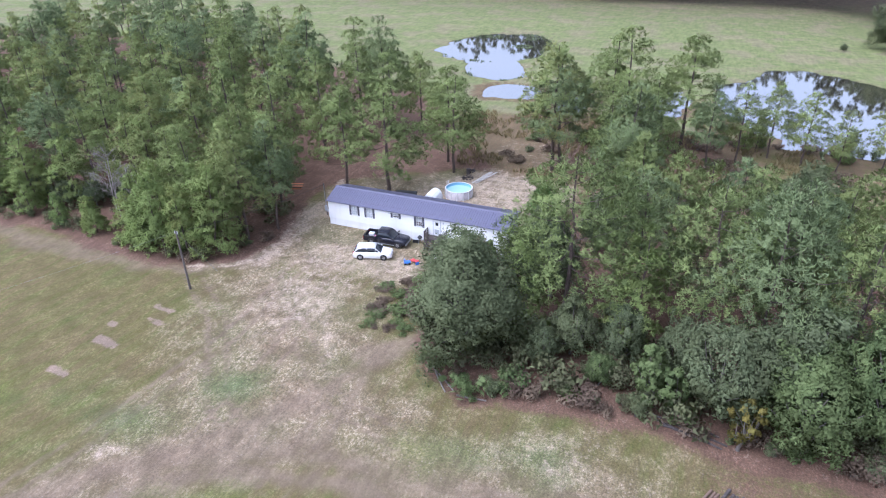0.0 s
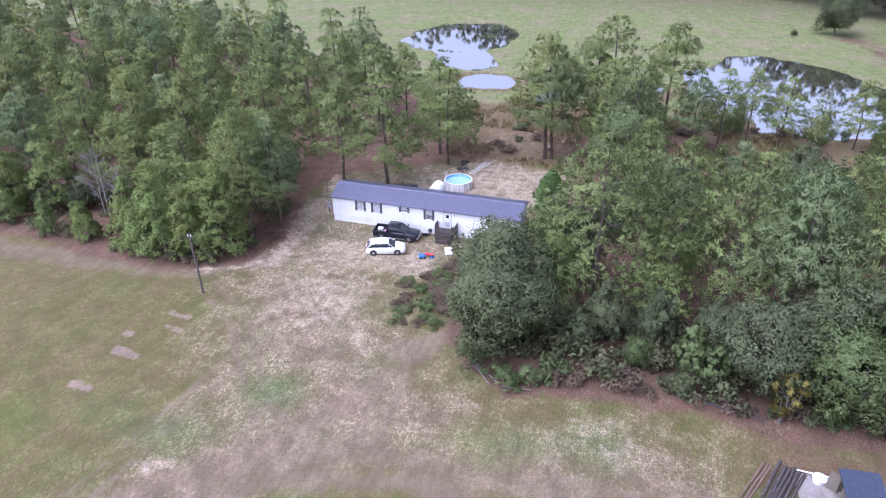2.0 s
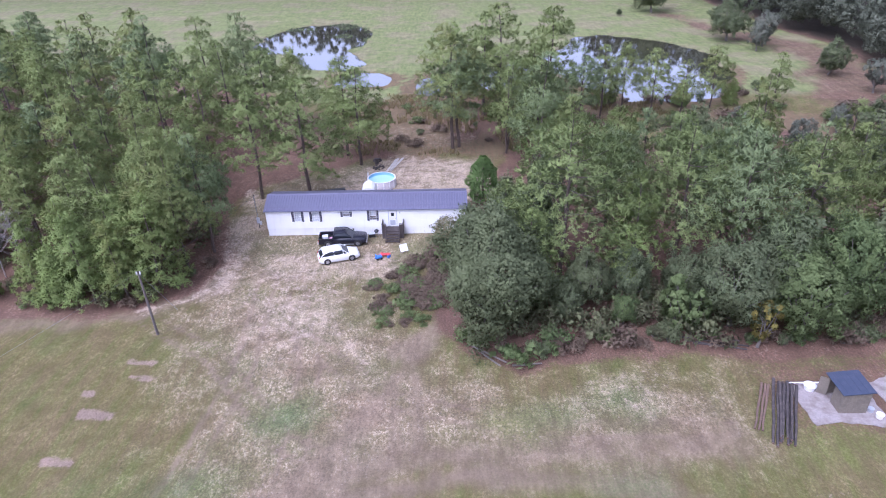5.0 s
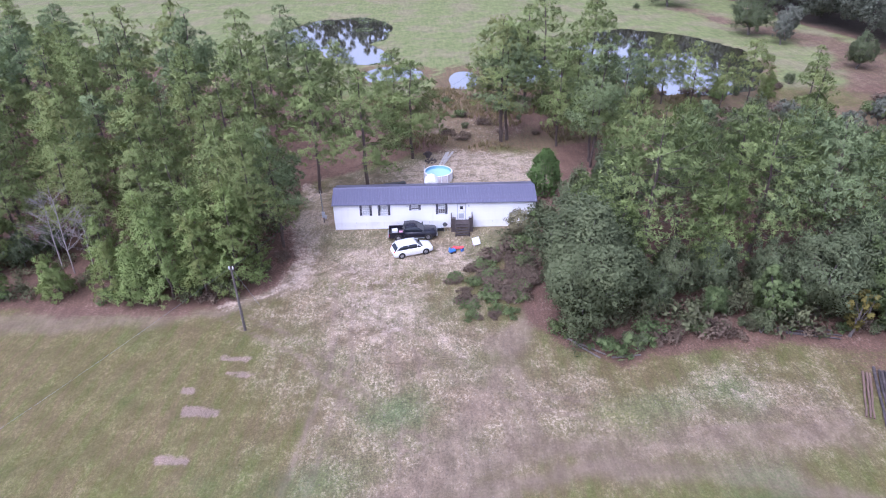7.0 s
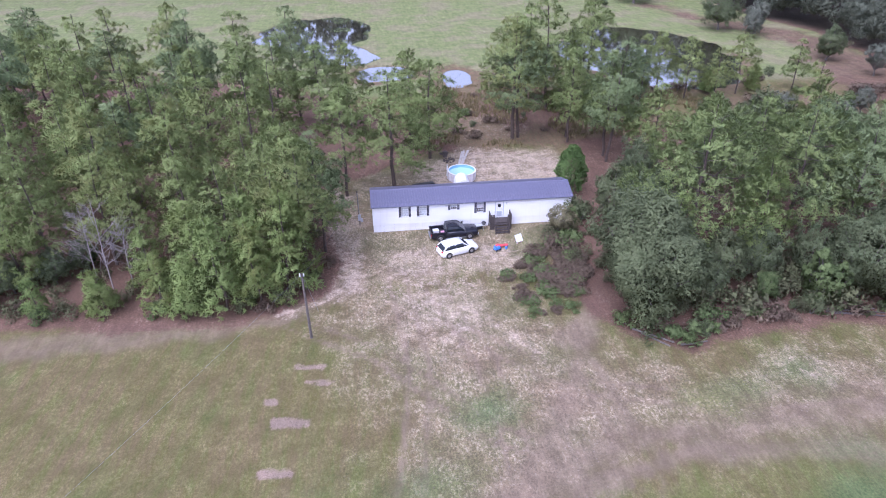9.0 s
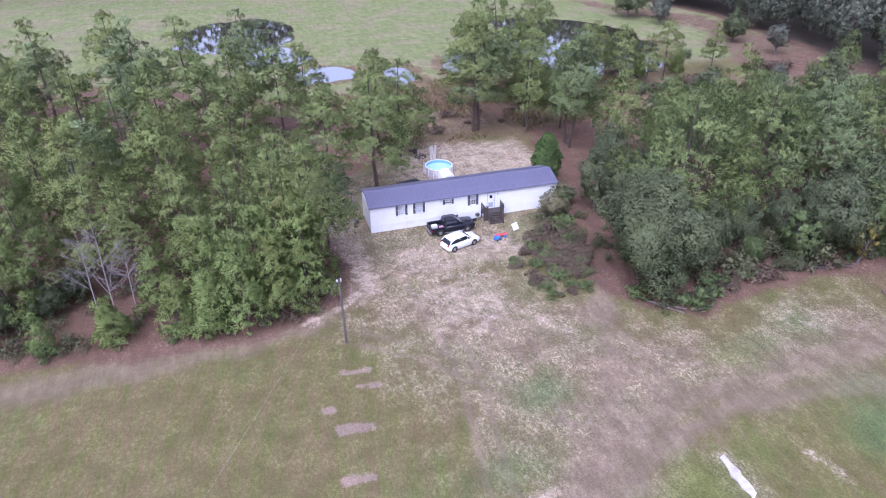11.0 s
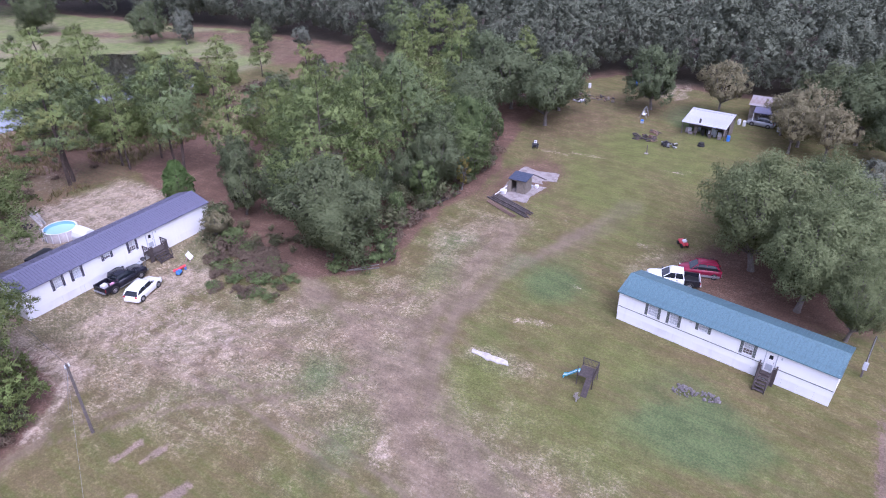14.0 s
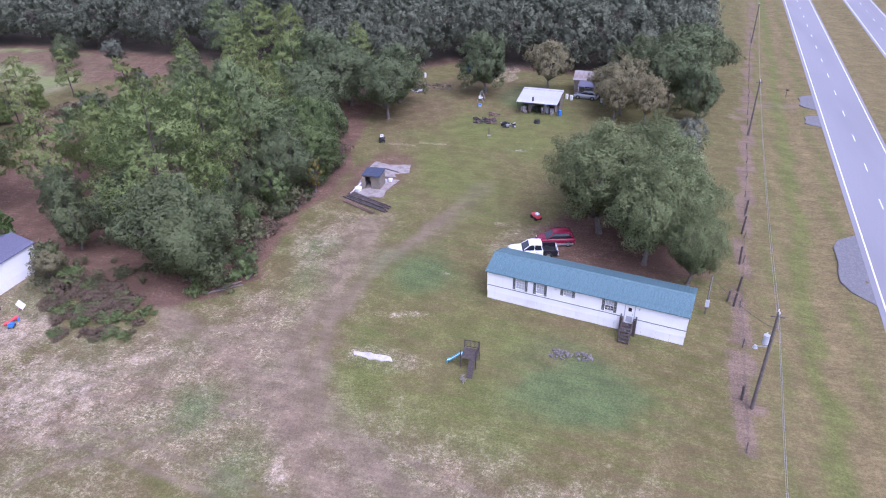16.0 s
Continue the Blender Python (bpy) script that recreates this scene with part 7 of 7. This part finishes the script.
for x in (-1.0, -0.4, 0.2, 0.8):
    part("roof_course", loft([[(x + d, -1.63, 2.135 + (x + d + 1.5) * 0.0814 + h), (x + d, 1.63, 2.135 + (x + d + 1.5) * 0.0814 + h), (x + d, 1.63, 2.12 + (x + d + 1.5) * 0.0814), (x + d, -1.63, 2.12 + (x + d + 1.5) * 0.0814)] for d, h in ((0, 0.012), (0.55, 0.0))]), M["roof_blue"], sh)
sh.scale = (0.84, 0.82, 0.92)
t = thing("washtub", pose(50.2, -27.4, 0.06), "white enamel tub lying on the slab", "tub")
part("tub", rods(((0, 0, 0), (0, 0, 0.42), 0.38, 0.46), sides=18), M["white_plastic"], t)
part("rim", rods(((0, 0, 0.40), (0, 0, 0.45), 0.49, 0.49), sides=18), M["white_plastic"], t)
t = thing("pipe", pose(0, 0, 0), "long white plastic pipe leaning on the shed", "pipe")
part("tube", rods(((48.8, -26.7, 0.12), (51.0, -27.7, 1.0), 0.06, 0.06)), M["white_plastic"], t)
for x, y, w, mat_key, label in ((54.0, -30.7, 0.3, "white_plastic", "white bucket on the slab"), (53.7, -30.0, 0.25, "grey_box", "grey bucket on the slab")):
    t = thing("bucket", pose(x, y, 0.06), label + " beside the shed", "bucket", "buckets")
    part("tub", rods(((0, 0, 0), (0, 0, w * 1.3), w * 0.8, w), sides=12), M[mat_key], t)
t = thing("plank", pose(57.6, -29.6, 0.05, 0, 0, 70), "dark plank lying on the cracked slab", "plank", "planks")
part("board", boxes((-1.4, 1.4, -0.12, 0.12, 0, 0.06), bevel=0.01), M["log"], t)

# ---- playground ----
pl = thing("play_tower", pose(18.95, -50.35, 0), "brown timber play deck with rails and ramp", "play tower")
for i in range(12):
    part("deck_board", boxes((-0.95 + i * 0.155, -0.95 + i * 0.155 + 0.145, -0.95, 0.95, 1.16, 1.20)), M["deck"], pl)
for x in (-0.95, 0.87):
    for y in (-0.97, 0.87):
        part("post", boxes((x, x + 0.10, y, y + 0.10, -0.1, 2.1), bevel=0.008), M["deck"], pl)
part("joist", boxes((-0.95, 0.9, -0.97, -0.90, 1.0, 1.155), (-0.95, 0.9, 0.90, 0.97, 1.0, 1.155)), M["deck"], pl)
for x0, x1, y0, y1 in ((0.90, 0.95, -0.87, 0.87), (-0.85, 0.87, -0.95, -0.90)):
    part("rail", boxes((x0, x1, y0, y1, 2.0, 2.07), (x0, x1, y0, y1, 1.30, 1.36)), M["deck"], pl)
    n = 11
    for i in range(n):
        x, y = x0 + (x1 - x0) * (i + 0.5) / n, y0 + (y1 - y0) * (i + 0.5) / n
        part("baluster", boxes((x - 0.02, x + 0.02, y - 0.02, y + 0.02, 1.36, 2.0)), M["deck"], pl)
ramp = part("ramp", loft([[(x, -0.85, z), (x, -0.15, z), (x, -0.15, z + 0.05), (x, -0.85, z + 0.05)] for x, z in ((-0.95, 1.10), (-2.5, -0.02))]), M["deck"], pl)
for i in range(8):
    k2 = (i + 0.5) / 8
    part("cleat", boxes((-0.03, 0.03, -0.85, -0.15, 0, 0.05)), M["deck"], ramp).matrix_basis = pose(-0.95 - 1.55 * k2, 0, 1.155 - 1.12 * k2)
slide = part("slide", loft([[(x, y, z) for x, z in ((-0.62 + o, zz + h) for o, h in ((0, 0.16), (0.04, 0), (0.46, 0), (0.5, 0.16), (0.44, 0.05), (0.06, 0.05)))] for y, zz in ((0.85, 1.22), (1.15, 1.15), (2.3, 0.30), (2.75, 0.16))]), M["teal_plastic"], pl, "teal plastic slide")
part("slide_bed", loft([[(-0.55, y, zz + 0.055), (-0.19, y, zz + 0.055), (-0.19, y, zz + 0.065), (-0.55, y, zz + 0.065)] for y, zz in ((0.87, 1.22), (1.15, 1.15), (2.3, 0.30), (2.74, 0.16))]), M["pale_plastic"], slide)
part("slide_foot", boxes((-0.6, -0.14, 2.6, 2.72, -0.05, 0.16)), M["teal_plastic"], slide)

pl.scale = (0.78, 0.74, 0.95)

# ---- far lawn ----
mw = thing("riding_mower", pose(68.5, -24.2, 0, 0, 0, 200), "dark riding mower with pale seat on the lawn", "mower")
mw.scale = (0.85, 0.85, 0.85)
part("hood", boxes((0.1, 0.95, -0.32, 0.32, 0.35, 0.85), bevel=0.06), M["black"], mw)
part("seat", boxes((-0.7, -0.2, -0.28, 0.28, 0.62, 0.75), (-0.75, -0.65, -0.28, 0.28, 0.75, 1.1), bevel=0.03), M["white_plastic"], mw)
part("deck", boxes((-0.85, 0.3, -0.62, 0.62, 0.15, 0.36), bevel=0.04), M["black"], mw)
part("fender", boxes((-0.9, -0.15, -0.5, 0.5, 0.45, 0.62), bevel=0.04), M["black"], mw)
part("steering_wheel", rods(((0.0, 0, 0.85), (-0.12, 0, 1.05), 0.03, 0.03), ((-0.12, 0, 1.04), (-0.135, 0, 1.07), 0.18, 0.18), sides=10), M["black"], mw)
for x, y, r in ((-0.6, -0.5, 0.26), (-0.6, 0.5, 0.26), (0.75, -0.42, 0.19), (0.75, 0.42, 0.19)):
    part("wheel", rods(((x, y - 0.1, r), (x, y + 0.1, r), r, r), sides=14), M["tyre"], mw)


def junk_heap(x, y, w, d, h, n, mat_keys, label, turn=0):
    b = thing("scrap_heap", pose(x, y, 0, 0, 0, turn), label, "scrap heap", "scrap heaps")
    for i in range(n):
        px2, py2 = r3.uniform(-w / 2, w / 2), r3.uniform(-d / 2, d / 2)
        ln, th = r3.uniform(0.5, 1.4), r3.uniform(0.05, 0.14)
        zz = r3.uniform(0, h) * (1 - abs(px2) / w)
        part("piece", boxes((-ln / 2, ln / 2, -th, th, -th, th), bevel=0.02), M[mat_keys[i % len(mat_keys)]], b).matrix_basis = pose(px2, py2, zz + 0.08, 0, r3.uniform(-20, 20), r3.uniform(0, 180))
    return b


junk_heap(81, -38.3, 2.0, 4.0, 0.6, 34, ("log", "log", "brown_log"), "dark heap of charred branches on the lawn")
junk_heap(79.6, -42.5, 1.4, 2.4, 0.7, 24, ("log", "black", "metal"), "dark heap of scrap timber and metal")
junk_heap(84.6, -39.2, 0.9, 1.4, 0.35, 10, ("brown_log", "log"), "small brown heap of firewood sticks")
tp = thing("tyre_planter", pose(82.2, -47.1, 0), "black tyre planter lying on the lawn", "planter")
for i in range(2):
    part("tyre", rods(((0.12 * i, 0, 0.02 + i * 0.28), (0.12 * i, 0, 0.28 + i * 0.28), 0.55 - 0.08 * i, 0.52 - 0.08 * i), sides=18), M["tyre"], tp)
t = thing("post", pose(74.6, -40.4, 0), "grey timber post standing in the lawn", "post")
part("shaft", rods(((0, 0, -0.2), (0, 0, 1.4), 0.07, 0.06)), M["post"], t)
part("base", rods(((0, 0, -0.02), (0, 0, 0.08), 0.35, 0.32), sides=12), M["concrete"], t)
t = thing("lawn_swing", pose(92.3, -35.2, 0), "small pale lawn swing under the oak", "swing")
part("frame", rods(((-0.8, -0.6, 0), (-0.8, 0, 1.7), 0.04, 0.04), ((-0.8, 0.6, 0), (-0.8, 0, 1.7), 0.04, 0.04), ((0.8, -0.6, 0), (0.8, 0, 1.7), 0.04, 0.04), ((0.8, 0.6, 0), (0.8, 0, 1.7), 0.04, 0.04), ((-0.8, 0, 1.7), (0.8, 0, 1.7), 0.04, 0.04)), M["metal"], t)
part("seat", boxes((-0.6, 0.6, -0.25, 0.25, 0.45, 0.5), (-0.6, 0.6, 0.22, 0.27, 0.5, 0.95)), M["white_plastic"], t)
part("chain", rods(((-0.55, 0, 0.5), (-0.55, 0, 1.7), 0.01, 0.01), ((0.55, 0, 0.5), (0.55, 0, 1.7), 0.01, 0.01)), M["metal"], t)
t = thing("toy_house", pose(88.6, -35.8, 0), "small blue and white toy on the lawn", "toy", "toys")
part("body", boxes((-0.4, 0.4, -0.4, 0.4, 0, 0.6), bevel=0.05), M["grey_box"], t)
part("roof", boxes((-0.45, 0.45, -0.45, 0.45, 0.602, 0.9), bevel=0.12), M["blue_plastic"], t)
t.scale = (0.6, 0.6, 0.7)
t = thing("ride_on_toy", pose(47.6, -52.0, 0, 0, 0, 40), "red and white ride-on tractor under the oak", "toy", "toys")
part("body", boxes((-0.7, 0.7, -0.35, 0.35, 0.25, 0.62), bevel=0.08), M["red_plastic"], t)
part("seat", boxes((-0.5, 0.0, -0.25, 0.25, 0.62, 0.9), bevel=0.08), M["white_plastic"], t)
for sx in (-0.45, 0.45):
    for sy in (-0.36, 0.36):
        part("wheel", rods(((sx, sy - 0.07, 0.22), (sx, sy + 0.07, 0.22), 0.23, 0.23), sides=12), M["tyre"], t)

# ---- carport and the old house beyond ----
cp = thing("carport", pose(86.8, -42.8, 0, 0, 0, -95), "open timber carport with pale tin roof and clutter", "carport")
CL, CW = 7.2, 4.9
for x in (0.1, CL / 3, CL * 2 / 3, CL - 0.1):
    for y in (0.2, CW - 0.2):
        part("post", boxes((x - 0.07, x + 0.07, y - 0.07, y + 0.07, -0.1, 2.15 + 0.13 * y)), M["post"], cp)
sheet = finish(roof_sheet(CL / 9, CW + 0.9, (CW + 0.9) * 0.16, 3), "roof_sheet", M["roof_white"])
rf = part("roof", boxes((-0.1, CL + 0.1, 0.1, 0.2, 2.08, 2.2), (-0.1, CL + 0.1, CW - 0.2, CW - 0.1, 2.85, 3.0)), M["post"], cp, "pale tin roof")
for i in range(9):
    part("roof_sheet", sheet, None, rf).matrix_basis = pose(i * CL / 9, -0.45, 2.16)
part("back_wall", boxes((0, CL, CW - 0.1, CW, -0.05, 2.8)), M["shed_wood"], cp)
part("side_wall", boxes((CL - 0.06, CL, 2.0, CW - 0.1, -0.05, 2.5)), M["shed_wood"], cp)
part("chimney_pipe", rods(((2.8, 0.3, 2.0), (2.8, 0.3, 2.95), 0.16, 0.16), sides=10), M["log"], cp)
for i in range(16):
    x, y = r3.uniform(0.6, CL - 0.6), r3.uniform(0.5, 3.2)
    w, d, h = r3.uniform(0.3, 0.8), r3.uniform(0.3, 0.6), r3.uniform(0.4, 1.2)
    key = r3.choice(("grey_box", "shed_wood", "concrete", "metal", "black", "blind"))
    p0 = Matrix(cp.matrix_basis) @ pose(x, y, 0, 0, 0, r3.uniform(0, 90))
    b = thing("stored_box", p0, "dusty grey stored box under the carport", "box", "stored boxes")
    part("body", boxes((-w / 2, w / 2, -d / 2, d / 2, 0, h), bevel=0.03), M[key], b)
    part("lid", boxes((-w / 2 - 0.01, w / 2 + 0.01, -d / 2 - 0.01, d / 2 + 0.01, h + 0.002, h + 0.05)), M[key], b)
b = thing("barrel", Matrix(cp.matrix_basis) @ pose(7.6, 0.6, 0), "blue plastic barrel at the carport's corner", "barrel", "barrels")
part("drum", rods(((0, 0, 0), (0, 0, 0.9), 0.29, 0.29), sides=14), M["blue_plastic"], b)

oh = thing("old_house", pose(99.6, -51.5, 0, 0, 0, -92), "low grey old house with rusty tin roof", "house")
part("wall", lap_wall(0, 10.5, 0.5, 2.9, [(2.0, 3.0, 1.3, 2.4), (5.4, 6.3, 0.5, 2.5), (8.0, 9.2, 1.2, 2.4)]), M["shed_wood"], oh)
part("wall", boxes((0, 10.5, 5.6, 5.7, 0.3, 2.9), (0, 0.1, 0.12, 5.6, 0.3, 2.9), (10.4, 10.5, 0.12, 5.6, 0.3, 2.9)), M["shed_wood"], oh)
part("foundation", boxes((0.05, 10.45, 0.05, 5.6, -0.1, 0.5)), M["concrete"], oh)
orf = part("roof", boxes((-0.1, 10.6, 0.0, 5.7, 2.88, 2.92)), M["shed_wood"], oh, "patched rusty tin roof")
K = worn("rusty_tin", (0.36, 0.33, 0.33), (0.26, 0.17, 0.13), 0.9, 0.6, 0.3, 7, 0.05)
sheet = finish(roof_sheet(11.0 / 12, 3.2, 0.95, 3), "roof_sheet", K)
for i in range(12):
    part("roof_sheet", sheet, None, orf).matrix_basis = pose(-0.25 + i * 11 / 12, -0.35, 2.83)
    part("roof_sheet", sheet, None, orf).matrix_basis = pose(-0.25 + (i + 1) * 11 / 12, 6.05, 2.83, 0, 0, 180)
for a, b2, lo, hi in ((2.0, 3.0, 1.3, 2.4), (8.0, 9.2, 1.2, 2.4)):
    w = part("window", boxes((a - 0.06, a, -0.04, 0.02, lo - 0.06, hi + 0.06), (b2, b2 + 0.06, -0.04, 0.02, lo - 0.06, hi + 0.06), (a, b2, -0.04, 0.02, hi, hi + 0.06), (a, b2, -0.04, 0.02, lo - 0.06, lo), ((a + b2) / 2 - 0.02, (a + b2) / 2 + 0.02, 0, 0.03, lo, hi)), M["trim"], oh)
    part("pane", boxes((a, b2, 0.04, 0.05, lo, hi)), M["car_glass"], w)
part("door", boxes((5.4, 6.3, 0.0, 0.05, 0.5, 2.5)), M["white_plastic"], oh, "white front door")
pr = part("porch_roof", loft([[(x, y, z) for y, z in ((-2.6, 2.25), (-0.1, 2.7), (-0.1, 2.76), (-2.6, 2.31))] for x in (1.0, 9.5)]), M["roof_slate"], oh, "dark porch roof")
for x in (1.1, 4.0, 6.8, 9.4):
    part("post", boxes((x - 0.06, x + 0.06, -2.5, -2.38, 0, 2.27)), M["trim"], pr)
hatchback(pose(97.4, -54.0, 0, 0, 0, 80), "pale silver car parked before the old house", M["paint_silver"])
for i, (x, y, key, label) in enumerate(((96.4, -50.6, "white_plastic", "white plastic drum by the house"), (95.9, -51.5, "white_plastic", "white plastic drum by the house"), (95.7, -57.0, "grey_box", "grey bin before the house"), (111.4, -27.0, "blue_plastic", "blue plastic drum by the far trees"), (111.8, -28.2, "blue_plastic", "blue plastic drum by the far trees"), (111.7, -29.2, "blue_plastic", "blue plastic drum by the far trees"), (105, -20.5, "white_plastic", "white plastic drum under the oaks"))):
    b = thing("barrel", pose(x, y, 0), label, "barrel", "barrels")
    part("drum", rods(((0, 0, 0), (0, 0, 0.45), 0.27, 0.30), ((0, 0, 0.45), (0, 0, 0.9), 0.30, 0.27), sides=14), M[key], b)
junk_heap(98.5, -24.5, 2.2, 8.0, 0.5, 30, ("brown_log", "log", "shed_wood"), "long low heap of brush and scrap boards")
junk_heap(95.0, -22.0, 1.6, 1.6, 0.5, 12, ("white_plastic", "metal", "log"), "pale scrap pieces beside the brush heap")
